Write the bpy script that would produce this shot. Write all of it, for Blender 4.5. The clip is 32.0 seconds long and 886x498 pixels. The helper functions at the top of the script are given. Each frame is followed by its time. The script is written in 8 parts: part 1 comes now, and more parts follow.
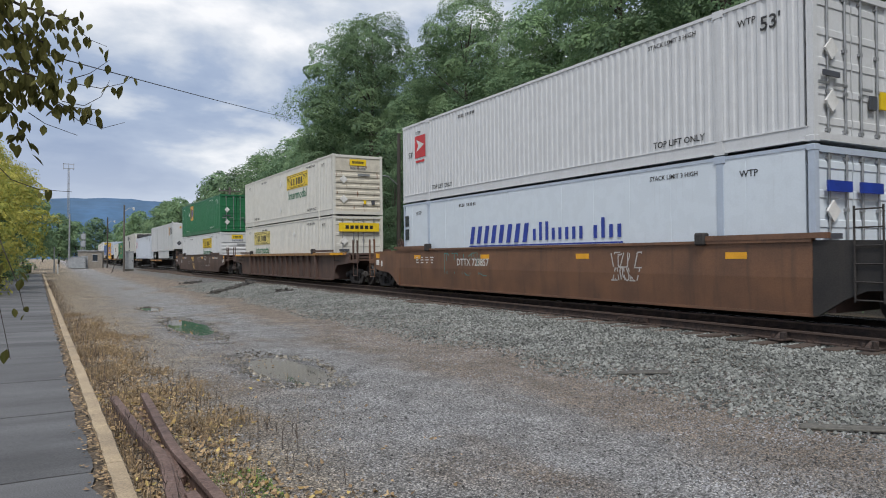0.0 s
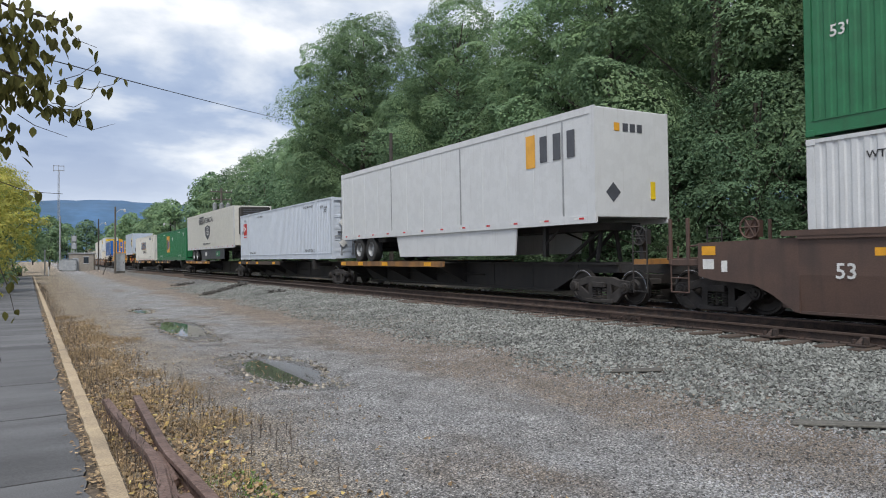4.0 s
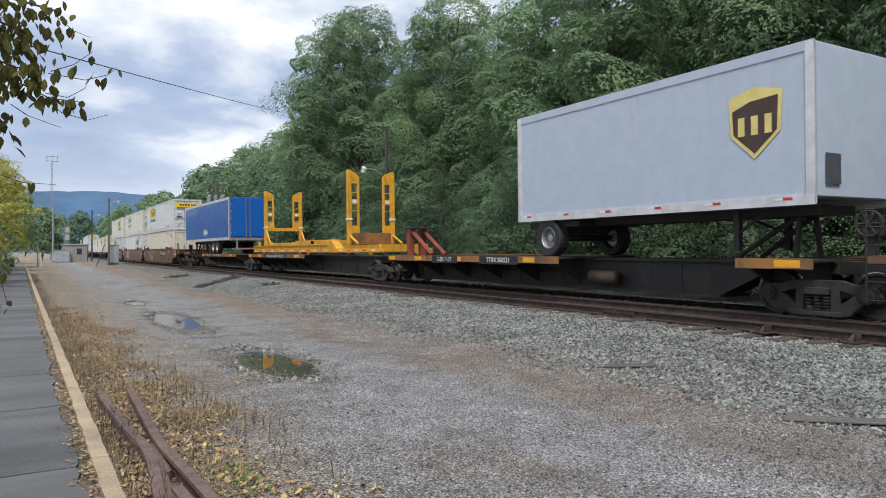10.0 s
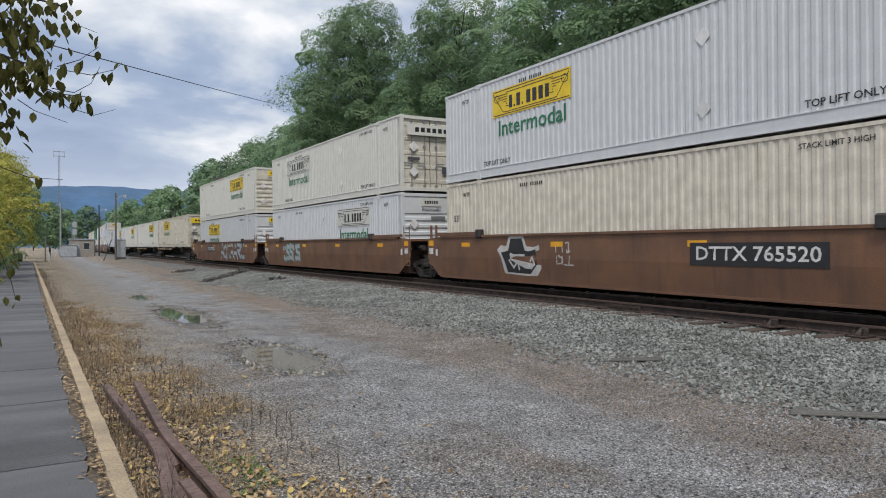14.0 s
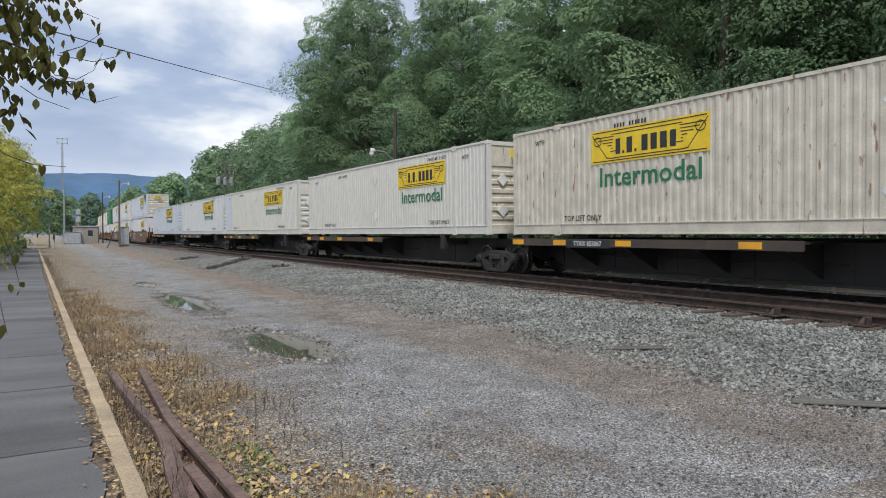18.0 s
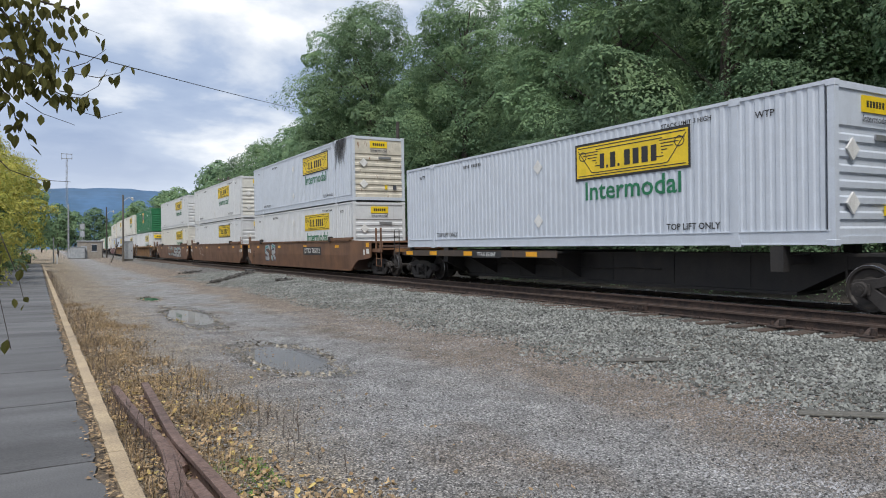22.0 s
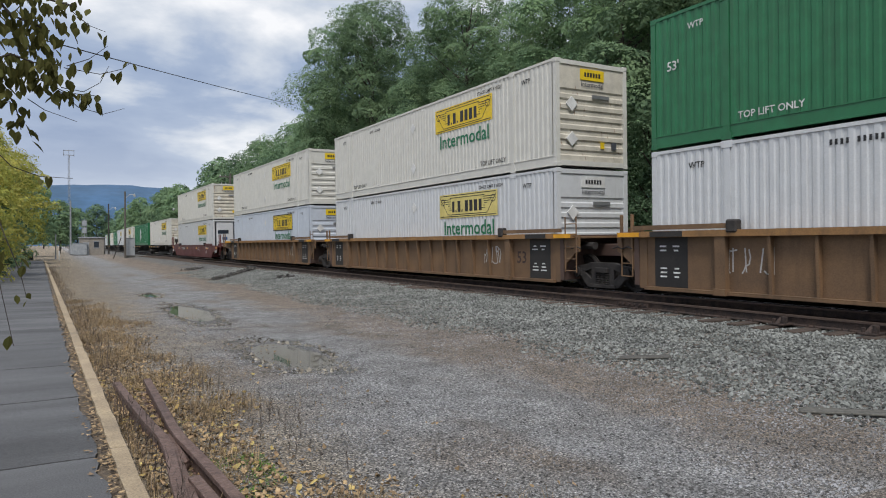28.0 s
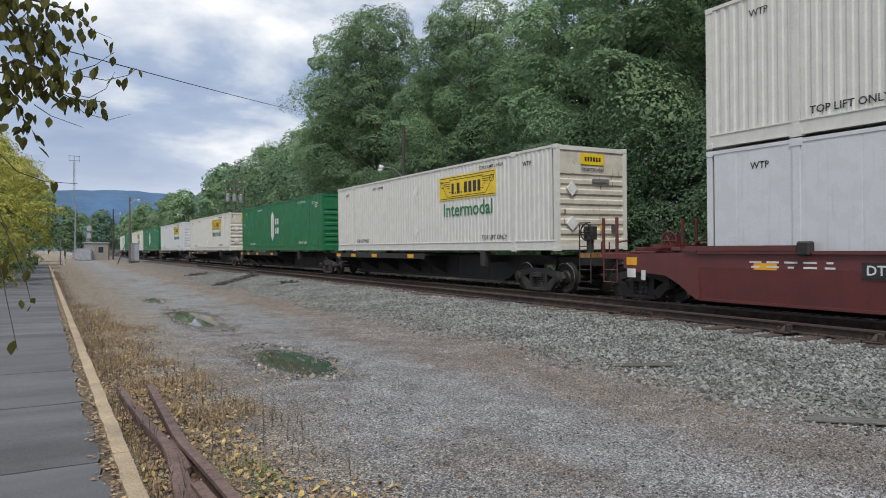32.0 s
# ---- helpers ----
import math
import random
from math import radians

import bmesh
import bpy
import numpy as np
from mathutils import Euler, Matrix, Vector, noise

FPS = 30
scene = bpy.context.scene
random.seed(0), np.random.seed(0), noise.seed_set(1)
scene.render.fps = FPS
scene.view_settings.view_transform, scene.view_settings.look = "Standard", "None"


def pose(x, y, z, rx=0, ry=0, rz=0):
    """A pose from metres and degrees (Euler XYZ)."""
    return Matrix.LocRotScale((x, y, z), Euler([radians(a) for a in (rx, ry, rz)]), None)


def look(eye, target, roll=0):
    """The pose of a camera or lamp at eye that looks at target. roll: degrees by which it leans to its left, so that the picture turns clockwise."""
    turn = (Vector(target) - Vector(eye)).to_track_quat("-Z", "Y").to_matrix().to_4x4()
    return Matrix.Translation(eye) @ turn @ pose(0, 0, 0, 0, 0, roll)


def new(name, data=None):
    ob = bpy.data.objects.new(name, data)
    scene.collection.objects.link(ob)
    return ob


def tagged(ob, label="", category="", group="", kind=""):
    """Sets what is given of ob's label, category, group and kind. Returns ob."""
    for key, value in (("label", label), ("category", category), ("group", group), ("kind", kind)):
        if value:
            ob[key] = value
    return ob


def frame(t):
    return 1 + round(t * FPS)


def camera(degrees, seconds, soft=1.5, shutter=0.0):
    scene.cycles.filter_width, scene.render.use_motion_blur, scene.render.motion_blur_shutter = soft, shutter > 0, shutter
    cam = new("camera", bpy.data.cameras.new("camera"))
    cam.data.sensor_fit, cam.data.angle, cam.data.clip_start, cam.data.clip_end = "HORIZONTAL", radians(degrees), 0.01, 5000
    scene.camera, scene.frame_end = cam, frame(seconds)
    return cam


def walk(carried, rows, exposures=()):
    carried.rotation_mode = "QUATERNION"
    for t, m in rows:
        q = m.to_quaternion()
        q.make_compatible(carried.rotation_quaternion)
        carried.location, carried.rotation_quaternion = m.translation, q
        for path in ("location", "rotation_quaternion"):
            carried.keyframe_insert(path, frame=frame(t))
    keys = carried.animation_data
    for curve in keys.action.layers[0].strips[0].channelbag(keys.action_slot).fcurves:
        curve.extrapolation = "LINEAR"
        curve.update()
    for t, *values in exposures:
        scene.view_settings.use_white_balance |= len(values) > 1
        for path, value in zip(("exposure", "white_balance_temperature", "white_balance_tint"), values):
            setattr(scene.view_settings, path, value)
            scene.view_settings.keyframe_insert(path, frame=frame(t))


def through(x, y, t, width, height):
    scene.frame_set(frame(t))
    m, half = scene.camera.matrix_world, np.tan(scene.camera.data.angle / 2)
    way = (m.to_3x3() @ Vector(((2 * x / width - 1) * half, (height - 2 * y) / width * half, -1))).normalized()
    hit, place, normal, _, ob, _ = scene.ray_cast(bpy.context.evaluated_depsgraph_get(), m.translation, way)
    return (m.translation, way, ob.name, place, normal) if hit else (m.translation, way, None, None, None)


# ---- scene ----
# A hand-held camera at eye height on the gravel, nearly still: seconds, heading, tilt and lean in degrees.
cam = camera(66.0, 32.0, soft=1.0, shutter=0.03)
EYE = Vector((0.0, 0.0, 1.6))
SWAY = [
    (0.0, 29.58, 0.84, 0.06), (0.5, 29.57, 0.91, 0.05), (1.0, 29.58, 0.9, 0.04), (1.5, 29.59, 0.98, -0.01),
    (2.0, 29.67, 1.03, 0.0), (2.5, 29.75, 1.07, -0.0), (3.0, 29.91, 0.99, -0.05), (3.5, 30.19, 0.79, -0.42),
    (5.5, 30.12, 0.99, 0.03), (6.0, 30.1, 1.0, -0.06), (6.5, 29.92, 1.01, 0.06), (7.0, 29.93, 1.04, -0.05),
    (7.5, 30.2, 0.76, -0.16), (8.0, 30.46, 0.44, -0.11), (8.5, 30.69, 0.21, -0.21), (9.0, 30.97, 0.31, 0.08),
    (9.5, 30.87, 0.33, 0.15), (10.0, 30.62, 0.32, 0.09), (10.5, 30.53, 0.28, 0.03), (11.0, 30.53, 0.21, 0.02),
    (11.5, 30.42, 0.03, 0.09), (12.0, 30.41, -0.04, 0.09), (12.5, 30.38, -0.1, 0.07), (13.0, 30.28, -0.09, 0.02),
    (13.5, 30.22, -0.09, 0.02), (14.0, 30.14, -0.17, 0.01), (14.5, 30.15, -0.35, -0.12), (16.5, 29.92, -0.71, -0.03),
    (17.0, 29.87, -0.85, -0.08), (17.5, 29.89, -1.06, 0.16), (18.0, 29.89, -1.18, 0.15), (18.5, 29.89, -1.19, 0.13),
    (19.0, 29.87, -1.08, 0.09), (19.5, 29.94, -0.23, 0.0), (20.0, 29.91, 0.19, -0.0), (20.5, 29.89, 0.15, -0.11),
    (21.0, 29.79, 0.04, -0.1), (21.5, 29.72, -0.07, -0.1), (22.0, 29.63, -0.11, -0.17), (22.5, 29.59, -0.17, -0.12),
    (23.0, 29.54, -0.18, -0.11), (23.5, 29.52, -0.16, -0.07), (24.0, 29.48, -0.11, -0.18), (24.5, 29.38, -0.05, -0.16),
    (25.0, 29.38, -0.07, -0.26), (25.5, 29.47, -0.11, -0.29), (27.5, 29.57, -0.36, -0.1), (28.0, 29.49, -0.36, -0.09),
    (28.5, 29.35, -0.34, 0.1), (29.0, 29.2, -0.16, 0.16), (29.5, 29.22, -0.19, -0.06), (30.0, 29.1, -0.15, -0.03),
    (30.5, 29.04, 0.03, 0.01), (31.0, 29.03, 0.13, 0.03), (31.5, 29.04, 0.17, 0.01), (32.0, 29.19, 0.18, 0.12)]


def aim(heading, tilt):
    a, b = radians(heading), radians(tilt)
    return EYE + Vector((math.sin(a) * math.cos(b), math.cos(a) * math.cos(b), math.sin(b))) * 50


walk(cam, [(t, look(EYE, aim(h, v), r)) for t, h, v, r in SWAY], exposures=[
    (0, 0.17), (1, 0.15), (3, 0.30), (6, 0.40), (11, 0.45), (13, 0.40), (14, 0.17), (17, 0.18), (18, 0.35), (20, 0.39), (23, 0.34), (25, 0.13), (29, 0.15), (31, 0.28), (32, 0.23)])

# ---- light: broken cloud, soft sun from behind the camera ----
SUN_ELEVATION, SUN_TURN = 56.0, 212.0
world = bpy.data.worlds.new("sky")
scene.world = world
world.use_nodes = True


def cloudy_sky():
    nt = world.node_tree
    n, l = nt.nodes, nt.links
    n.clear()
    out, bg = n.new("ShaderNodeOutputWorld"), n.new("ShaderNodeBackground")
    sky = n.new("ShaderNodeTexSky")
    sky.sky_type, sky.sun_disc = "NISHITA", False
    sky.sun_elevation, sky.sun_rotation = radians(SUN_ELEVATION), radians(SUN_TURN)
    coord, sep = n.new("ShaderNodeTexCoord"), n.new("ShaderNodeSeparateXYZ")
    l.new(coord.outputs["Generated"], sep.inputs[0])
    # flatten the dome, so that clouds shrink towards the horizon
    lift = n.new("ShaderNodeMath"); lift.operation = "ADD"; lift.inputs[1].default_value = 0.24
    l.new(sep.outputs["Z"], lift.inputs[0])
    inv = n.new("ShaderNodeMath"); inv.operation = "DIVIDE"; inv.inputs[0].default_value = 1.0
    l.new(lift.outputs[0], inv.inputs[1])
    flat = n.new("ShaderNodeVectorMath"); flat.operation = "SCALE"
    l.new(coord.outputs["Generated"], flat.inputs[0]); l.new(inv.outputs[0], flat.inputs["Scale"])
    shift = n.new("ShaderNodeVectorMath"); shift.operation = "ADD"; shift.inputs[1].default_value = (3.1, 1.7, 0.4)
    l.new(flat.outputs[0], shift.inputs[0])
    big, fine = n.new("ShaderNodeTexNoise"), n.new("ShaderNodeTexNoise")
    for tex, scale, detail in ((big, 0.62, 7.0), (fine, 1.45, 9.0)):
        tex.inputs["Scale"].default_value, tex.inputs["Detail"].default_value = scale, detail
        tex.inputs["Roughness"].default_value, tex.inputs["Distortion"].default_value = 0.52, 0.15
        l.new(shift.outputs[0], tex.inputs["Vector"])
    cover, shade = n.new("ShaderNodeValToRGB"), n.new("ShaderNodeValToRGB")
    cover.color_ramp.elements[0].position, cover.color_ramp.elements[1].position = 0.24, 0.36
    cover.color_ramp.elements[0].color, cover.color_ramp.elements[1].color = (0, 0, 0, 1), (1, 1, 1, 1)
    stops = [(0.33, (2.2, 3.0, 4.7)), (0.47, (3.5, 4.3, 5.8)), (0.545, (5.9, 6.4, 7.2)), (0.61, (8.6, 8.7, 9.0))]
    while len(shade.color_ramp.elements) < len(stops):
        shade.color_ramp.elements.new(0.5)
    for e, (p, c) in zip(shade.color_ramp.elements, stops):
        e.position, e.color = p, (*c, 1)
    l.new(big.outputs["Fac"], cover.inputs[0]); l.new(fine.outputs["Fac"], shade.inputs[0])
    mix = n.new("ShaderNodeMixRGB")
    l.new(cover.outputs[0], mix.inputs[0]); l.new(sky.outputs[0], mix.inputs[1])
    # clouds pale towards the horizon
    low, pale = n.new("ShaderNodeMapRange"), n.new("ShaderNodeMixRGB")
    low.inputs["From Min"].default_value, low.inputs["From Max"].default_value = 0.0, 0.2
    low.inputs["To Min"].default_value, low.inputs["To Max"].default_value = 0.6, 0.0
    pale.inputs[2].default_value = (7.6, 8.0, 8.5, 1)
    l.new(sep.outputs["Z"], low.inputs["Value"]); l.new(low.outputs[0], pale.inputs[0]); l.new(shade.outputs[0], pale.inputs[1])
    l.new(pale.outputs[0], mix.inputs[2])
    l.new(mix.outputs[0], bg.inputs["Color"])
    bg.inputs["Strength"].default_value = 0.10
    l.new(bg.outputs[0], out.inputs["Surface"])


cloudy_sky()
sun = new("sun", bpy.data.lights.new("sun", "SUN"))
sun.data.energy, sun.data.angle, sun.data.color = 2.6, radians(16), (1.0, 0.965, 0.92)
sun.matrix_world = look((0, 0, 60), Vector((0, 0, 60)) - Vector((
    math.sin(radians(SUN_TURN)) * math.cos(radians(SUN_ELEVATION)),
    math.cos(radians(SUN_TURN)) * math.cos(radians(SUN_ELEVATION)), math.sin(radians(SUN_ELEVATION)))))

# ---- materials ----
def surface(name, colour, rough=0.6, metal=0.0, second=None, scale=3.0, spread=0.5, fine=40.0, grain=0.25, bump=0.15, stretch=(1, 1, 1),
            dirt=None, dirt_amount=0.0, coat=0.0, per_piece=0.0, per_island=False, bump_scale=0.02, dirt_range=(0.52, 0.78), dirt_stretch=(3.0, 3.0, 0.35)):
    """A surface with two scales of variation: broad patches towards the second colour, fine grain, and vertical or spotty dirt."""
    m = bpy.data.materials.new(name)
    m.use_nodes = True
    n, l = m.node_tree.nodes, m.node_tree.links
    b = n["Principled BSDF"]
    b.inputs["Roughness"].default_value, b.inputs["Metallic"].default_value = rough, metal
    b.inputs["Coat Weight"].default_value = coat
    coord, info = n.new("ShaderNodeTexCoord"), n.new("ShaderNodeObjectInfo")
    jump = n.new("ShaderNodeVectorMath"); jump.operation = "MULTIPLY_ADD"
    jump.inputs[1].default_value = (37, 53, 71)
    l.new(info.outputs["Random"], jump.inputs[0]); l.new(coord.outputs["Object"], jump.inputs[2])
    mp = n.new("ShaderNodeMapping"); mp.inputs["Scale"].default_value = stretch
    l.new(jump.outputs[0], mp.inputs[0])
    big, small = n.new("ShaderNodeTexNoise"), n.new("ShaderNodeTexNoise")
    big.inputs["Scale"].default_value, big.inputs["Detail"].default_value = scale, 5
    small.inputs["Scale"].default_value, small.inputs["Detail"].default_value = fine, 3
    l.new(mp.outputs[0], big.inputs["Vector"]); l.new(jump.outputs[0], small.inputs["Vector"])
    c2 = second or tuple(min(1, v * (1 - 0.35 * spread)) for v in colour)
    ramp = n.new("ShaderNodeValToRGB")
    ramp.color_ramp.elements[0].position, ramp.color_ramp.elements[1].position = 0.5 - 0.25 * min(spread, 1), 0.5 + 0.25 * min(spread, 1)
    ramp.color_ramp.elements[0].color, ramp.color_ramp.elements[1].color = (*colour, 1), (*c2, 1)
    l.new(big.outputs["Fac"], ramp.inputs[0])
    g = n.new("ShaderNodeMapRange"); g.inputs["From Min"].default_value, g.inputs["From Max"].default_value = 0.3, 0.7
    g.inputs["To Min"].default_value, g.inputs["To Max"].default_value = 1 - grain, 1 + grain
    l.new(small.outputs["Fac"], g.inputs["Value"])
    mul = n.new("ShaderNodeVectorMath"); mul.operation = "SCALE"
    l.new(ramp.outputs[0], mul.inputs[0]); l.new(g.outputs[0], mul.inputs["Scale"])
    last = mul.outputs[0]
    if per_piece or per_island:
        pr = n.new("ShaderNodeMapRange"); pr.inputs["To Min"].default_value, pr.inputs["To Max"].default_value = 1 - (per_piece or 0.4), 1 + (per_piece or 0.4)
        if per_island:
            geo = n.new("ShaderNodeNewGeometry"); l.new(geo.outputs["Random Per Island"], pr.inputs["Value"])
        else:
            l.new(info.outputs["Random"], pr.inputs["Value"])
        m2 = n.new("ShaderNodeVectorMath"); m2.operation = "SCALE"
        l.new(last, m2.inputs[0]); l.new(pr.outputs[0], m2.inputs["Scale"]); last = m2.outputs[0]
    if dirt:
        dm = n.new("ShaderNodeMapping"); dm.inputs["Scale"].default_value = dirt_stretch
        l.new(jump.outputs[0], dm.inputs[0])
        dn = n.new("ShaderNodeTexNoise"); dn.inputs["Scale"].default_value, dn.inputs["Detail"].default_value = 1.6, 8
        l.new(dm.outputs[0], dn.inputs["Vector"])
        dr = n.new("ShaderNodeMapRange"); dr.inputs["From Min"].default_value, dr.inputs["From Max"].default_value = dirt_range
        dr.inputs["To Max"].default_value = dirt_amount
        l.new(dn.outputs["Fac"], dr.inputs["Value"])
        mx = n.new("ShaderNodeMixRGB"); mx.inputs[2].default_value = (*dirt, 1)
        l.new(dr.outputs[0], mx.inputs[0]); l.new(last, mx.inputs[1]); last = mx.outputs[0]
    l.new(last, b.inputs["Base Color"])
    rr = n.new("ShaderNodeMapRange"); rr.inputs["To Min"].default_value, rr.inputs["To Max"].default_value = max(0.03, rough - 0.12), min(1, rough + 0.12)
    l.new(big.outputs["Fac"], rr.inputs["Value"]); l.new(rr.outputs[0], b.inputs["Roughness"])
    if bump:
        bp = n.new("ShaderNodeBump"); bp.inputs["Strength"].default_value, bp.inputs["Distance"].default_value = bump, bump_scale
        l.new(small.outputs["Fac"], bp.inputs["Height"]); l.new(bp.outputs[0], b.inputs["Normal"])
    return m


GRIME, RUST = (0.20, 0.17, 0.14), (0.20, 0.085, 0.035)
WHITE = surface("white_paint", (0.585, 0.60, 0.61), 0.45, dirt=GRIME, dirt_amount=0.3, dirt_range=(0.58, 0.85), dirt_stretch=(9, 9, 0.5), grain=0.05, bump=0.05, spread=0.12)
BLUISH = surface("bluish_white_paint", (0.51, 0.555, 0.62), 0.45, dirt=GRIME, dirt_amount=0.2, dirt_range=(0.58, 0.85), dirt_stretch=(9, 9, 0.5), grain=0.04, bump=0.05, spread=0.12)
COOL_WHITE = surface("clean_cool_white_paint", (0.63, 0.695, 0.75), 0.4, dirt=GRIME, dirt_amount=0.12, dirt_range=(0.6, 0.85), dirt_stretch=(9, 9, 0.5), grain=0.03, bump=0.03, spread=0.1)
CREAM = surface("weathered_cream_paint", (0.605, 0.595, 0.545), 0.55, dirt=(0.34, 0.29, 0.22), dirt_amount=0.3, dirt_range=(0.58, 0.84), dirt_stretch=(8, 8, 0.5), grain=0.05, bump=0.06, spread=0.15)
TAN = surface("tan_paint", (0.66, 0.61, 0.51), 0.55, dirt=(0.30, 0.22, 0.13), dirt_amount=0.5, dirt_range=(0.55, 0.8), dirt_stretch=(7, 7, 0.5), grain=0.06, bump=0.08, spread=0.5)
RUSTY_CREAM = surface("rust_stained_cream_paint", (0.60, 0.56, 0.47), 0.6, dirt=RUST, dirt_amount=0.9, dirt_range=(0.635, 0.70), dirt_stretch=(6, 6, 1.3), grain=0.08, bump=0.1, spread=0.6)
GREEN = surface("green_paint", (0.018, 0.155, 0.062), 0.42, dirt=(0.03, 0.06, 0.035), dirt_amount=0.4, grain=0.07, bump=0.05, spread=0.4)
BLUE = surface("blue_paint", (0.006, 0.105, 0.42), 0.35, dirt=(0.02, 0.08, 0.25), dirt_amount=0.3, grain=0.04, bump=0.03, spread=0.3, coat=0.2)
PALE_BLUE = surface("pale_grey_blue_paint", (0.42, 0.485, 0.575), 0.5, dirt=GRIME, dirt_amount=0.2, dirt_range=(0.6, 0.85), dirt_stretch=(6, 6, 0.4), grain=0.05, bump=0.04, spread=0.12)
YELLOW = surface("yellow_sign_paint", (0.78, 0.55, 0.02), 0.5, grain=0.06, bump=0.03, spread=0.3)
PALE_YELLOW = surface("faded_yellow_sign_paint", (0.72, 0.60, 0.20), 0.55, grain=0.08, bump=0.03, spread=0.4)
ORANGE = surface("orange_sign_paint", (0.72, 0.36, 0.04), 0.5, grain=0.06, bump=0.03, spread=0.3)
BLACK = surface("black_lettering", (0.02, 0.02, 0.022), 0.55, grain=0.1, bump=0.02)
GREEN_INK = surface("green_lettering", (0.012, 0.17, 0.075), 0.5, grain=0.08, bump=0.02)
BLUE_INK = surface("blue_lettering", (0.02, 0.05, 0.32), 0.5, grain=0.08, bump=0.02)
STEEL_BLUE_INK = surface("steel_blue_lettering", (0.05, 0.12, 0.26), 0.5, grain=0.1, bump=0.02)
RED_INK = surface("red_sign_paint", (0.55, 0.025, 0.03), 0.5, grain=0.06, bump=0.02)
WHITE_INK = surface("white_lettering", (0.72, 0.72, 0.70), 0.55, grain=0.1, bump=0.02, dirt=GRIME, dirt_amount=0.4)
GREY_INK = surface("grey_lettering", (0.075, 0.08, 0.095), 0.55, grain=0.1, bump=0.02)
BROWN_CAR = surface("oxide_brown_car_paint", (0.185, 0.090, 0.047), 0.6, second=(0.125, 0.066, 0.040), dirt=(0.07, 0.045, 0.032), dirt_amount=0.7, scale=1.2, grain=0.12, bump=0.1, spread=0.7)
# paint of whole cars, and the shaded copy for recessed ends of brown ones
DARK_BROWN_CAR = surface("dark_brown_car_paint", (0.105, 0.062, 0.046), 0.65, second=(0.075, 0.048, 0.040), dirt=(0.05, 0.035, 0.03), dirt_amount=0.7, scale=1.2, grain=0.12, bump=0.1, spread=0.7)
MAROON_CAR = surface("maroon_car_paint", (0.135, 0.030, 0.028), 0.55, second=(0.10, 0.028, 0.026), dirt=(0.06, 0.03, 0.03), dirt_amount=0.5, scale=1.2, grain=0.1, bump=0.08, spread=0.6)
TAN_CAR = surface("faded_tan_brown_car_paint", (0.205, 0.118, 0.058), 0.7, second=(0.130, 0.080, 0.046), dirt=(0.08, 0.05, 0.03), dirt_amount=0.7, scale=1.2, grain=0.14, bump=0.12, spread=0.8)
BLACK_CAR = surface("sooty_black_car_paint", (0.017, 0.016, 0.016), 0.7, second=(0.030, 0.027, 0.025), scale=1.5, grain=0.2, bump=0.15, dirt=(0.05, 0.04, 0.034), dirt_amount=0.4)
TAN_EDGE = surface("orange_tan_chord_paint", (0.33, 0.17, 0.055), 0.65, second=(0.22, 0.12, 0.05), scale=1.3, grain=0.15, bump=0.1, dirt=(0.10, 0.065, 0.04), dirt_amount=0.7, spread=0.9)
DECK_YELLOW = surface("worn_yellow_deck_edge", (0.36, 0.165, 0.035), 0.65, second=(0.11, 0.065, 0.04), scale=1.3, grain=0.15, bump=0.1, dirt=(0.06, 0.045, 0.035), dirt_amount=0.8, spread=0.9)
RACK_YELLOW = surface("chrome_yellow_rack_paint", (0.70, 0.36, 0.02), 0.5, second=(0.55, 0.27, 0.03), grain=0.1, bump=0.08, dirt=(0.12, 0.06, 0.03), dirt_amount=0.5)
REFLECTOR = surface("orange_yellow_reflector", (0.80, 0.38, 0.02), 0.4, grain=0.06, bump=0.02)
TRUCK_STEEL = surface("greasy_cast_steel", (0.044, 0.039, 0.036), 0.75, metal=0.1, second=(0.024, 0.021, 0.020), grain=0.2, bump=0.25)
WHEEL_STEEL = surface("worn_wheel_steel", (0.040, 0.035, 0.032), 0.6, metal=0.3, second=(0.025, 0.021, 0.019), grain=0.15, bump=0.1)
TREAD_STEEL = surface("polished_tread_steel", (0.45, 0.45, 0.46), 0.25, metal=1.0, grain=0.1, bump=0.02)
RUSTY_STEEL = surface("rusty_brown_steel", (0.066, 0.043, 0.034), 0.8, metal=0.2, second=(0.036, 0.027, 0.024), scale=6, grain=0.3, bump=0.4)
ALUMINIUM = surface("pale_trailer_aluminium", (0.62, 0.63, 0.64), 0.45, metal=0.15, grain=0.06, bump=0.03, dirt=GRIME, dirt_amount=0.3)
WORN_EDGE = surface("rust_brown_deck_edge", (0.085, 0.058, 0.042), 0.7, second=(0.045, 0.038, 0.034), scale=1.3, grain=0.18, bump=0.12, dirt=(0.33, 0.17, 0.04), dirt_amount=0.5, dirt_range=(0.6, 0.75), spread=0.9)
DUSTY_CAR = surface("dusty_grey_brown_car_paint", (0.080, 0.060, 0.048), 0.75, second=(0.048, 0.038, 0.034), scale=1.2, grain=0.18, bump=0.12, dirt=(0.13, 0.09, 0.06), dirt_amount=0.5)
GALVANISED = surface("dull_galvanised_steel", (0.36, 0.37, 0.38), 0.5, metal=0.6, grain=0.1, bump=0.05)
GREY_PAINT = surface("grey_cabinet_paint", (0.34, 0.36, 0.38), 0.55, grain=0.08, bump=0.05, dirt=GRIME, dirt_amount=0.3)
TAN_SHED = surface("taupe_shed_paint", (0.26, 0.235, 0.205), 0.6, grain=0.1, bump=0.05)
RUBBER = surface("black_tyre_rubber", (0.022, 0.022, 0.022), 0.8, grain=0.2, bump=0.2)
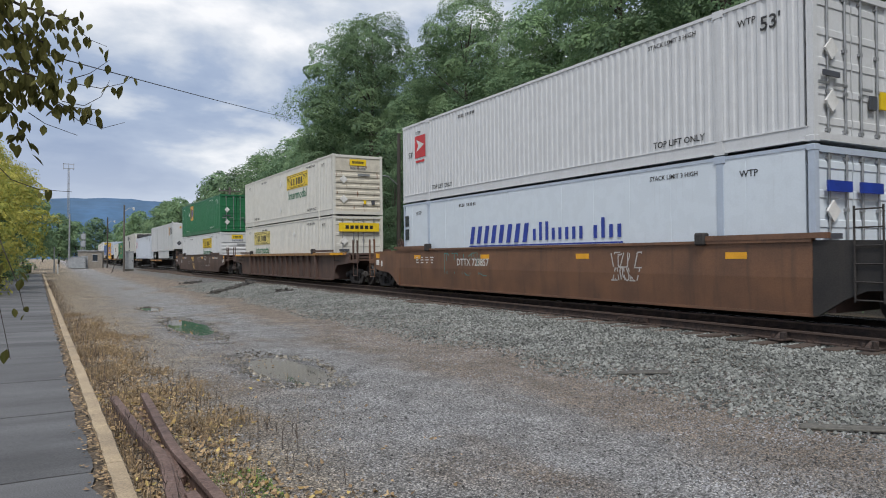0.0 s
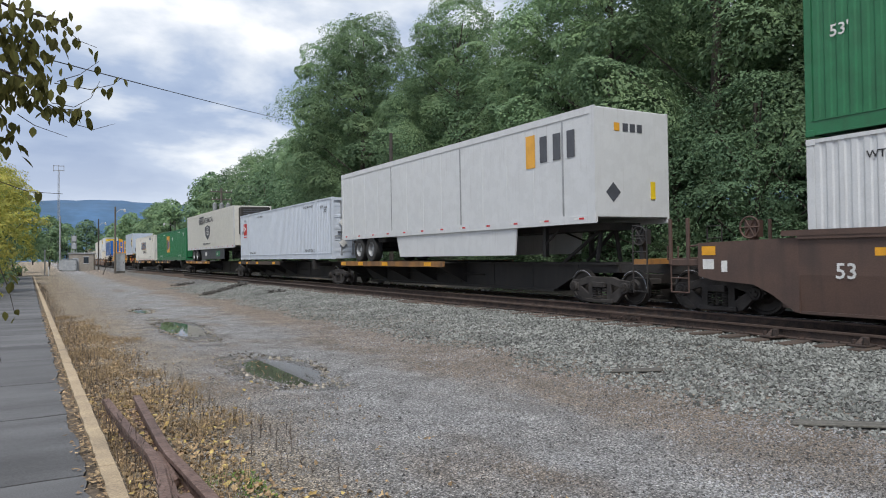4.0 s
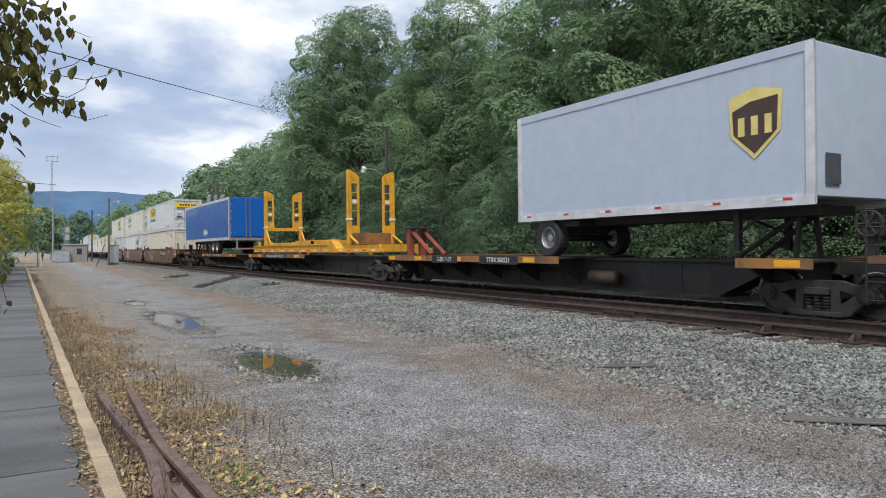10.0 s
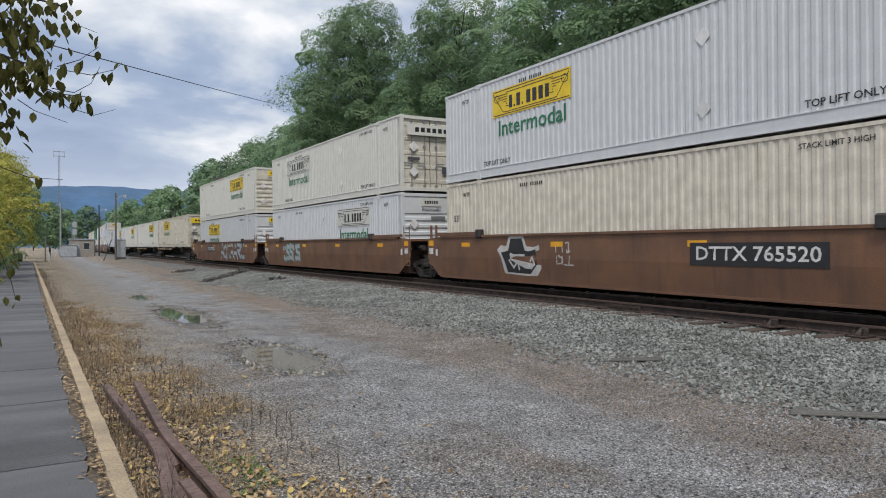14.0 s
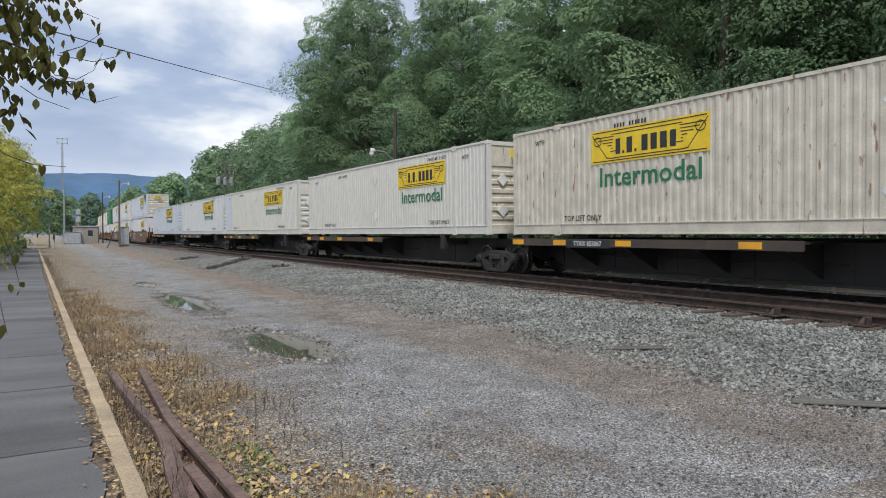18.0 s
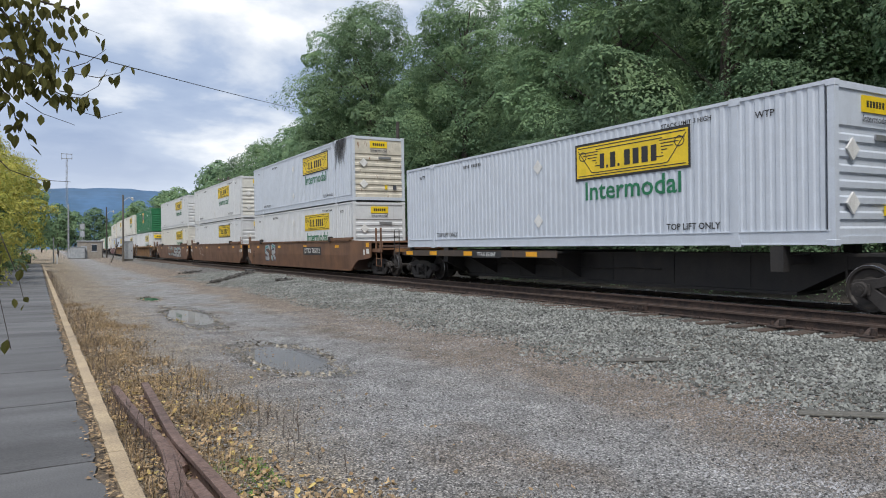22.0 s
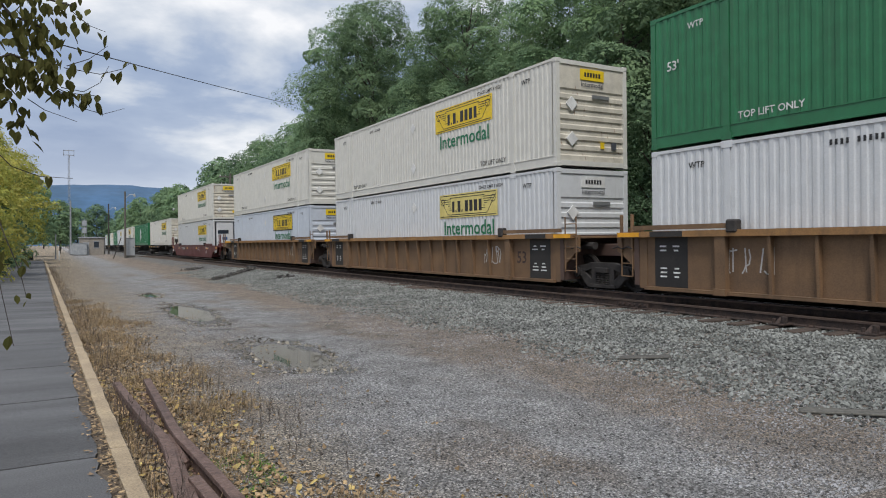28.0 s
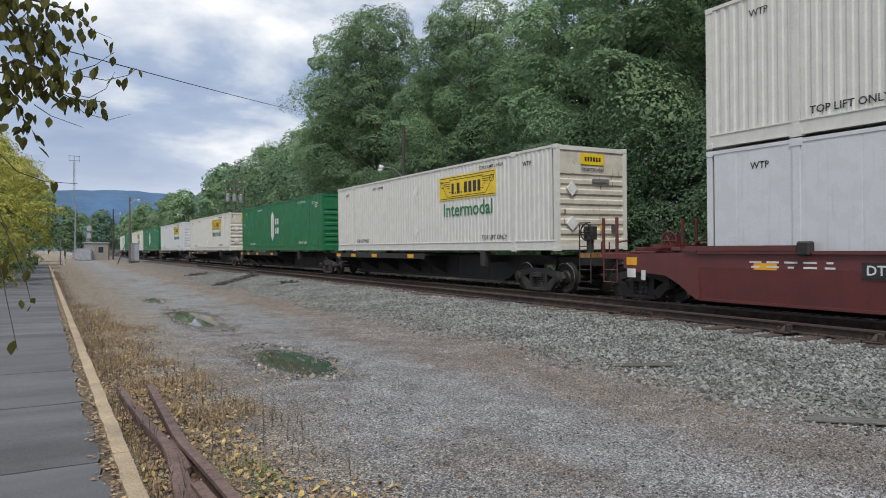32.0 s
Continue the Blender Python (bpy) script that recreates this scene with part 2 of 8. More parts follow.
GLASS_DARK = surface("dark_window_panel", (0.03, 0.04, 0.055), 0.2, grain=0.05, bump=0)

# ---- mesh tools ----
def add_box(bm, x0, x1, y0, y1, z0, z1, m=None):
    v = [bm.verts.new((m @ Vector(c)) if m else c) for c in (
        (x0, y0, z0), (x1, y0, z0), (x1, y1, z0), (x0, y1, z0), (x0, y0, z1), (x1, y0, z1), (x1, y1, z1), (x0, y1, z1))]
    for f in ((3, 2, 1, 0), (4, 5, 6, 7), (0, 1, 5, 4), (1, 2, 6, 5), (2, 3, 7, 6), (3, 0, 4, 7)):
        bm.faces.new([v[i] for i in f])


def add_tube(bm, a, b, r0, r1=None, n=8, caps=True):
    a, b = Vector(a), Vector(b)
    r1 = r0 if r1 is None else r1
    q = (b - a).to_track_quat("Z", "Y")
    rings = []
    for p, r in ((a, r0), (b, r1)):
        rings.append([bm.verts.new(p + q @ Vector((r * math.cos(2 * math.pi * i / n), r * math.sin(2 * math.pi * i / n), 0))) for i in range(n)])
    for i in range(n):
        bm.faces.new((rings[0][i], rings[0][(i + 1) % n], rings[1][(i + 1) % n], rings[1][i]))
    if caps:
        bm.faces.new(rings[0][::-1])
        bm.faces.new(rings[1])


def add_hose(bm, pts, r, n=6):
    """One bent tube through points."""
    pts, rings = [Vector(p) for p in pts], []
    for k, p in enumerate(pts):
        q = (pts[min(k + 1, len(pts) - 1)] - pts[max(k - 1, 0)]).to_track_quat("Z", "Y")
        rings.append([bm.verts.new(p + q @ Vector((r * math.cos(2 * math.pi * i / n), r * math.sin(2 * math.pi * i / n), 0))) for i in range(n)])
    for a, b in zip(rings, rings[1:]):
        for i in range(n):
            bm.faces.new((a[i], a[(i + 1) % n], b[(i + 1) % n], b[i]))
    bm.faces.new(rings[0][::-1]); bm.faces.new(rings[-1])


def add_prism(bm, outline, axis, a, b):
    """An outline of points extruded along an axis. x: points are (y, z); y: (x, z); z: (x, y)."""
    def place(p, d):
        return {"x": (d, p[0], p[1]), "y": (p[0], d, p[1]), "z": (p[0], p[1], d)}[axis]
    lo, hi = [bm.verts.new(place(p, a)) for p in outline], [bm.verts.new(place(p, b)) for p in outline]
    bm.faces.new(lo)
    bm.faces.new(hi[::-1])
    k = len(outline)
    for i in range(k):
        bm.faces.new((lo[i], hi[i], hi[(i + 1) % k], lo[(i + 1) % k]))


def add_strokes(bm, lines, width, depth, place):
    """Flat painted strokes: polylines in (u, v), given thickness; place(u, v, d) puts them on a surface."""
    for line in lines:
        pts = [Vector(p).to_2d() for p in line]
        for a, b in zip(pts, pts[1:]):
            d = b - a
            if d.length < 1e-6:
                continue
            t = d.normalized() * (width * 0.35)
            o = Vector((-d.y, d.x)).normalized() * (width / 2)
            quad = [a - t - o, b + t - o, b + t + o, a - t + o]
            bm.faces.new([bm.verts.new(place(p.x, p.y, depth)) for p in quad])


def finish(bm, bevel=0.0, smooth=False):
    bmesh.ops.recalc_face_normals(bm, faces=bm.faces[:])
    if bevel:
        bmesh.ops.bevel(bm, geom=bm.edges[:], offset=bevel, segments=1, affect="EDGES", clamp_overlap=True)
    me = bpy.data.meshes.new("mesh")
    bm.to_mesh(me)
    bm.free()
    if smooth:
        for p in me.polygons:
            p.use_smooth = True
    return me


def part(name, bm, material, parent, label="", bevel=0.0, smooth=False):
    me = bm if isinstance(bm, bpy.types.Mesh) else finish(bm, bevel, smooth)
    if not me.materials:
        me.materials.append(material)
    ob = new(name, me)
    ob.parent = parent
    if label:
        tagged(ob, label)
    return ob


MESHES = {}


def shared(key, build, bevel=0.0, smooth=False):
    """One mesh a key, built once; its objects carry their own material."""
    if key not in MESHES:
        bm = bmesh.new()
        build(bm)
        me = finish(bm, bevel, smooth)
        me.materials.append(None)
        MESHES[key] = me
    return MESHES[key]


def piece(name, mesh, material, parent, at=(0, 0, 0), turn=(0, 0, 0), label=""):
    ob = new(name, mesh)
    ob.parent, ob.location, ob.rotation_euler = parent, at, [radians(a) for a in turn]
    ob.material_slots[0].link = "OBJECT"
    ob.material_slots[0].material = material
    if label:
        tagged(ob, label)
    return ob


def thing(name, label, category, group="", kind=""):
    ob = new(name)
    ob.empty_display_size = 0.3
    return tagged(ob, label, category, group, kind)


def letters(text, height, spread=1.0):
    """Words as a flat mesh in the x-y plane, centred."""
    key = ("text", text, height, spread)
    if key in MESHES:
        return MESHES[key]
    cu = bpy.data.curves.new("words", "FONT")
    cu.body, cu.size, cu.align_x, cu.align_y, cu.resolution_u = text, height / 0.7, "CENTER", "CENTER", 2
    cu.offset = height * 0.02
    ob = bpy.data.objects.new("words", cu)
    scene.collection.objects.link(ob)
    me = bpy.data.meshes.new_from_object(ob.evaluated_get(bpy.context.evaluated_depsgraph_get()))
    bpy.data.objects.remove(ob)
    for v in me.vertices:
        v.co.x *= spread
    me.materials.clear()
    me.materials.append(None)
    MESHES[key] = me
    return me


# writing on the side that faces the yard (-x), read from far (+y) to near (-y); on the leading end (-y), read along +x
SIDE, END = (90, 0, -90), (90, 0, 0)

# ---- the railway's line: arc length s from the point abeam of the camera, positive away ----
RAIL_TOP, BANK, ABEAM = 0.461, 0.855, 13.01
_s = np.arange(-720.0, 760.5, 0.5)
_k = np.where(_s < 0, 0.0, np.where(_s < 150, -0.000616 + 1.031e-5 * _s, 0.0))
_h = np.cumsum(_k) * 0.5
_h -= np.interp(0, _s, _h)
_x, _y = np.cumsum(np.sin(_h)) * 0.5, np.cumsum(np.cos(_h)) * 0.5
_x, _y = _x - np.interp(0, _s, _x) + ABEAM, _y - np.interp(0, _s, _y)


def line(s):
    """x, y and heading of the line at s."""
    return float(np.interp(s, _s, _x)), float(np.interp(s, _s, _y)), float(np.interp(s, _s, _h))


def on_line(s, up=0.0):
    x, y, h = line(s)
    b = radians(BANK)
    return Matrix.Translation((x, y, RAIL_TOP)) @ pose(0, 0, 0, 0, -BANK, -math.degrees(h)) @ pose(0, 0, up)


# ---- ground ----
def yard_material():
    """Gravel in bands along the yard: leaf litter by the kerb, a grey wheel-packed lane, brown dirt, stone by the
    track, then an oily track bed painted near black with the train's shade in it.
    """
    m = bpy.data.materials.new("yard_gravel")
    m.use_nodes = True
    n, l = m.node_tree.nodes, m.node_tree.links
    b = n["Principled BSDF"]
    coord, sep = n.new("ShaderNodeTexCoord"), n.new("ShaderNodeSeparateXYZ")
    wob = n.new("ShaderNodeTexNoise"); wob.inputs["Scale"].default_value, wob.inputs["Detail"].default_value, wob.inputs["Roughness"].default_value = 0.55, 9, 0.65
    l.new(coord.outputs["Object"], wob.inputs["Vector"]); l.new(coord.outputs["Object"], sep.inputs[0])
    drift = n.new("ShaderNodeMath"); drift.operation = "MULTIPLY_ADD"; drift.inputs[1].default_value, drift.inputs[2].default_value = 2.8, -1.4
    l.new(wob.outputs["Fac"], drift.inputs[0])
    add = n.new("ShaderNodeMath"); add.operation = "ADD"
    l.new(sep.outputs["X"], add.inputs[0]); l.new(drift.outputs[0], add.inputs[1])
    mr = n.new("ShaderNodeMapRange"); mr.inputs["From Max"].default_value = 12.0
    l.new(add.outputs[0], mr.inputs["Value"])
    ramp = n.new("ShaderNodeValToRGB")
    r = ramp.color_ramp
    # the last stop adds the shade under the train to the oily bed's colour
    stops = [(0.03, (0.30, 0.24, 0.165)), (0.13, (0.31, 0.265, 0.21)), (0.19, (0.285, 0.272, 0.258)), (0.27, (0.315, 0.312, 0.310)), (0.36, (0.300, 0.293, 0.285)),
             (0.42, (0.275, 0.225, 0.18)), (0.56, (0.245, 0.195, 0.150)), (0.63, (0.165, 0.160, 0.150)), (0.865, (0.140, 0.140, 0.133)), (0.90, (0.036, 0.033, 0.030))]
    while len(r.elements) < len(stops):
        r.elements.new(0.5)
    for e, (p, c) in zip(r.elements, stops):
        e.position, e.color = p, (*c, 1)
    l.new(mr.outputs[0], ramp.inputs[0])
    grit, patch, vor = n.new("ShaderNodeTexNoise"), n.new("ShaderNodeTexNoise"), n.new("ShaderNodeTexVoronoi")
    grit.inputs["Scale"].default_value, grit.inputs["Detail"].default_value = 85, 4
    patch.inputs["Scale"].default_value, patch.inputs["Detail"].default_value = 2.3, 8
    vor.inputs["Scale"].default_value = 52
    for t in (grit, patch, vor):
        l.new(coord.outputs["Object"], t.inputs["Vector"])
    def scaled(src, lo, hi, a, c):
        q = n.new("ShaderNodeMapRange"); q.inputs["From Min"].default_value, q.inputs["From Max"].default_value = a, c
        q.inputs["To Min"].default_value, q.inputs["To Max"].default_value = lo, hi
        l.new(src, q.inputs["Value"]); return q.outputs[0]
    def wet_rim():
        """Gravel stays dark and wet round each puddle."""
        near = None
        for px, py, rx, ry, depth in PUDDLES:
            q = n.new("ShaderNodeVectorMath"); q.operation = "MULTIPLY_ADD"
            q.inputs[1].default_value, q.inputs[2].default_value = (1 / rx, 1 / ry, 0), (-px / rx, -py / ry, 0)
            l.new(coord.outputs["Object"], q.inputs[0])
            d = n.new("ShaderNodeVectorMath"); d.operation = "LENGTH"
            l.new(q.outputs[0], d.inputs[0])
            if near is None:
                near = d.outputs["Value"]
            else:
                mn = n.new("ShaderNodeMath"); mn.operation = "MINIMUM"
                l.new(near, mn.inputs[0]); l.new(d.outputs["Value"], mn.inputs[1]); near = mn.outputs[0]
        rag = n.new("ShaderNodeMath"); rag.operation = "MULTIPLY_ADD"; rag.inputs[1].default_value = 2.2
        l.new(patch.outputs["Fac"], rag.inputs[0]); l.new(near, rag.inputs[2])
        return scaled(rag.outputs[0], 0.55, 1.0, 2.2, 2.75)
    soil, blot, brown = n.new("ShaderNodeTexNoise"), n.new("ShaderNodeMapping"), n.new("ShaderNodeMixRGB")
    blot.inputs["Scale"].default_value, soil.inputs["Scale"].default_value, soil.inputs["Detail"].default_value = (0.9, 0.45, 1), 0.8, 8
    l.new(coord.outputs["Object"], blot.inputs[0]); l.new(blot.outputs[0], soil.inputs["Vector"])
    l.new(scaled(soil.outputs["Fac"], 0.0, 0.75, 0.52, 0.68), brown.inputs[0])
    brown.inputs[2].default_value = (0.215, 0.165, 0.120, 1)
    l.new(ramp.outputs[0], brown.inputs[1])
    last = brown.outputs[0]
    # the cell-distance factor puts the shade of crevices between grains into the colour
    for f in (scaled(grit.outputs["Fac"], 0.32, 1.75, 0.3, 0.7), scaled(patch.outputs["Fac"], 0.74, 1.24, 0.3, 0.7), scaled(vor.outputs["Color"], 0.4, 1.7, 0.0, 1.0), scaled(vor.outputs["Distance"], 1.2, 0.40, 0.25, 0.75), wet_rim()):
        v = n.new("ShaderNodeVectorMath"); v.operation = "SCALE"
        l.new(last, v.inputs[0]); l.new(f, v.inputs["Scale"]); last = v.outputs[0]
    l.new(last, b.inputs["Base Color"])
    b.inputs["Roughness"].default_value = 0.85
    bp = n.new("ShaderNodeBump"); bp.inputs["Strength"].default_value, bp.inputs["Distance"].default_value = 0.9, 0.03
    hsum = n.new("ShaderNodeMath"); hsum.operation = "ADD"
    l.new(grit.outputs["Fac"], hsum.inputs[0]); l.new(vor.outputs["Distance"], hsum.inputs[1])
    l.new(hsum.outputs[0], bp.inputs["Height"]); l.new(bp.outputs[0], b.inputs["Normal"])
    return m


PUDDLES = [(2.95, 9.85, 0.47, 1.3, 0.035), (2.75, 16.9, 0.40, 2.3, 0.03), (2.6, 23.5, 0.26, 0.9, 0.03)]
GRAVEL = yard_material()


def relief(x, y):
    """Height of the yard: nearly flat, rising to the ballast shoulder."""
    cx, cy, h = line(max(-100, min(400, y)))
    d = (cx - x)
    z = 0.03 * noise.noise((x * 0.25, y * 0.25, 0))
    if d < 7.0:
        u = max(0.0, min(1.0, (7.0 - d) / 3.6))
        z += u * u * (3 - 2 * u) * 0.215
    if d < -4:
        z += min(5.0, (-4 - d) * 0.25)
    for px, py, rx, ry, depth in PUDDLES:
        u = math.hypot((x - px) / rx, (y - py) / ry) + 0.25 * noise.noise((x * 1.7, y * 0.9, 5))
        if u < 1.7:
            z = z * min(1, max(0, u - 0.9)) - depth * max(0.0, 1 - u / 1.7)
    return z


def ground_sheet():
    def steps(lo, hi, near0, near1, fine, growth=1.35):
        mid = list(np.arange(near0, near1 + 1e-6, fine))
        a, st = near0, fine
        left = []
        while a > lo:
            st *= growth
            a = max(lo, a - st)
            left.append(a)
        b, st, right = near1, fine, []
        while b < hi:
            st *= growth
            b = min(hi, b + st)
            right.append(b)
        return left[::-1] + mid + right
    xs, ys = steps(-3000, 3000, -1, 14, 0.11), steps(-3000, 3500, 2, 30, 0.16)
    verts = [(x, y, relief(x, y)) for y in ys for x in xs]
    w = len(xs)
    faces = [(j * w + i, j * w + i + 1, (j + 1) * w + i + 1, (j + 1) * w + i) for j in range(len(ys) - 1) for i in range(w - 1)]
    me = bpy.data.meshes.new("ground")
    me.from_pydata(verts, [], faces)
    for p in me.polygons:
        p.use_smooth = True
    me.materials.append(GRAVEL)
    return me


ground = tagged(new("ground", ground_sheet()), "grey gravel railway yard with brown dirt patches", "ground", kind="structure")


HEAD = [(-0.036, -0.035), (0.036, -0.035), (0.036, -0.003), (0.03, 0), (-0.03, 0), (-0.036, -0.003)]
WEB = [(-0.07, -0.17), (0.07, -0.17), (0.07, -0.155), (0.012, -0.14), (0.012, -0.035), (-0.012, -0.035), (-0.012, -0.14), (-0.07, -0.155)]


def rail_profile():
    return WEB[:4] + [(0.012, -0.045)] + HEAD[1:] + HEAD[:1] + [(-0.012, -0.045)] + WEB[6:]


def rail(name, label, offset, s0, s1, head, web):
    """A rail along the line: worn head over a rusty web and foot."""
    ob = thing(name, label, "rail", "track rails")
    for piece_name, outline, material in (("rail_head", HEAD, head), ("rail_web", WEB, web)):
        bm, rings = bmesh.new(), []
        for s in np.arange(s0, s1 + 0.1, 4.0):
            m = on_line(float(s))
            rings.append([bm.verts.new(m @ Vector((offset + px, 0, pz))) for px, pz in outline])
        k = len(rings[0])
        for a, b in zip(rings, rings[1:]):
            for i in range(k):
                bm.faces.new((a[i], a[(i + 1) % k], b[(i + 1) % k], b[i]))
        bm.faces.new(rings[0]); bm.faces.new(rings[-1][::-1])
        part(piece_name, bm, material, ob)


DULL_HEAD = surface("dull_worn_rail_head", (0.12, 0.085, 0.070), 0.5, metal=0.6, second=(0.11, 0.08, 0.065), scale=3, grain=0.2, bump=0.1)
rail("rail", "running rail with a shiny head under the train", -0.7525, -60, 240, TREAD_STEEL, RUSTY_STEEL)
rail("rail", "running rail with a shiny head under the train", 0.7525, -60, 240, TREAD_STEEL, RUSTY_STEEL)
rail("rail", "rusty siding rail nearer the yard", -2.35, -60, 60, DULL_HEAD, RUSTY_STEEL)
rail("rail", "rusty siding rail beside the running rail", -0.98, -60, 60, DULL_HEAD, RUSTY_STEEL)

# ---- puddles ----
def water():
    m = bpy.data.materials.new("still_puddle_water")
    m.use_nodes = True
    n, l = m.node_tree.nodes, m.node_tree.links
    b = n["Principled BSDF"]
    b.inputs["Base Color"].default_value, b.inputs["Roughness"].default_value, b.inputs["IOR"].default_value = (0.055, 0.050, 0.040, 1), 0.02, 1.33
    b.inputs["Specular IOR Level"].default_value = 1.0
    wave, bp = n.new("ShaderNodeTexNoise"), n.new("ShaderNodeBump")
    wave.inputs["Scale"].default_value = 3.0
    bp.inputs["Strength"].default_value, bp.inputs["Distance"].default_value = 0.02, 0.01
    l.new(wave.outputs["Fac"], bp.inputs["Height"]); l.new(bp.outputs[0], b.inputs["Normal"])
    return m


def rag(a, seed):
    return 1.08 + 0.36 * noise.noise((1.6 * math.cos(a), 1.6 * math.sin(a), seed)) + 0.16 * noise.noise((5 * math.cos(a), 5 * math.sin(a), seed))


WATER = water()
for px, py, rx, ry, depth in PUDDLES:
    bm = bmesh.new()
    rim = [bm.verts.new((px + rx * rag(a, px) * math.cos(a), py + ry * rag(a, px) * math.sin(a), -depth * 0.42)) for a in np.linspace(0, 2 * math.pi, 65)[:-1]]
    bm.faces.new(rim)
    ob = tagged(new("puddle", finish(bm)), "shallow rain puddle reflecting the train and sky", "puddle", "puddles in the yard")
    ob.data.materials.append(WATER)

# ---- loose stone ----
STONE = surface("grey_ballast_stone", (0.190, 0.196, 0.182), 0.9, second=(0.125, 0.130, 0.120), scale=1.2, grain=0.2, fine=40, bump=0.2, per_island=True, per_piece=0.75)
PEBBLE = surface("pale_grey_pebble", (0.245, 0.246, 0.252), 0.9, second=(0.14, 0.132, 0.125), scale=1, grain=0.2, fine=30, bump=0.2, per_island=True, per_piece=0.85)
rng = np.random.default_rng(7)


def scatter_stones(name, label, places, sizes, material, category, buried=False):
    """Rough little stones, one joined mesh: six jittered corners each."""
    k = len(places)
    base = np.array([(1, 0, 0), (-1, 0, 0), (0, 1, 0), (0, -1, 0), (0, 0, 0.8), (0, 0, -0.7)])
    tri = np.array([(0, 2, 4), (2, 1, 4), (1, 3, 4), (3, 0, 4), (2, 0, 5), (1, 2, 5), (3, 1, 5), (0, 3, 5)])
    if buried:
        tri = tri[:4]
    ang = rng.uniform(0, 2 * np.pi, k)
    v = base[None] * (1 + rng.uniform(-0.35, 0.35, (k, 6, 3))) * sizes[:, None, None] + rng.uniform(-0.3, 0.3, (k, 6, 3)) * sizes[:, None, None]
    c, s = np.cos(ang)[:, None], np.sin(ang)[:, None]
    v = np.stack([v[..., 0] * c - v[..., 1] * s, v[..., 0] * s + v[..., 1] * c, v[..., 2]], -1) + places[:, None, :]
    f = (tri[None] + 6 * np.arange(k)[:, None, None]).reshape(-1, 3)
    me = bpy.data.meshes.new(name)
    me.from_pydata(v.reshape(-1, 3).tolist(), [], f.tolist())
    me.materials.append(material)
    return tagged(new(name, me), label, category, kind="stuff")


def strewn(k, x0, x1, y0, y1, bias=1.0, keep=None):
    """k places, thinning out along y, lying on the ground."""
    out = []
    while len(out) < k:
        y = y0 + (y1 - y0) * rng.random() ** bias
        x = rng.uniform(x0, x1)
        if keep is None or rng.random() < keep(x, y):
            out.append((x, y, relief(x, y)))
    return np.array(out)


def shoulder(x, y):
    d = line(y)[0] - x
    return max(0.0, min(1.0, (7.0 + 0.9 * noise.noise((0, y * 0.35, 3)) - d) / 0.9))


# the sheet below is darker, with the shade between stones in its colour
p = strewn(80000, 5.2, 10.8, 0.5, 42.0, 1.8, shoulder)
scatter_stones("ballast", "loose grey crushed-stone ballast", p + [0, 0, 0.006], rng.uniform(0.014, 0.033, len(p)), STONE, "ballast")
p = strewn(84000, 1.0, 8.0, 2.5, 17.0, 2.0, lambda x, y: 0.6 + 0.4 * (x > 4.5))
scatter_stones("gravel", "small scattered gravel pebbles", p + [0, 0, 0.002], rng.uniform(0.0045, 0.0125, len(p)) * rng.choice([0.8, 1.0, 1.35], len(p), p=[0.5, 0.4, 0.1]), PEBBLE, "gravel", buried=True)

CLOD = surface("wet_dark_clod", (0.105, 0.090, 0.072), 0.9, second=(0.26, 0.235, 0.19), scale=2, grain=0.25, fine=30, bump=0.3, per_island=True, per_piece=0.8)
rim = []
for px, py, rx, ry, depth in PUDDLES:
    for k in range(int(420 * max(rx, 0.35) / 0.4)):
        a = rng.uniform(0, 2 * math.pi)
        u = 1.05 + abs(rng.normal(0, 0.20)) + 0.25 * noise.noise((math.cos(a) * 2, math.sin(a) * 2, px))
        x, y = px + rx * u * math.cos(a), py + ry * u * math.sin(a)
        rim.append((x, y, relief(x, y) + 0.004))
rim = np.array(rim)
scatter_stones("puddle_debris", "dark clods and pale bits round the puddles", rim, rng.uniform(0.008, 0.034, len(rim)) * rng.uniform(0.5, 1.2, len(rim)), CLOD, "debris")

# ---- sleepers under running line and siding ----
TIE_WOOD = surface("dark_creosoted_timber", (0.055, 0.040, 0.032), 0.9, second=(0.095, 0.068, 0.052), scale=3, stretch=(0.4, 6, 6), grain=0.3, bump=0.5, per_piece=0.3)
bm = bmesh.new(); add_box(bm, -2.95, 1.35, -0.115, 0.115, -0.345, -0.172)
TIE = finish(bm, bevel=0.012); TIE.materials.append(TIE_WOOD)
bed = thing("track_bed", "row of dark timber sleepers under the rails", "sleepers", kind="structure")
for i in range(210):
    s = -22 + i * 0.55
    ob = new("sleeper", TIE)
    ob.parent = bed
    ob.matrix_basis = on_line(s) @ pose(random.uniform(-0.22, 0.14), 0, random.uniform(-0.012, 0.01), 0, 0, random.uniform(-1.2, 1.2))
bm = bmesh.new()
add_box(bm, -0.11, 0.11, -0.09, 0.09, -0.172, -0.155)
for dx in (-0.085, 0.085):
    for dy in (-0.05, 0.05):
        add_tube(bm, (dx, dy, -0.156), (dx, dy, -0.125), 0.014, n=5)
PLATE = finish(bm); PLATE.materials.append(RUSTY_STEEL)
for i in range(90):
    ob = new("tie_plate", PLATE)
    ob.parent = bed
    ob.matrix_basis = on_line(-6 + i * 0.55) @ pose(-2.35, 0, 0)


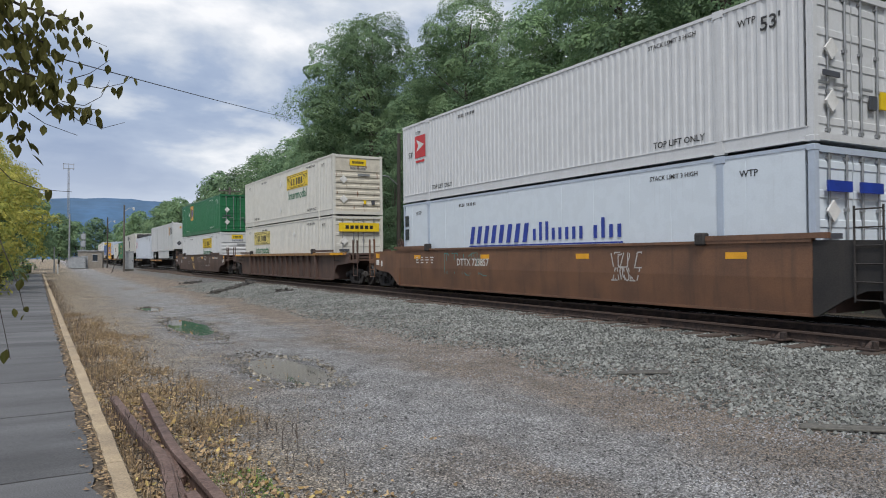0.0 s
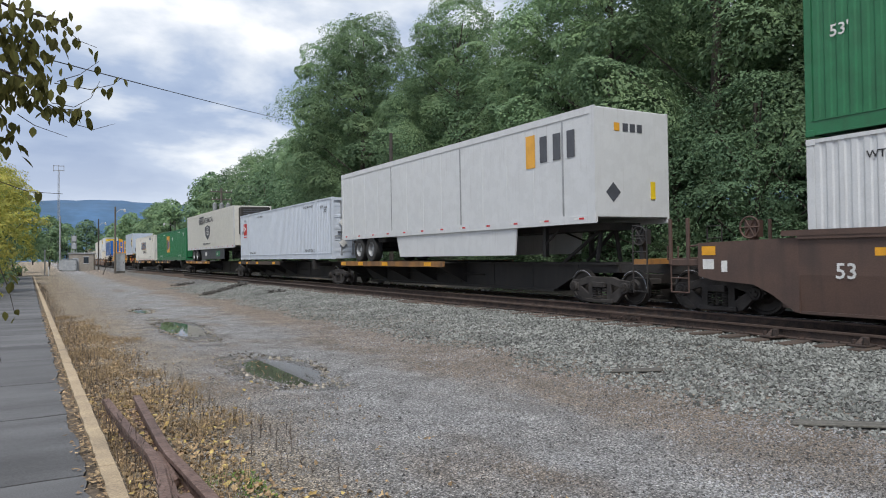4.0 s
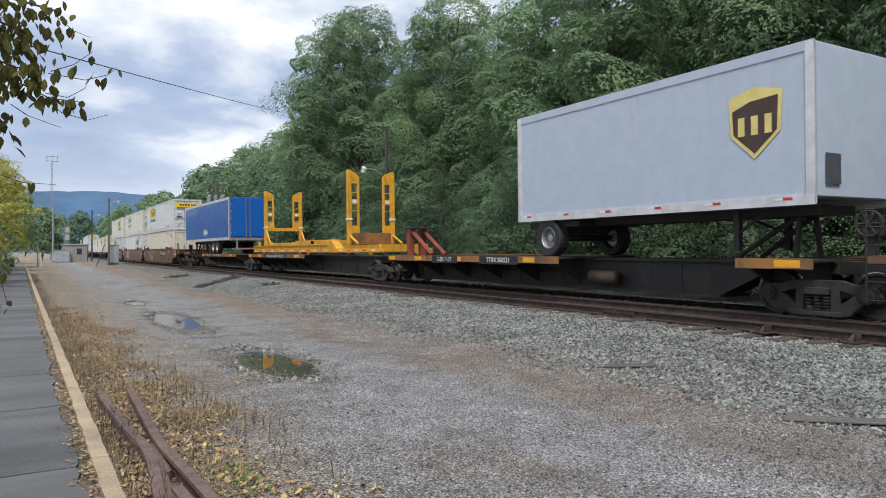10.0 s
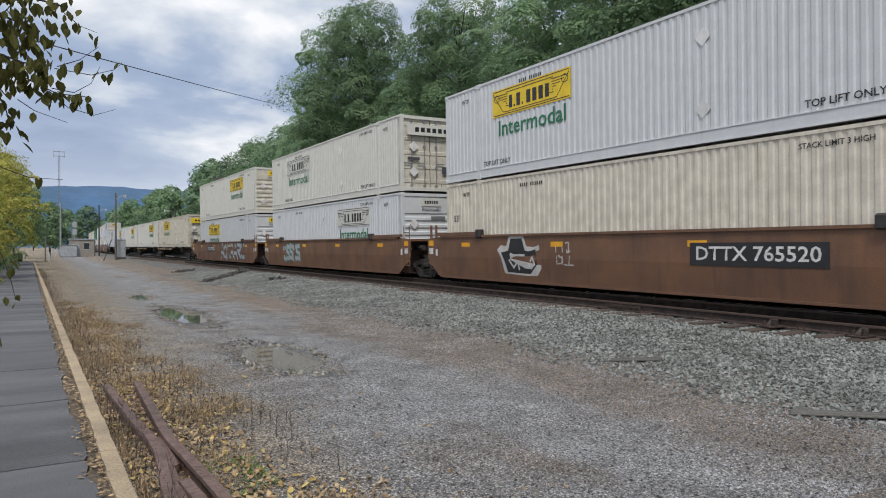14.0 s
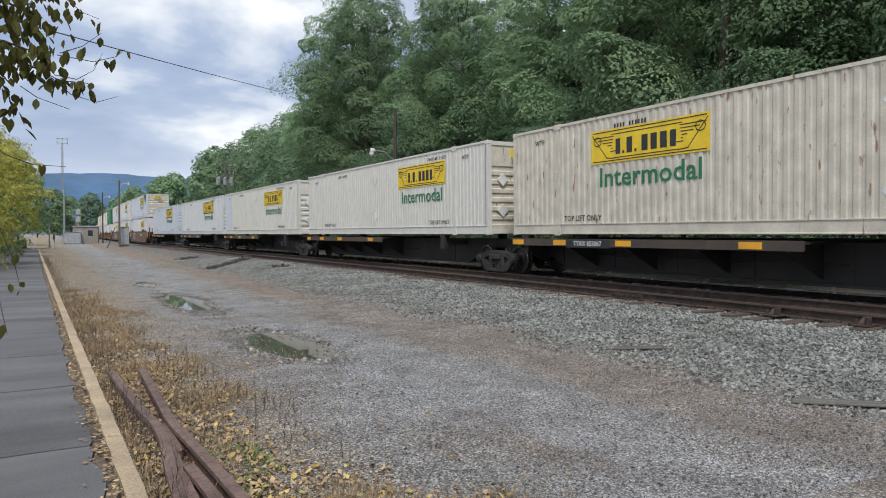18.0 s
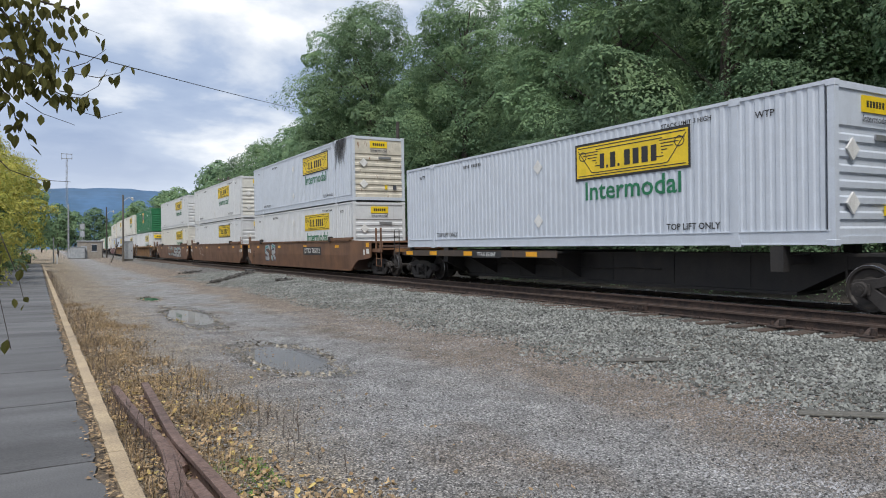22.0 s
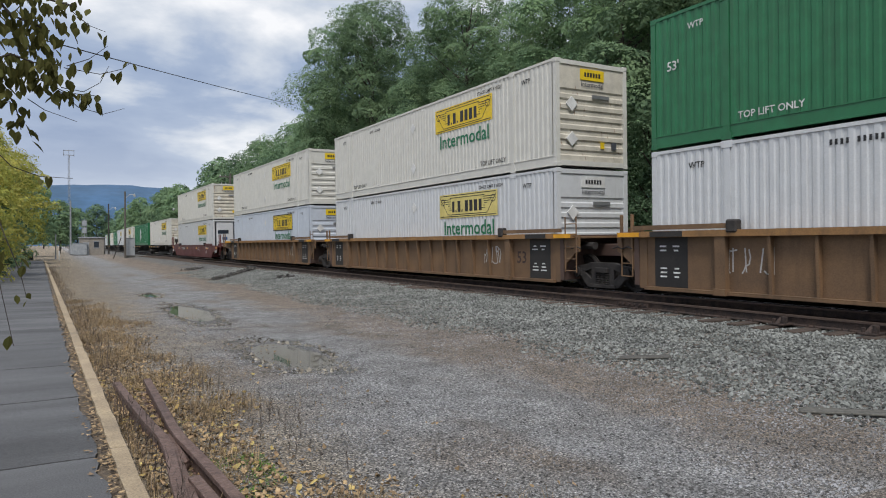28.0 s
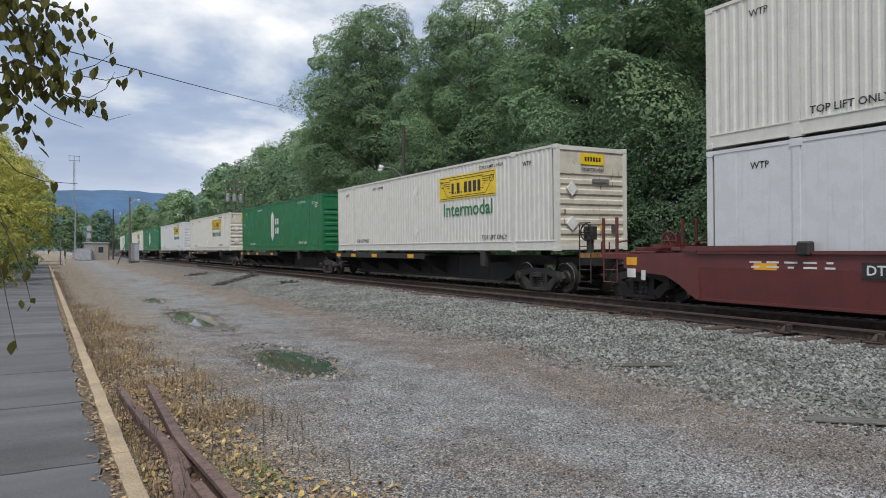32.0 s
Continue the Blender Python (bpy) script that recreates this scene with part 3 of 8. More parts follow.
def rail_brace(s):
    """A rusty cast brace bolted outside the siding rail."""
    ob = thing("rail_brace", "rusty cast iron brace against the siding rail", "rail brace", "rail braces")
    bm = bmesh.new(); add_box(bm, -0.30, 0.10, -0.13, 0.13, -0.16, -0.13)
    part("base_plate", bm, RUSTY_STEEL, ob, bevel=0.006)
    bm = bmesh.new(); add_prism(bm, [(-0.26, -0.13), (-0.02, -0.13), (-0.02, -0.03), (-0.10, -0.035), (-0.20, -0.09)], "y", -0.05, 0.05)
    part("web", bm, RUSTY_STEEL, ob, bevel=0.008)
    for dy, top, r in ((-0.09, -0.02, 0.045), (0.09, -0.06, 0.03)):
        bm = bmesh.new(); add_tube(bm, (-0.2, dy, -0.13), (-0.2, dy, top), r, n=8)
        part("bolt", bm, RUSTY_STEEL, ob)
    ob.matrix_basis = on_line(s) @ pose(-2.40, 0, 0)


for s in (5.65, 7.1):
    rail_brace(s)

# joint bar on the siding rail
bm = bmesh.new(); add_box(bm, -0.045, 0.045, -0.45, 0.45, -0.135, -0.05)
for k in range(6):
    add_tube(bm, (-0.075, -0.36 + k * 0.144, -0.09), (-0.04, -0.36 + k * 0.144, -0.09), 0.022, n=6)
jb = tagged(new("joint_bar", finish(bm)), "rusty bolted joint bar on the siding rail", "joint bar")
jb.data.materials.append(RUSTY_STEEL)
jb.matrix_basis = on_line(10.6) @ pose(-2.35, 0, 0)

# ---- timber scraps on the ballast ----
SCRAP = surface("weathered_grey_timber", (0.12, 0.115, 0.10), 0.9, second=(0.07, 0.065, 0.06), scale=3, stretch=(0.5, 8, 8), grain=0.3, bump=0.4)
for x, y, rz, w in ((6.95, 6.75, -38, 0.66), (6.47, 3.67, -52, 0.9), (6.95, 3.2, -40, 0.5)):
    bm = bmesh.new(); add_prism(bm, [(-w / 2, -0.07), (w / 2, -0.10), (w / 2 + 0.04, 0.08), (-w / 2 + 0.05, 0.09)], "z", 0.0, 0.022)
    ob = tagged(new("plank", finish(bm, bevel=0.005)), "weathered grey timber scrap lying on the ballast", "plank", "timber scraps")
    ob.data.materials.append(SCRAP)
    ob.matrix_basis = pose(x, y, relief(x, y) + 0.018, 2, -3, rz)

# ---- heaps and cables by the switch, dark against the stone ----
DARK_STEEL = surface("sooty_steel", (0.030, 0.028, 0.027), 0.7, grain=0.2, bump=0.2)
sw = thing("switch_machine", "dark low switch machine with rods beside the track", "switch machine")
for name, b in (("case", (-0.35, 0.35, -0.55, 0.45, 0.0, 0.26)), ("motor", (-0.22, 0.22, 0.45, 0.95, 0.02, 0.3)), ("base", (-0.5, 0.9, -0.7, 1.1, -0.06, 0.02))):
    bm = bmesh.new(); add_box(bm, *b)
    part(name, bm, DARK_STEEL, sw, bevel=0.03)
bm = bmesh.new()
for dy in (-0.3, 0.1):
    add_tube(bm, (0.3, dy, 0.1), (2.3, dy, 0.12), 0.025, n=6)
part("rod", bm, DARK_STEEL, sw)
sw.matrix_basis = pose(9.75, 39.6, 0.22, 0, 0, 4) @ Matrix.Scale(0.62, 4)
ridge = [(6.1, 32.0), (7.4, 34.0), (8.2, 35.6), (9.1, 37.4), (9.7, 39.0)]
heap = []
for a, b in zip(ridge, ridge[1:]):
    for k in range(110):
        f = rng.random()
        x, y = a[0] + (b[0] - a[0]) * f + rng.normal(0, 0.10), a[1] + (b[1] - a[1]) * f + rng.normal(0, 0.22)
        heap.append((x, y, relief(x, y) + 0.10 * rng.random()))
for cx, cy in ((7.0, 43.5), (7.5, 44.0), (8.6, 29.0)):
    for k in range(40):
        x, y = cx + rng.normal(0, 0.22), cy + rng.normal(0, 0.22)
        heap.append((x, y, relief(x, y) + 0.12 * rng.random()))
BLACK_CLOD = surface("black_broken_asphalt", (0.040, 0.037, 0.034), 0.9, second=(0.075, 0.068, 0.06), grain=0.25, bump=0.3, per_island=True, per_piece=0.6)
scatter_stones("broken_asphalt", "ragged ridge of broken black asphalt by the switch", np.array(heap), rng.uniform(0.025, 0.075, len(heap)), BLACK_CLOD, "rubble")

# ---- concrete walk with its kerb ----
WALK = surface("dark_worn_asphalt_walk", (0.128, 0.128, 0.132), 0.88, second=(0.062, 0.062, 0.064), scale=0.9, stretch=(0.45, 1.6, 1), spread=0.9, grain=0.3, fine=90, bump=0.35, per_piece=0.10, bump_scale=0.008)
KERB = surface("sandy_concrete_kerb", (0.42, 0.325, 0.205), 0.85, second=(0.27, 0.21, 0.145), scale=2.5, spread=0.9, grain=0.28, fine=70, bump=0.4, per_piece=0.1)
DIRT = surface("brown_crumbled_dirt", (0.13, 0.098, 0.068), 0.95, second=(0.09, 0.07, 0.05), scale=4, grain=0.4, bump=0.7)


def kerb_x(y):
    return 0.583 - 0.0202 * y


walkway = thing("walkway", "dark grey slab walk along the yard, cracked and worn", "walkway", kind="structure")
y, i = -3.5, 0
while y < 78:
    y1 = y + 2.25 + 0.12 * math.sin(i * 2.3)
    bm = bmesh.new()
    out = []
    ra = random.Random(i)
    # a ragged edge along the kerb
    def crack(v, side):
        return [(x, v + 0.05 * noise.noise((x * 1.7, v, 3)) + 0.02 * noise.noise((x * 9, v, 5)) + side * (0.013 + 0.010 * noise.noise((x * 4, v, 7)))) for x in np.linspace(-3.2, kerb_x(v) - 0.24, 14)]
    edge = [(kerb_x(v) - 0.20 - 0.07 * ra.random(), v) for v in np.linspace(y + 0.12, y1 - 0.12, 9)]
    outline = crack(y, 1) + edge + crack(y1, -1)[::-1]
    add_prism(bm, outline, "z", -0.1, 0.062 + 0.006 * ra.random())
    part("slab", bm, WALK, walkway)
    y, i = y1, i + 1
bm = bmesh.new()
add_prism(bm, [(-3.3, -3.6), (kerb_x(-3.6) - 0.13, -3.6), (kerb_x(79) - 0.13, 79), (-3.3, 79)], "z", -0.12, 0.040)
part("walk_base", bm, DIRT, walkway, "dirt in the joints")
kerb = thing("kerb", "sandy concrete kerb along the walk, chipped", "kerb", kind="structure")
y, i = -3.5, 0
while y < 78:
    y1 = y + 3.05
    bm = bmesh.new()
    add_prism(bm, [(kerb_x(y) - 0.130, y + 0.006), (kerb_x(y) - 0.018, y + 0.006), (kerb_x(y1) - 0.018, y1 - 0.006), (kerb_x(y1) - 0.130, y1 - 0.006)], "z", -0.15, 0.085)
    bmesh.ops.subdivide_edges(bm, edges=[e for e in bm.edges if e.calc_length() > 1.5], cuts=14)
    for v in bm.verts:
        v.co += Vector((0.010 * noise.noise(v.co * 5), 0, 0.008 * noise.noise(v.co * 3.1) - (0.02 if noise.noise(v.co * 2.2) > 0.42 else 0)))
    part("kerb_stone", bm, KERB, kerb)
    y, i = y1, i + 1

# ---- the disused frog: rusty rails lying by the kerb ----
OLD_RUST = surface("flaking_old_rust", (0.165, 0.105, 0.085), 0.75, second=(0.090, 0.055, 0.045), scale=7, spread=0.9, grain=0.3, bump=0.6)
frog = thing("old_rail_frog", "rusty disused rail frog lying beside the kerb", "old rails")
for pts, top in ((((0.540, 7.98), (0.600, 6.85), (0.640, 6.17), (0.690, 5.57), (0.690, 5.16), (0.645, 4.63), (0.615, 4.1), (0.57, 3.0), (0.51, 1.4)), 0.155),
                 (((0.837, 7.98), (0.815, 6.65), (0.800, 5.78), (0.808, 5.41), (0.839, 4.99), (0.871, 4.44), (0.892, 4.01), (0.94, 3.0), (1.00, 1.4)), 0.160),
                 (((0.735, 5.5), (0.715, 5.14), (0.695, 4.6), (0.680, 4.2), (0.66, 3.0)), 0.125), (((0.742, 4.50), (0.770, 4.08), (0.80, 3.4), (0.83, 2.4)), 0.150)):
    bm, rings = bmesh.new(), []
    for k, (x, yy) in enumerate(pts):
        d = Vector(pts[min(k + 1, len(pts) - 1)]) - Vector(pts[max(k - 1, 0)])
        side = Vector((d.y, -d.x)).normalized()
        rings.append([bm.verts.new((x + side.x * px, yy + side.y * px, top + pz)) for px, pz in rail_profile()])
    n = len(rings[0])
    for a, b in zip(rings, rings[1:]):
        for q in range(n):
            bm.faces.new((a[q], a[(q + 1) % n], b[(q + 1) % n], b[q]))
    bm.faces.new(rings[0]); bm.faces.new(rings[-1][::-1])
    part("old_rail", bm, OLD_RUST, frog)
bm = bmesh.new(); add_box(bm, 0.70, 0.80, 5.0, 5.75, 0.02, 0.115)
part("filler_block", bm, OLD_RUST, frog, bevel=0.02)

# ---- fallen leaves, dry grass and weeds ----
LEAF_LITTER = surface("fallen_yellow_brown_leaf", (0.36, 0.255, 0.135), 0.8, second=(0.19, 0.125, 0.07), scale=9, grain=0.15, bump=0.1, per_island=True, per_piece=0.6)
YELLOW_LEAF = surface("fallen_yellow_leaf", (0.50, 0.40, 0.14), 0.7, second=(0.34, 0.22, 0.07), scale=9, grain=0.1, bump=0.1, per_island=True, per_piece=0.35)
DRY_GRASS = surface("dry_tan_grass", (0.31, 0.225, 0.12), 0.85, second=(0.20, 0.14, 0.08), scale=5, grain=0.15, bump=0.0, per_island=True, per_piece=0.5)
WEED = surface("dead_brown_weed", (0.135, 0.105, 0.085), 0.9, second=(0.085, 0.066, 0.055), scale=5, grain=0.15, bump=0.0, per_island=True, per_piece=0.4)
MOSS = surface("fresh_green_moss", (0.11, 0.24, 0.035), 0.9, second=(0.16, 0.24, 0.05), scale=9, grain=0.2, bump=0.0, per_island=True, per_piece=0.4)


def litter_density(x, y):
    edge = 1.75 + 0.5 * noise.noise((y * 0.5, 2, 0)) - 0.025 * max(0, y - 9)
    edge += 0.45 * max(0.0, min(1.0, (5.0 - y) / 0.9)) + 0.35 * noise.noise((x * 0.9, y * 0.9, 21))
    return max(0.015, min(1, (edge - (x - kerb_x(y) + 0.5)) / 0.8 + 0.35 * noise.noise((x * 2.2, y * 1.1, 9))))


def fallen_leaves(name, label, k, material, x1, size, y1=20.0):
    pts = strewn(k, 0.35, x1, 2.8, y1, 1.5, litter_density)
    verts, faces = [], []
    for x, y, z in pts:
        if x < kerb_x(y) + 0.02:
            continue
        r = size * rng.uniform(0.55, 1.25)
        q = Euler((rng.uniform(-0.5, 0.5), rng.uniform(-0.5, 0.5), rng.uniform(0, 6.3))).to_matrix()
        b = len(verts)
        for px, py, pz in ((-1, 0, 0.1), (-0.35, -0.55, 0.0), (0.4, -0.5, 0.0), (1, 0, 0.22), (0.4, 0.5, 0.05), (-0.35, 0.55, 0.0)):
            verts.append(Vector((x, y, z + 0.014 + 0.02 * rng.random())) + q @ Vector((px * r, py * r, pz * r)))
        faces += [(b, b + 1, b + 2, b + 3), (b, b + 3, b + 4, b + 5)]
    me = bpy.data.meshes.new(name)
    me.from_pydata([tuple(v) for v in verts], [], faces)
    me.materials.append(material)
    return tagged(new(name, me), label, "leaves", kind="stuff")


fallen_leaves("leaf_litter", "fallen brown and tan leaves beside the kerb", 8600, LEAF_LITTER, 3.0, 0.022)
fallen_leaves("yellow_leaves", "fallen yellow leaves beside the kerb", 620, YELLOW_LEAF, 2.6, 0.028, 9.0)


# leaves and crumbs caught between walk and kerb
verts, faces = [], []
for k in range(1500):
    y = 2.6 + 22 * rng.random() ** 1.6
    x = kerb_x(y) - 0.135 - abs(rng.normal(0, 0.06))
    r, a = rng.uniform(0.010, 0.028), rng.uniform(0, 6.28)
    b = len(verts)
    for j in range(4):
        verts.append((x + r * (0.6 if j % 2 else 1) * math.cos(a + j * 1.57), y + r * (0.6 if j % 2 else 1) * math.sin(a + j * 1.57), 0.072 + 0.012 * rng.random()))
    faces.append((b, b + 1, b + 2, b + 3))
me = bpy.data.meshes.new("leaf_crumbs")
me.from_pydata(verts, [], faces)
me.materials.append(LEAF_LITTER)
tagged(new("leaf_crumbs", me), "dry leaf crumbs caught between walk and kerb", "leaves", kind="stuff")


def blades(name, label, k, material, x0, x1, y0, y1, height, lean, width, dens, category="grass"):
    verts, faces = [], []
    pts = strewn(k, x0, x1, y0, y1, 1.4, dens)
    for x, y, z in pts:
        if x < kerb_x(y) + 0.015:
            continue
        h, a = height * rng.uniform(0.4, 1.3), rng.uniform(0, 6.28)
        d = Vector((math.cos(a), math.sin(a), 0))
        o = Vector((-d.y, d.x, 0)) * width * rng.uniform(0.6, 1.3)
        p0 = Vector((x, y, z - 0.01))
        l = lean * rng.uniform(0.2, 1.2) * h
        p1, p2 = p0 + d * l * 0.35 + Vector((0, 0, h * 0.6)), p0 + d * l + Vector((0, 0, h * (1 - 0.25 * lean)))
        b = len(verts)
        verts += [p0 - o, p0 + o, p1 + o * 0.7, p1 - o * 0.7, p2]
        faces += [(b, b + 1, b + 2, b + 3), (b + 3, b + 2, b + 4)]
    me = bpy.data.meshes.new(name)
    me.from_pydata([tuple(v) for v in verts], [], faces)
    me.materials.append(material)
    return tagged(new(name, me), label, category, kind="stuff")


def off_rails(x, y):
    """Little grows through the old rails."""
    return 0.05 if y < 8.1 and 0.56 < x < 0.96 else 1.0


def tufts(x, y):
    return off_rails(x, y) * litter_density(x, y) * max(0.0, min(1.0, 0.35 + 1.6 * noise.noise((x * 1.6, y * 0.8, 4))))


def by_kerb(x, y):
    return off_rails(x, y) * max(0.03, 1 - (x - kerb_x(y)) / (0.45 + 0.2 * noise.noise((0, y * 0.7, 1))))


blades("dry_grass", "dry tan grass tufts beside the kerb", 26000, DRY_GRASS, 0.2, 2.8, 2.6, 22.0, 0.10, 1.0, 0.0022, tufts)
blades("kerb_grass", "dead brown grass against the kerb", 9000, WEED, -0.6, 1.6, 2.6, 55.0, 0.27, 0.7, 0.0020, by_kerb)
blades("kerb_straw", "straw-coloured grass against the kerb", 8000, DRY_GRASS, -0.6, 1.6, 2.6, 55.0, 0.16, 0.9, 0.0024, by_kerb)
blades("moss", "small patch of fresh green moss and clover", 3200, MOSS, 0.95, 1.35, 4.0, 5.2, 0.026, 0.9, 0.004, lambda x, y: max(0.0, 0.5 + 2 * noise.noise((x * 3, y * 2, 8))))


def weed(x, y, h):
    """A dead upright stalk with short side twigs."""
    bm = bmesh.new()
    ra = random.Random(int(x * 977 + y * 131))
    lean, rings, n = Vector((ra.uniform(-0.12, 0.12) * h, ra.uniform(-0.12, 0.12) * h, h)), [], 9
    for k in range(n + 1):
        f = k / n
        c, r = lean * f + Vector((ra.uniform(-1, 1), ra.uniform(-1, 1), 0)) * 0.012 * f, 0.0038 * (1 - 0.7 * f)
        rings.append([bm.verts.new(c + Vector((r * math.cos(a), r * math.sin(a), 0))) for a in (0, 2.09, 4.19)])
    for a, b in zip(rings, rings[1:]):
        for q in range(3):
            bm.faces.new((a[q], a[(q + 1) % 3], b[(q + 1) % 3], b[q]))
    for k in range(int(6 + 16 * h)):
        i, q = ra.randrange(2, n), ra.randrange(3)
        a, l = ra.uniform(0, 6.28), ra.uniform(0.03, 0.10) * (0.6 + h)
        foot = rings[i][q].co
        tip = bm.verts.new(foot + Vector((math.cos(a) * l * 0.6, math.sin(a) * l * 0.6, l)))
        bm.faces.new((rings[i][q], rings[i][(q + 1) % 3], tip)); bm.faces.new((rings[i][(q + 1) % 3], rings[i][(q + 2) % 3], tip))
    ob = new("weed", finish(bm))
    ob.data.materials.append(WEED)
    ob.location = (x, y, relief(x, y) - 0.005)
    return tagged(ob, "dead brown upright weed stalk", "weed", "dead weeds by the kerb")


rw = random.Random(5)
for k in range(110):
    y = 3.2 + 17 * rw.random() ** 1.6
    if k % 5 < 2:
        x = kerb_x(y) + 0.03 + (0.10 if y < 8.1 else 0.35) * rw.random()
        h = rw.uniform(0.18, 0.42)
    else:
        # patches of stalks among the litter
        cx, cy = ((1.3, 7.6), (1.55, 7.3), (1.68, 6.15), (1.0, 8.3), (1.3, 9.5), (1.15, 11.5), (1.6, 5.1))[k % 7]
        x, y = cx + rw.gauss(0, 0.16), cy + rw.gauss(0, 0.35)
        h = rw.uniform(0.10, 0.26)
    weed(x, y, h)

# ---- trees ----
def leaf_material(name, colour, second, through=0.3):
    m = bpy.data.materials.new(name)
    m.use_nodes = True
    n, l = m.node_tree.nodes, m.node_tree.links
    b, out = n["Principled BSDF"], n["Material Output"]
    geo, info, tr, mix = n.new("ShaderNodeNewGeometry"), n.new("ShaderNodeObjectInfo"), n.new("ShaderNodeBsdfTranslucent"), n.new("ShaderNodeMixShader")
    ramp = n.new("ShaderNodeMixRGB")
    ramp.inputs[1].default_value, ramp.inputs[2].default_value = (*colour, 1), (*second, 1)
    coord, mass, both = n.new("ShaderNodeTexCoord"), n.new("ShaderNodeTexNoise"), n.new("ShaderNodeMath")
    mass.inputs["Scale"].default_value, both.operation = 0.45, "MULTIPLY_ADD"
    l.new(coord.outputs["Object"], mass.inputs["Vector"])
    half = n.new("ShaderNodeMath"); half.operation, half.inputs[1].default_value = "MULTIPLY", 0.5
    l.new(geo.outputs["Random Per Island"], half.inputs[0])
    wide = n.new("ShaderNodeMapRange"); wide.inputs["From Min"].default_value, wide.inputs["From Max"].default_value = 0.35, 0.65
    l.new(mass.outputs["Fac"], wide.inputs["Value"]); l.new(wide.outputs[0], both.inputs[0])
    both.inputs[1].default_value = 0.5
    l.new(half.outputs[0], both.inputs[2]); l.new(both.outputs[0], ramp.inputs[0])
    shade = n.new("ShaderNodeMapRange"); shade.inputs["To Min"].default_value, shade.inputs["To Max"].default_value = 0.75, 1.25
    l.new(info.outputs["Random"], shade.inputs["Value"])
    sc = n.new("ShaderNodeVectorMath"); sc.operation = "SCALE"
    l.new(ramp.outputs[0], sc.inputs[0]); l.new(shade.outputs[0], sc.inputs["Scale"])
    b.inputs["Roughness"].default_value = 0.8
    b.inputs["Specular IOR Level"].default_value = 0.2
    l.new(sc.outputs[0], b.inputs["Base Color"]); l.new(sc.outputs[0], tr.inputs["Color"])
    mix.inputs[0].default_value = through
    l.new(b.outputs[0], mix.inputs[1]); l.new(tr.outputs[0], mix.inputs[2]); l.new(mix.outputs[0], out.inputs["Surface"])
    return m


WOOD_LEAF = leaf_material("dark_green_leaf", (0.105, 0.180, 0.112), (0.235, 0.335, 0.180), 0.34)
# paler copy of the dark leaf, with the haze of distance in its colour
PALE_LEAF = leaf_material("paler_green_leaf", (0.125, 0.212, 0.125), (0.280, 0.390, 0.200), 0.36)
SHRUB_LEAF = leaf_material("undergrowth_leaf", (0.090, 0.160, 0.100), (0.195, 0.285, 0.150), 0.40)
AUTUMN_LEAF = leaf_material("yellow_green_leaf", (0.20, 0.26, 0.06), (0.62, 0.54, 0.14), 0.4)
BARK = surface("grey_brown_bark", (0.085, 0.070, 0.055), 0.9, second=(0.05, 0.042, 0.035), scale=3, stretch=(4, 4, 0.6), grain=0.3, bump=0.6)


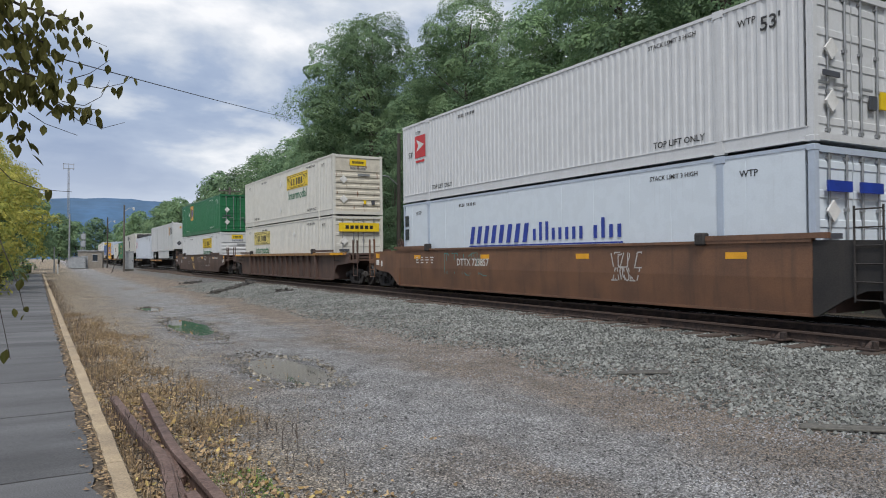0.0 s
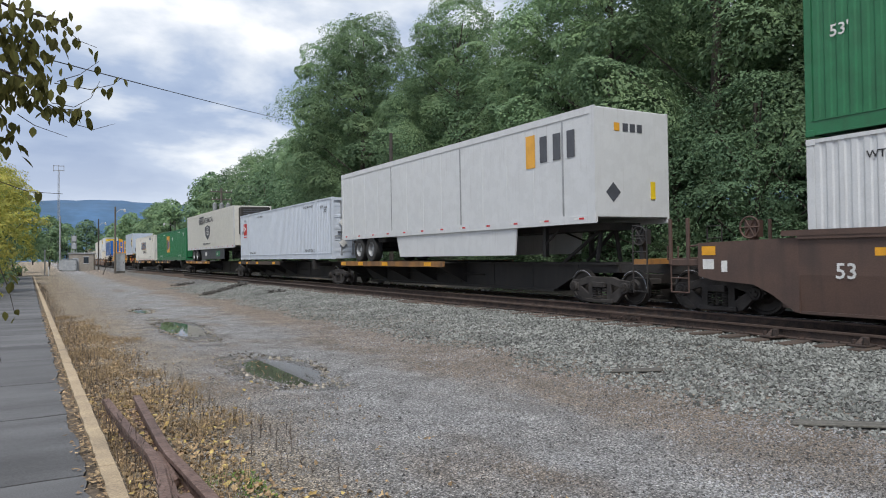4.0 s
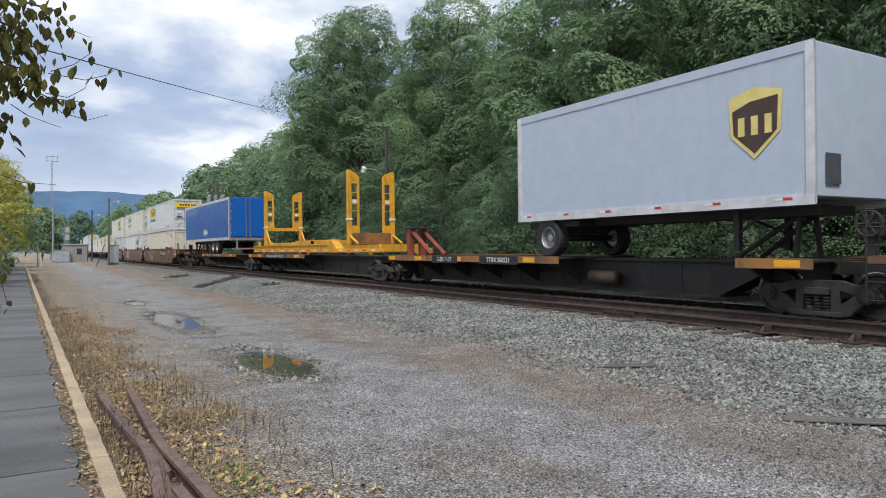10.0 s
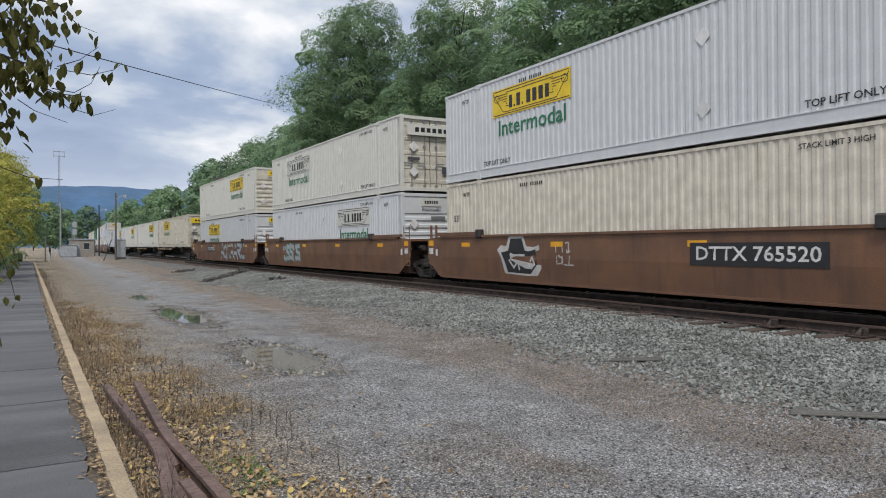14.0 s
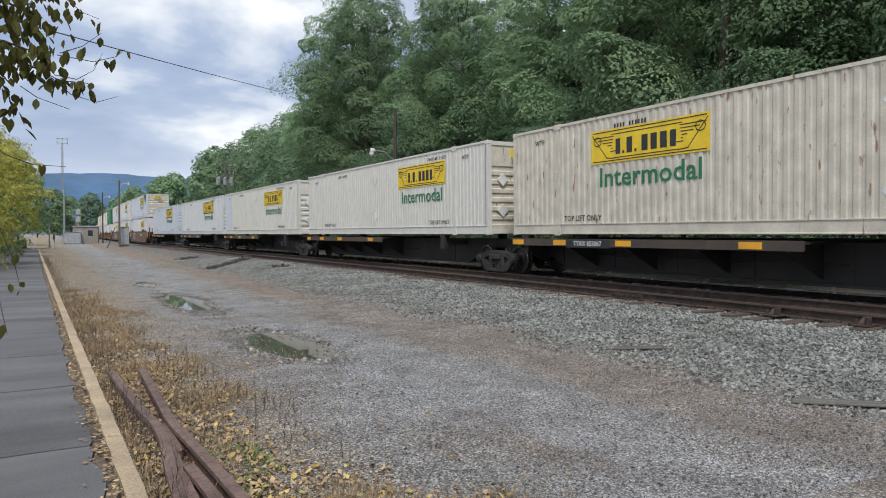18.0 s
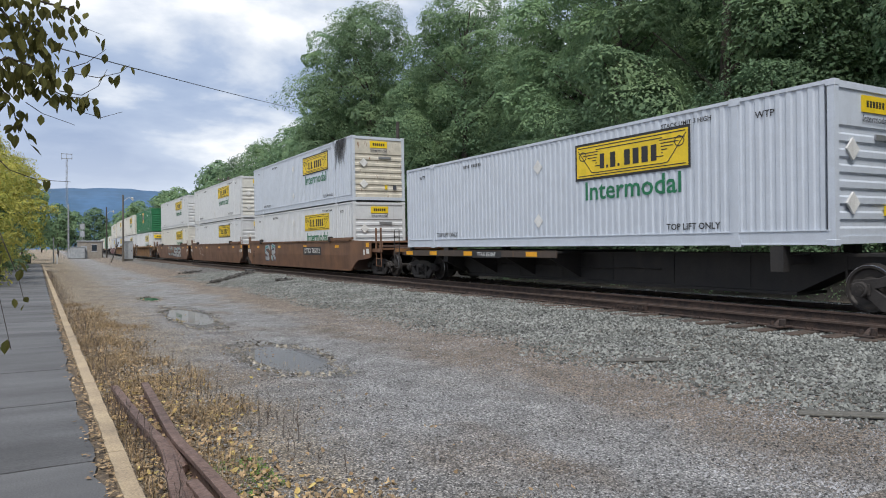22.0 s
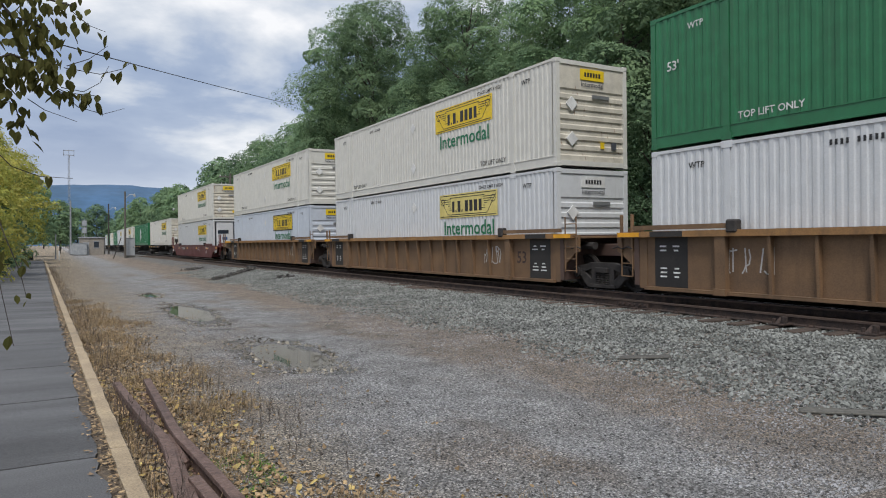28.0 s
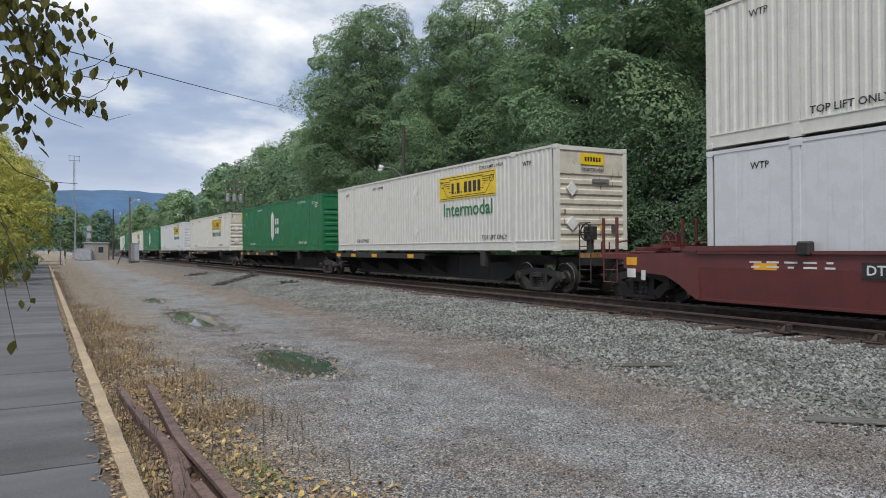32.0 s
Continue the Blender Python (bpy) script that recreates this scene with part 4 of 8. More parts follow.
def tree_meshes(seed, height, radius, clumps, leaves, size, low=0.2):
    """Trunk with limbs, and a crown of leaves gathered in uneven clumps: two meshes."""
    r = np.random.default_rng(seed)
    bm = bmesh.new()
    add_tube(bm, (0, 0, -0.6), (0.15, 0.1, height * 0.35), 0.30 * height / 18, 0.20 * height / 18, 9)
    add_tube(bm, (0.15, 0.1, height * 0.35), (-0.1, 0.2, height * 0.85), 0.20 * height / 18, 0.05, 8)
    centres = []
    for k in range(clumps):
        f = low + (1 - low) * (k + r.random()) / clumps
        prof = math.sin(math.pi * min(1, (f - low) / (1 - low) * 0.86 + 0.14)) ** 0.6
        a = k * 2.4 + r.uniform(-0.7, 0.7)
        d = radius * prof * math.sqrt(r.uniform(0.35, 1.0)) * r.uniform(0.72, 1.1)
        centres.append((d * math.cos(a), d * math.sin(a), f * height - 0.4, radius * r.uniform(0.24, 0.46)))
    for cx, cy, cz, cr in centres[:: max(1, clumps // 16)]:
        z0 = max(height * 0.15, cz - 0.45 * math.hypot(cx, cy) - 1.0)
        add_tube(bm, (0.1, 0.1, min(z0, height * 0.8)), (cx * 0.9, cy * 0.9, cz), 0.09 * height / 18, 0.02, 5)
    wood = finish(bm)
    wood.materials.append(BARK)
    c = np.array(centres)
    pos, nor = [], []
    per = int(1.5 * leaves / clumps)
    for cx, cy, cz, cr in c:
        d = r.normal(size=(per, 3))
        d /= np.linalg.norm(d, axis=1)[:, None]
        d[:, 2] = np.where(d[:, 2] < -0.45, -d[:, 2], d[:, 2])
        # knobs of foliage on each clump, with hollows between them
        knob = r.normal(size=(9, 3))
        knob /= np.linalg.norm(knob, axis=1)[:, None]
        lump = np.exp(7.0 * ((d @ knob.T).max(1) - 1.0))[:, None]
        q = cr * (0.60 + 0.52 * lump) * r.uniform(0.89, 1.03, (per, 1))
        pos.append(np.array([cx, cy, cz]) + d * q * np.array([1.12, 1.12, 0.80]))
        nor.append(d + np.array([0, 0, 0.45]) + r.normal(scale=0.34, size=(per, 3)))
    pos, nor = np.concatenate(pos), np.concatenate(nor)
    # leave out what lies buried inside other clumps
    deep = np.zeros(len(pos), bool)
    for cx, cy, cz, cr in c:
        deep |= (((pos - np.array([cx, cy, cz])) / np.array([1.12, 1.12, 0.80])) ** 2).sum(1) < (0.60 * cr) ** 2
    keep = r.permutation(np.nonzero(~deep)[0])[:leaves]
    pos, nor = pos[keep], nor[keep]
    nor /= np.linalg.norm(nor, axis=1)[:, None]
    k = len(pos)
    t = np.cross(nor, r.normal(size=(k, 3))); t /= np.linalg.norm(t, axis=1)[:, None]
    bt = np.cross(nor, t)
    s = size * r.uniform(0.5, 1.4, (k, 1))
    v = np.stack([pos - t * s * 0.8 - bt * s * 0.62, pos + t * s * 1.15 - nor * s * 0.15, pos - t * s * 0.8 + bt * s * 0.62], 1)
    me = bpy.data.meshes.new("crown")
    me.from_pydata(v.reshape(-1, 3).tolist(), [], (np.arange(k * 3).reshape(-1, 3)).tolist())
    me.materials.append(None)
    return wood, me


def plant(kinds, x, y, scale, material, label, name="tree", category="tree", group="", z=None):
    wood, crown = kinds
    ob = thing(name, label, category, group)
    a = new("trunk", wood); a.parent = ob
    b = new("crown", crown); b.parent = ob
    b.material_slots[0].link = "OBJECT"; b.material_slots[0].material = material
    ob.matrix_basis = Matrix.LocRotScale((x, y, (relief(x, y) if z is None else z) - 0.1), Euler((0, 0, (x * 7 + y * 3) % 6.28)), Vector((scale, scale, scale)))
    return ob


TALL = [tree_meshes(20 + k, 18.0, 5.0, 62, 90000, 0.072) for k in range(4)]
DEEP = [tree_meshes(30 + k, 18.0, 5.0, 64, 18000, 0.155) for k in range(2)]
BUSHY = [tree_meshes(40 + k, 5.0, 2.4, 36, 5000, 0.08, low=0.05) for k in range(2)]
LEAFY = [tree_meshes(50 + k, 5.0, 2.4, 40, 26000, 0.034, low=0.03) for k in range(3)]
LOW = [tree_meshes(70 + k, 16.0, 5.0, 60, 5000, 0.36, low=0.03) for k in range(2)]
FAR = [tree_meshes(60 + k, 16.0, 5.0, 60, 5000, 0.36) for k in range(2)]
rt = random.Random(11)
# the front of the wood along the line
spots = [(21.5, -16, 1.0), (22.5, -8.5, 1.05), (21.0, -2.0, 0.98), (21.0, 4.5, 1.02), (22.5, 10.5, 1.06), (21.2, 16.5, 1.0), (22.0, 22.5, 0.94), (23.0, 28.0, 0.73), (21.3, 34.5, 0.86),
         (24.0, 39.5, 0.84), (21.5, 49.0, 1.02), (22.6, 54.5, 1.06), (22.8, 62.0, 0.84), (23.5, 70.0, 0.76), (25.0, 79.0, 0.74), (24.0, 88.0, 0.80), (23.0, 97.0, 0.76), (24.5, 107.0, 0.80), (24.0, 118.0, 0.76)]
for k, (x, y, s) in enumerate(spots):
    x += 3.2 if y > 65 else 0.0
    # trees in the middle distance take the paler leaf in place of real haze
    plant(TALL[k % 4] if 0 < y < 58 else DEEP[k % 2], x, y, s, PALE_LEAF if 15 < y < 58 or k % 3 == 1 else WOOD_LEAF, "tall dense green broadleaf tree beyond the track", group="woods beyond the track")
for k in range(17):
    y = -14 + k * 7.5
    plant(DEEP[k % 2], 29 + rt.uniform(-1.5, 2.5), y + rt.uniform(-2, 2), rt.uniform(0.66, 0.80), WOOD_LEAF, "tall dense green broadleaf tree deeper in the wood", group="woods beyond the track")
for k in range(36):
    y = -10 + k * 2.6 + rt.uniform(-0.8, 0.8)
    plant(LEAFY[k % 3] if 4 < y < 46 else BUSHY[k % 2], line(max(0, y))[0] + rt.uniform(5.2, 7.6), y, rt.uniform(0.75, 1.35), SHRUB_LEAF, "leafy green undergrowth shrub beside the track", "shrub", "shrub", "undergrowth beyond the track")
for k in range(16):
    y = -14 + k * 6.5
    plant(LEAFY[k % 3] if 4 < y < 46 else BUSHY[k % 2], line(max(0, y))[0] + rt.uniform(11, 13), y, rt.uniform(1.7, 2.3), SHRUB_LEAF, "tall leafy thicket in the shade of the wood", "shrub", "shrub", "undergrowth beyond the track")
for k in range(16):
    y = -12 + k * 8.5
    plant(LOW[k % 2], 36 + rt.uniform(-1.5, 2.5), y, rt.uniform(0.8, 0.9), WOOD_LEAF, "dense green tree at the back of the wood", group="woods beyond the track")
for k in range(16):
    y = 128 + k * 12
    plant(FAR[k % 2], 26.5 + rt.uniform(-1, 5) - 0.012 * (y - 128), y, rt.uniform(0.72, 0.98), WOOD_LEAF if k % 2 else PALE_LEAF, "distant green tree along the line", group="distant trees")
for k in range(30):
    x = -70 + k * 6.5
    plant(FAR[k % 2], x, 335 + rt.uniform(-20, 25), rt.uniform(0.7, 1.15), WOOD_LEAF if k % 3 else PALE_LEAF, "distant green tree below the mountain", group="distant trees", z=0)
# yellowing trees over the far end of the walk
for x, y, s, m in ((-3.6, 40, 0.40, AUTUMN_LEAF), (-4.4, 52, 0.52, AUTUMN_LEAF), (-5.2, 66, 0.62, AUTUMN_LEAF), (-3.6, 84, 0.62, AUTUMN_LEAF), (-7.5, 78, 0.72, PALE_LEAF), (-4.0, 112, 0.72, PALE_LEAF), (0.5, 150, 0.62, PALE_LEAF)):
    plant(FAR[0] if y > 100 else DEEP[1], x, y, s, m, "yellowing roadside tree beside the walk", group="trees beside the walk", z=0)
for k in range(10):
    plant(BUSHY[k % 2], -3.9 - rt.uniform(0, 1.5) + 0.0 * k, 34 + k * 6.2, rt.uniform(0.7, 1.1), SHRUB_LEAF if k % 2 else AUTUMN_LEAF, "green and yellow hedge shrub beside the walk", "shrub", "shrub", "hedge beside the walk", z=0)

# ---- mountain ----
# the blue of the air before the ridge is put into its base colour
HILL = surface("wooded_slope_with_blue_haze", (0.058, 0.132, 0.245), 1.0, second=(0.040, 0.094, 0.165), scale=0.006, fine=0.03, grain=0.10, bump=0, stretch=(1, 0.2, 1))
bm, rings = bmesh.new(), []
for a in np.linspace(-50, 75, 160):
    d, t = 3000.0, radians(float(a))
    h = 232 + 16 * noise.noise((a * 0.13, 0, 0)) + 5 * noise.noise((a * 0.9, 3, 0)) + 2.0 * noise.noise((a * 4.0, 5, 0)) + max(0, a - 8) * 2.0 - max(0, -a - 0.5) * 9
    rings.append([bm.verts.new((d2 * math.sin(t), d2 * math.cos(t), z)) for d2, z in ((d - 900, -5), (d - 300, h * 0.72), (d, max(20, h)), (d + 400, -5))])
for a, b in zip(rings, rings[1:]):
    for i in range(3):
        bm.faces.new((a[i], b[i], b[i + 1], a[i + 1]))
ob = tagged(new("backdrop_mountain", finish(bm, smooth=True)), "long wooded mountain ridge in the distance, blue haze painted into its colour", "mountain", kind="structure")
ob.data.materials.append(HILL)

# ---- poles, lamps and huts at the far end of the yard ----
POLE_WOOD = surface("grey_pole_timber", (0.13, 0.115, 0.10), 0.9, second=(0.09, 0.08, 0.07), scale=3, stretch=(4, 4, 0.5), grain=0.2, bump=0.3)
LAMP_WHITE = surface("pale_lamp_housing", (0.6, 0.6, 0.6), 0.5)
DARK_POLE = surface("dark_weathered_pole", (0.055, 0.048, 0.042), 0.9, scale=3, stretch=(4, 4, 0.5), grain=0.2, bump=0.3)


def street_lamp(x, y, h, arm, lamp_at, material, label, side=1, r=0.13):
    ob = thing("street_lamp", label, "lamp", "yard lamps")
    bm = bmesh.new(); add_tube(bm, (0, 0, -0.3), (0, 0, h), r, r * 0.7, 8)
    part("pole", bm, material, ob)
    bm = bmesh.new()
    pts = [(0, lamp_at - 0.5), (side * arm * 0.5, lamp_at - 0.05), (side * arm, lamp_at)]
    for a, b in zip(pts, pts[1:]):
        add_tube(bm, (a[0], 0, a[1]), (b[0], 0, b[1]), 0.035, n=6)
    a = part("arm", bm, GALVANISED, ob)
    bm = bmesh.new()
    add_tube(bm, (side * arm, 0, lamp_at + 0.04), (side * (arm + 0.1), 0, lamp_at - 0.14), 0.16, 0.11, 10)
    add_tube(bm, (side * (arm + 0.1), 0, lamp_at - 0.14), (side * (arm + 0.1), 0, lamp_at - 0.3), 0.14, 0.06, 10)
    part("lamp_head", bm, LAMP_WHITE, ob, "pale lamp head", smooth=True)
    ob.location = (x, y, relief(x, y))
    return ob


street_lamp(15.9, 32.8, 8.1, 1.25, 5.8, DARK_POLE, "dark wooden pole with a curved lamp arm beyond the track", side=-1)
street_lamp(6.75, 85.5, 7.6, 0.9, 7.3, POLE_WOOD, "grey pole with a small lamp arm at the yard end", side=1, r=0.12)
street_lamp(7.1, 120.0, 8.0, 0.9, 7.4, DARK_POLE, "distant dark pole with a lamp beside the hut", side=1, r=0.12)
street_lamp(17.2, 112.0, 7.0, 1.5, 6.6, DARK_POLE, "distant pole with a lamp arm beyond the track", side=-1, r=0.1)
street_lamp(20.2, 88.0, 8.2, 1.8, 7.2, DARK_POLE, "dark pole with a lamp arm beyond the track", side=-1, r=0.1)


def utility_pole(x, y, h):
    ob = thing("utility_pole", "wooden utility pole with crossarms and transformers", "utility pole")
    bm = bmesh.new(); add_tube(bm, (0, 0, -0.3), (0, 0, h), 0.17, 0.12, 8)
    part("pole", bm, POLE_WOOD, ob)
    for z, w in ((h - 0.4, 1.25), (h - 1.3, 1.1)):
        bm = bmesh.new(); add_box(bm, -w, w, -0.06, 0.06, z - 0.06, z + 0.06)
        arm = part("crossarm", bm, POLE_WOOD, ob)
        for u in (-0.9, -0.45, 0.45, 0.9):
            bm = bmesh.new(); add_tube(bm, (u * w, 0, z + 0.06), (u * w, 0, z + 0.24), 0.045, 0.03, 6)
            part("insulator", bm, LAMP_WHITE, arm)
    for u in (-0.75, 0.0, 0.75):
        bm = bmesh.new(); add_tube(bm, (u, -0.1, h - 2.6), (u, -0.1, h - 1.8), 0.26, n=10); add_tube(bm, (u, -0.1, h - 1.8), (u, -0.1, h - 1.65), 0.2, 0.05, n=8)
        part("transformer", bm, GALVANISED, ob, "grey transformer can", smooth=False)
    ob.location = (x, y, relief(x, y))


utility_pole(17.6, 81.5, 9.3)


def mast():
    ob = thing("radio_mast", "tall thin lattice mast with an antenna head", "mast")
    h = 19.5
    for k, (dx, dy) in enumerate(((-0.22, -0.15), (0.22, -0.15), (0, 0.25))):
        bm = bmesh.new(); add_tube(bm, (dx, dy, -0.2), (dx * 0.6, dy * 0.6, h), 0.035, n=5)
        part("leg", bm, GALVANISED, ob)
    bm = bmesh.new()
    for i in range(26):
        z, s = i * 0.74, 1 if i % 2 else -1
        add_tube(bm, (-0.2 * s, -0.14, z), (0.2 * s, -0.14, z + 0.74), 0.018, n=4)
        add_tube(bm, (0.2 * s, -0.14, z), (0, 0.23, z + 0.74), 0.018, n=4)
    part("bracing", bm, GALVANISED, ob)
    bm = bmesh.new()
    for z in (h, h + 0.9):
        add_box(bm, -0.95, 0.95, -0.05, 0.05, z, z + 0.12)
    for u in (-0.9, 0.0, 0.9):
        add_box(bm, u - 0.05, u + 0.05, -0.05, 0.05, h - 0.2, h + 1.1)
    part("antenna_head", bm, GALVANISED, ob)
    ob.location = (2.1, 155.0, 0)
    p = thing("steel_pole", "plain pale steel pole beside the mast", "pole")
    bm = bmesh.new(); add_tube(bm, (0, 0, -0.2), (0, 0, 9.2), 0.16, 0.12, 8)
    part("shaft", bm, GALVANISED, p)
    p.location = (2.0, 132.0, 0)


mast()


def hut(x, y, w, d, h):
    ob = thing("equipment_hut", "taupe flat-roofed railway equipment hut", "hut")
    bm = bmesh.new(); add_box(bm, -w / 2, w / 2, -d / 2, d / 2, -0.1, h)
    part("wall", bm, TAN_SHED, ob)
    bm = bmesh.new(); add_box(bm, -w / 2 - 0.15, w / 2 + 0.15, -d / 2 - 0.15, d / 2 + 0.15, h, h + 0.16)
    part("roof", bm, GREY_PAINT, ob)
    bm = bmesh.new(); add_box(bm, 0.35, 1.05, -d / 2 - 0.03, -d / 2, h * 0.45, h * 0.8)
    win = part("window", bm, GLASS_DARK, ob, "small dark window")
    bm = bmesh.new(); add_box(bm, 0.27, 1.13, -d / 2 - 0.045, -d / 2 - 0.03, h * 0.8, h * 0.84); add_box(bm, 0.27, 1.13, -d / 2 - 0.045, -d / 2 - 0.03, h * 0.41, h * 0.45)
    part("window_frame", bm, GREY_PAINT, win)
    bm = bmesh.new(); add_box(bm, -1.2, -0.35, -d / 2 - 0.03, -d / 2, 0.0, 2.05)
    door = part("door", bm, GREY_PAINT, ob)
    bm = bmesh.new(); add_tube(bm, (-0.45, -d / 2 - 0.07, 1.0), (-0.45, -d / 2 - 0.03, 1.0), 0.03, n=6)
    part("door_handle", bm, GALVANISED, door)
    ob.matrix_basis = pose(x, y, 0, 0, 0, -6)


hut(4.95, 124.0, 3.5, 3.5, 2.75)


def cabinet(x, y, w, d, h, label, legs=0.0):
    ob = thing("signal_cabinet", label, "cabinet", "signal cabinets")
    bm = bmesh.new(); add_box(bm, -w / 2, w / 2, -d / 2, d / 2, legs, h)
    part("body", bm, GREY_PAINT, ob, bevel=0.02)
    bm = bmesh.new(); add_box(bm, -w / 2 + 0.06, w / 2 - 0.06, -d / 2 - 0.02, -d / 2, legs + 0.1, h - 0.12)
    door = part("door", bm, GREY_PAINT, ob, bevel=0.008)
    bm = bmesh.new(); add_box(bm, w / 2 - 0.18, w / 2 - 0.12, -d / 2 - 0.05, -d / 2 - 0.02, h * 0.5, h * 0.5 + 0.16)
    part("handle", bm, DARK_STEEL, door)
    bm = bmesh.new(); add_box(bm, -w / 2 - 0.05, w / 2 + 0.05, -d / 2 - 0.06, d / 2 + 0.05, h, h + 0.05)
    part("lid", bm, GREY_PAINT, ob)
    bm = bmesh.new(); add_box(bm, -w / 2 - 0.02, w / 2 + 0.02, -d / 2 - 0.02, d / 2 + 0.02, -0.1, legs + 0.02)
    part("plinth", bm, SCRAP, ob)
    ob.location = (x, y, relief(x, y) - 0.02)


cabinet(7.35, 86.5, 0.95, 0.7, 2.25, "grey steel signal cabinet at the yard end", 0.25)
cabinet(3.1, 122.0, 2.0, 1.0, 1.9, "long pale grey equipment cabinet beside the hut", 0.1)
cabinet(2.3, 128.0, 0.9, 0.8, 1.7, "pale grey equipment cabinet below the mast", 0.1)

sm = thing("signal_mast", "pale steel signal mast with a ladder cage", "signal")
bm = bmesh.new(); add_tube(bm, (0, 0, -0.2), (0, 0, 5.9), 0.09, n=8)
part("post", bm, GALVANISED, sm)
bm = bmesh.new()
for dx in (-0.35, 0.35):
    add_tube(bm, (dx, 0.25, 0.4), (dx, 0.25, 5.8), 0.04, n=5)
for k in range(11):
    add_tube(bm, (-0.35, 0.25, 0.7 + k * 0.48), (0.35, 0.25, 0.7 + k * 0.48), 0.035, n=5)
part("ladder", bm, GALVANISED, sm)
for z in (5.2, 4.0):
    bm = bmesh.new(); add_box(bm, -0.3, 0.3, -0.2, -0.05, z - 0.45, z + 0.45)
    part("signal_head", bm, GREY_PAINT, sm, bevel=0.05)
sm.location = (3.9, 126.5, 0)

st = tagged(new("marker_post"), "thin leaning steel post by the cabinet", "post")
bm = bmesh.new(); add_tube(bm, (-0.5, 0, -0.1), (0.35, 0, 2.4), 0.05, n=6)
part("rod", bm, DARK_POLE, st)
st.location = (6.0, 86.0, 0)
for x, y, h in ((-0.15, 90.0, 2.9), (0.2, 84.0, 1.0)):
    p = tagged(new("bollard"), "slim pale post at the end of the walk", "post", "posts at the walk's end")
    bm = bmesh.new(); add_tube(bm, (0, 0, -0.1), (0, 0, h), 0.07, n=8)
    part("shaft", bm, GALVANISED if h > 2 else LAMP_WHITE, p)
    p.location = (x, y, 0)
# drum and lid stand in for a small distant thing of unknown kind
far_shape = thing("dark_yellow_shape", "small dark and yellow shape of unknown kind beside the walk", "bin")
bm = bmesh.new(); add_tube(bm, (0, 0, 0), (0, 0, 0.85), 0.28, 0.3, 12)
part("drum", bm, DARK_STEEL, far_shape)
bm = bmesh.new(); add_tube(bm, (0, 0, 0.85), (0, 0, 1.05), 0.31, 0.22, 12)
part("lid", bm, YELLOW, far_shape, "yellow top")
far_shape.location = (-2.6, 88.0, 0.0)

# ---- power line overhead ----
WIRE = surface("black_cable_sheath", (0.02, 0.02, 0.022), 0.6, bump=0)
bm = bmesh.new()
a, b = Vector((19.8, 63.5, 14.9)), Vector((-6.6, 11.75, 5.75))
pts = []
for k in range(25):
    f = k / 24
    pts.append(a.lerp(b, f) - Vector((0, 0, 0.12 * 4 * f * (1 - f))))
rings = []
for p in pts:
    rings.append([bm.verts.new(p + Vector((0.018 * math.cos(q), -0.010 * math.cos(q), 0.020 * math.sin(q)))) for q in (0, 1.26, 2.51, 3.77, 5.03)])
for p0, p1 in zip(rings, rings[1:]):
    for q in range(5):
        bm.faces.new((p0[q], p0[(q + 1) % 5], p1[(q + 1) % 5], p1[q]))
ob = tagged(new("power_line", finish(bm)), "single sagging black power line overhead", "cable")
ob.data.materials.append(WIRE)
pp = thing("line_pole", "wooden pole carrying the power line", "utility pole")
bm = bmesh.new(); add_tube(bm, (0, 0, -0.3), (0, 0, 6.0), 0.15, 0.11, 8)
part("pole", bm, POLE_WOOD, pp)
pp.location = (-6.6, 11.75, 0)

# ---- the small tree whose branches hang into view ----
BRANCH_LEAF = leaf_material("olive_leaf_with_brown_edges", (0.055, 0.070, 0.020), (0.18, 0.15, 0.045), 0.35)
TWIG = surface("dark_twig_bark", (0.045, 0.035, 0.030), 0.9, bump=0.2)
LEAF_TOOL = bmesh.new()
for q in ((0, 0, 0), (0.30, 0.26, 0.05), (0.62, 0.30, 0.02), (0.9, 0.12, -0.06), (1.04, 0.0, -0.12), (0.9, -0.12, -0.06), (0.62, -0.30, 0.02), (0.30, -0.26, 0.05)):
    LEAF_TOOL.verts.new(q)
LEAF_TOOL.verts.ensure_lookup_table()
LEAF_TOOL.faces.new([LEAF_TOOL.verts[i] for i in (0, 1, 2, 3, 4)])
LEAF_TOOL.faces.new([LEAF_TOOL.verts[i] for i in (0, 4, 5, 6, 7)])
LEAF_MESH = finish(LEAF_TOOL)
LEAF_MESH.materials.append(BRANCH_LEAF)
ft = thing("overhanging_tree", "small broadleaf tree with olive leaves hanging over the walk", "tree")
bm = bmesh.new()
add_tube(bm, (-2.3, 4.4, -0.1), (-2.2, 4.5, 2.0), 0.10, 0.08, 9)
add_tube(bm, (-2.2, 4.5, 2.0), (-2.0, 4.6, 4.4), 0.08, 0.04, 8)
part("trunk", bm, BARK, ft)
rl = random.Random(3)
hung = 0


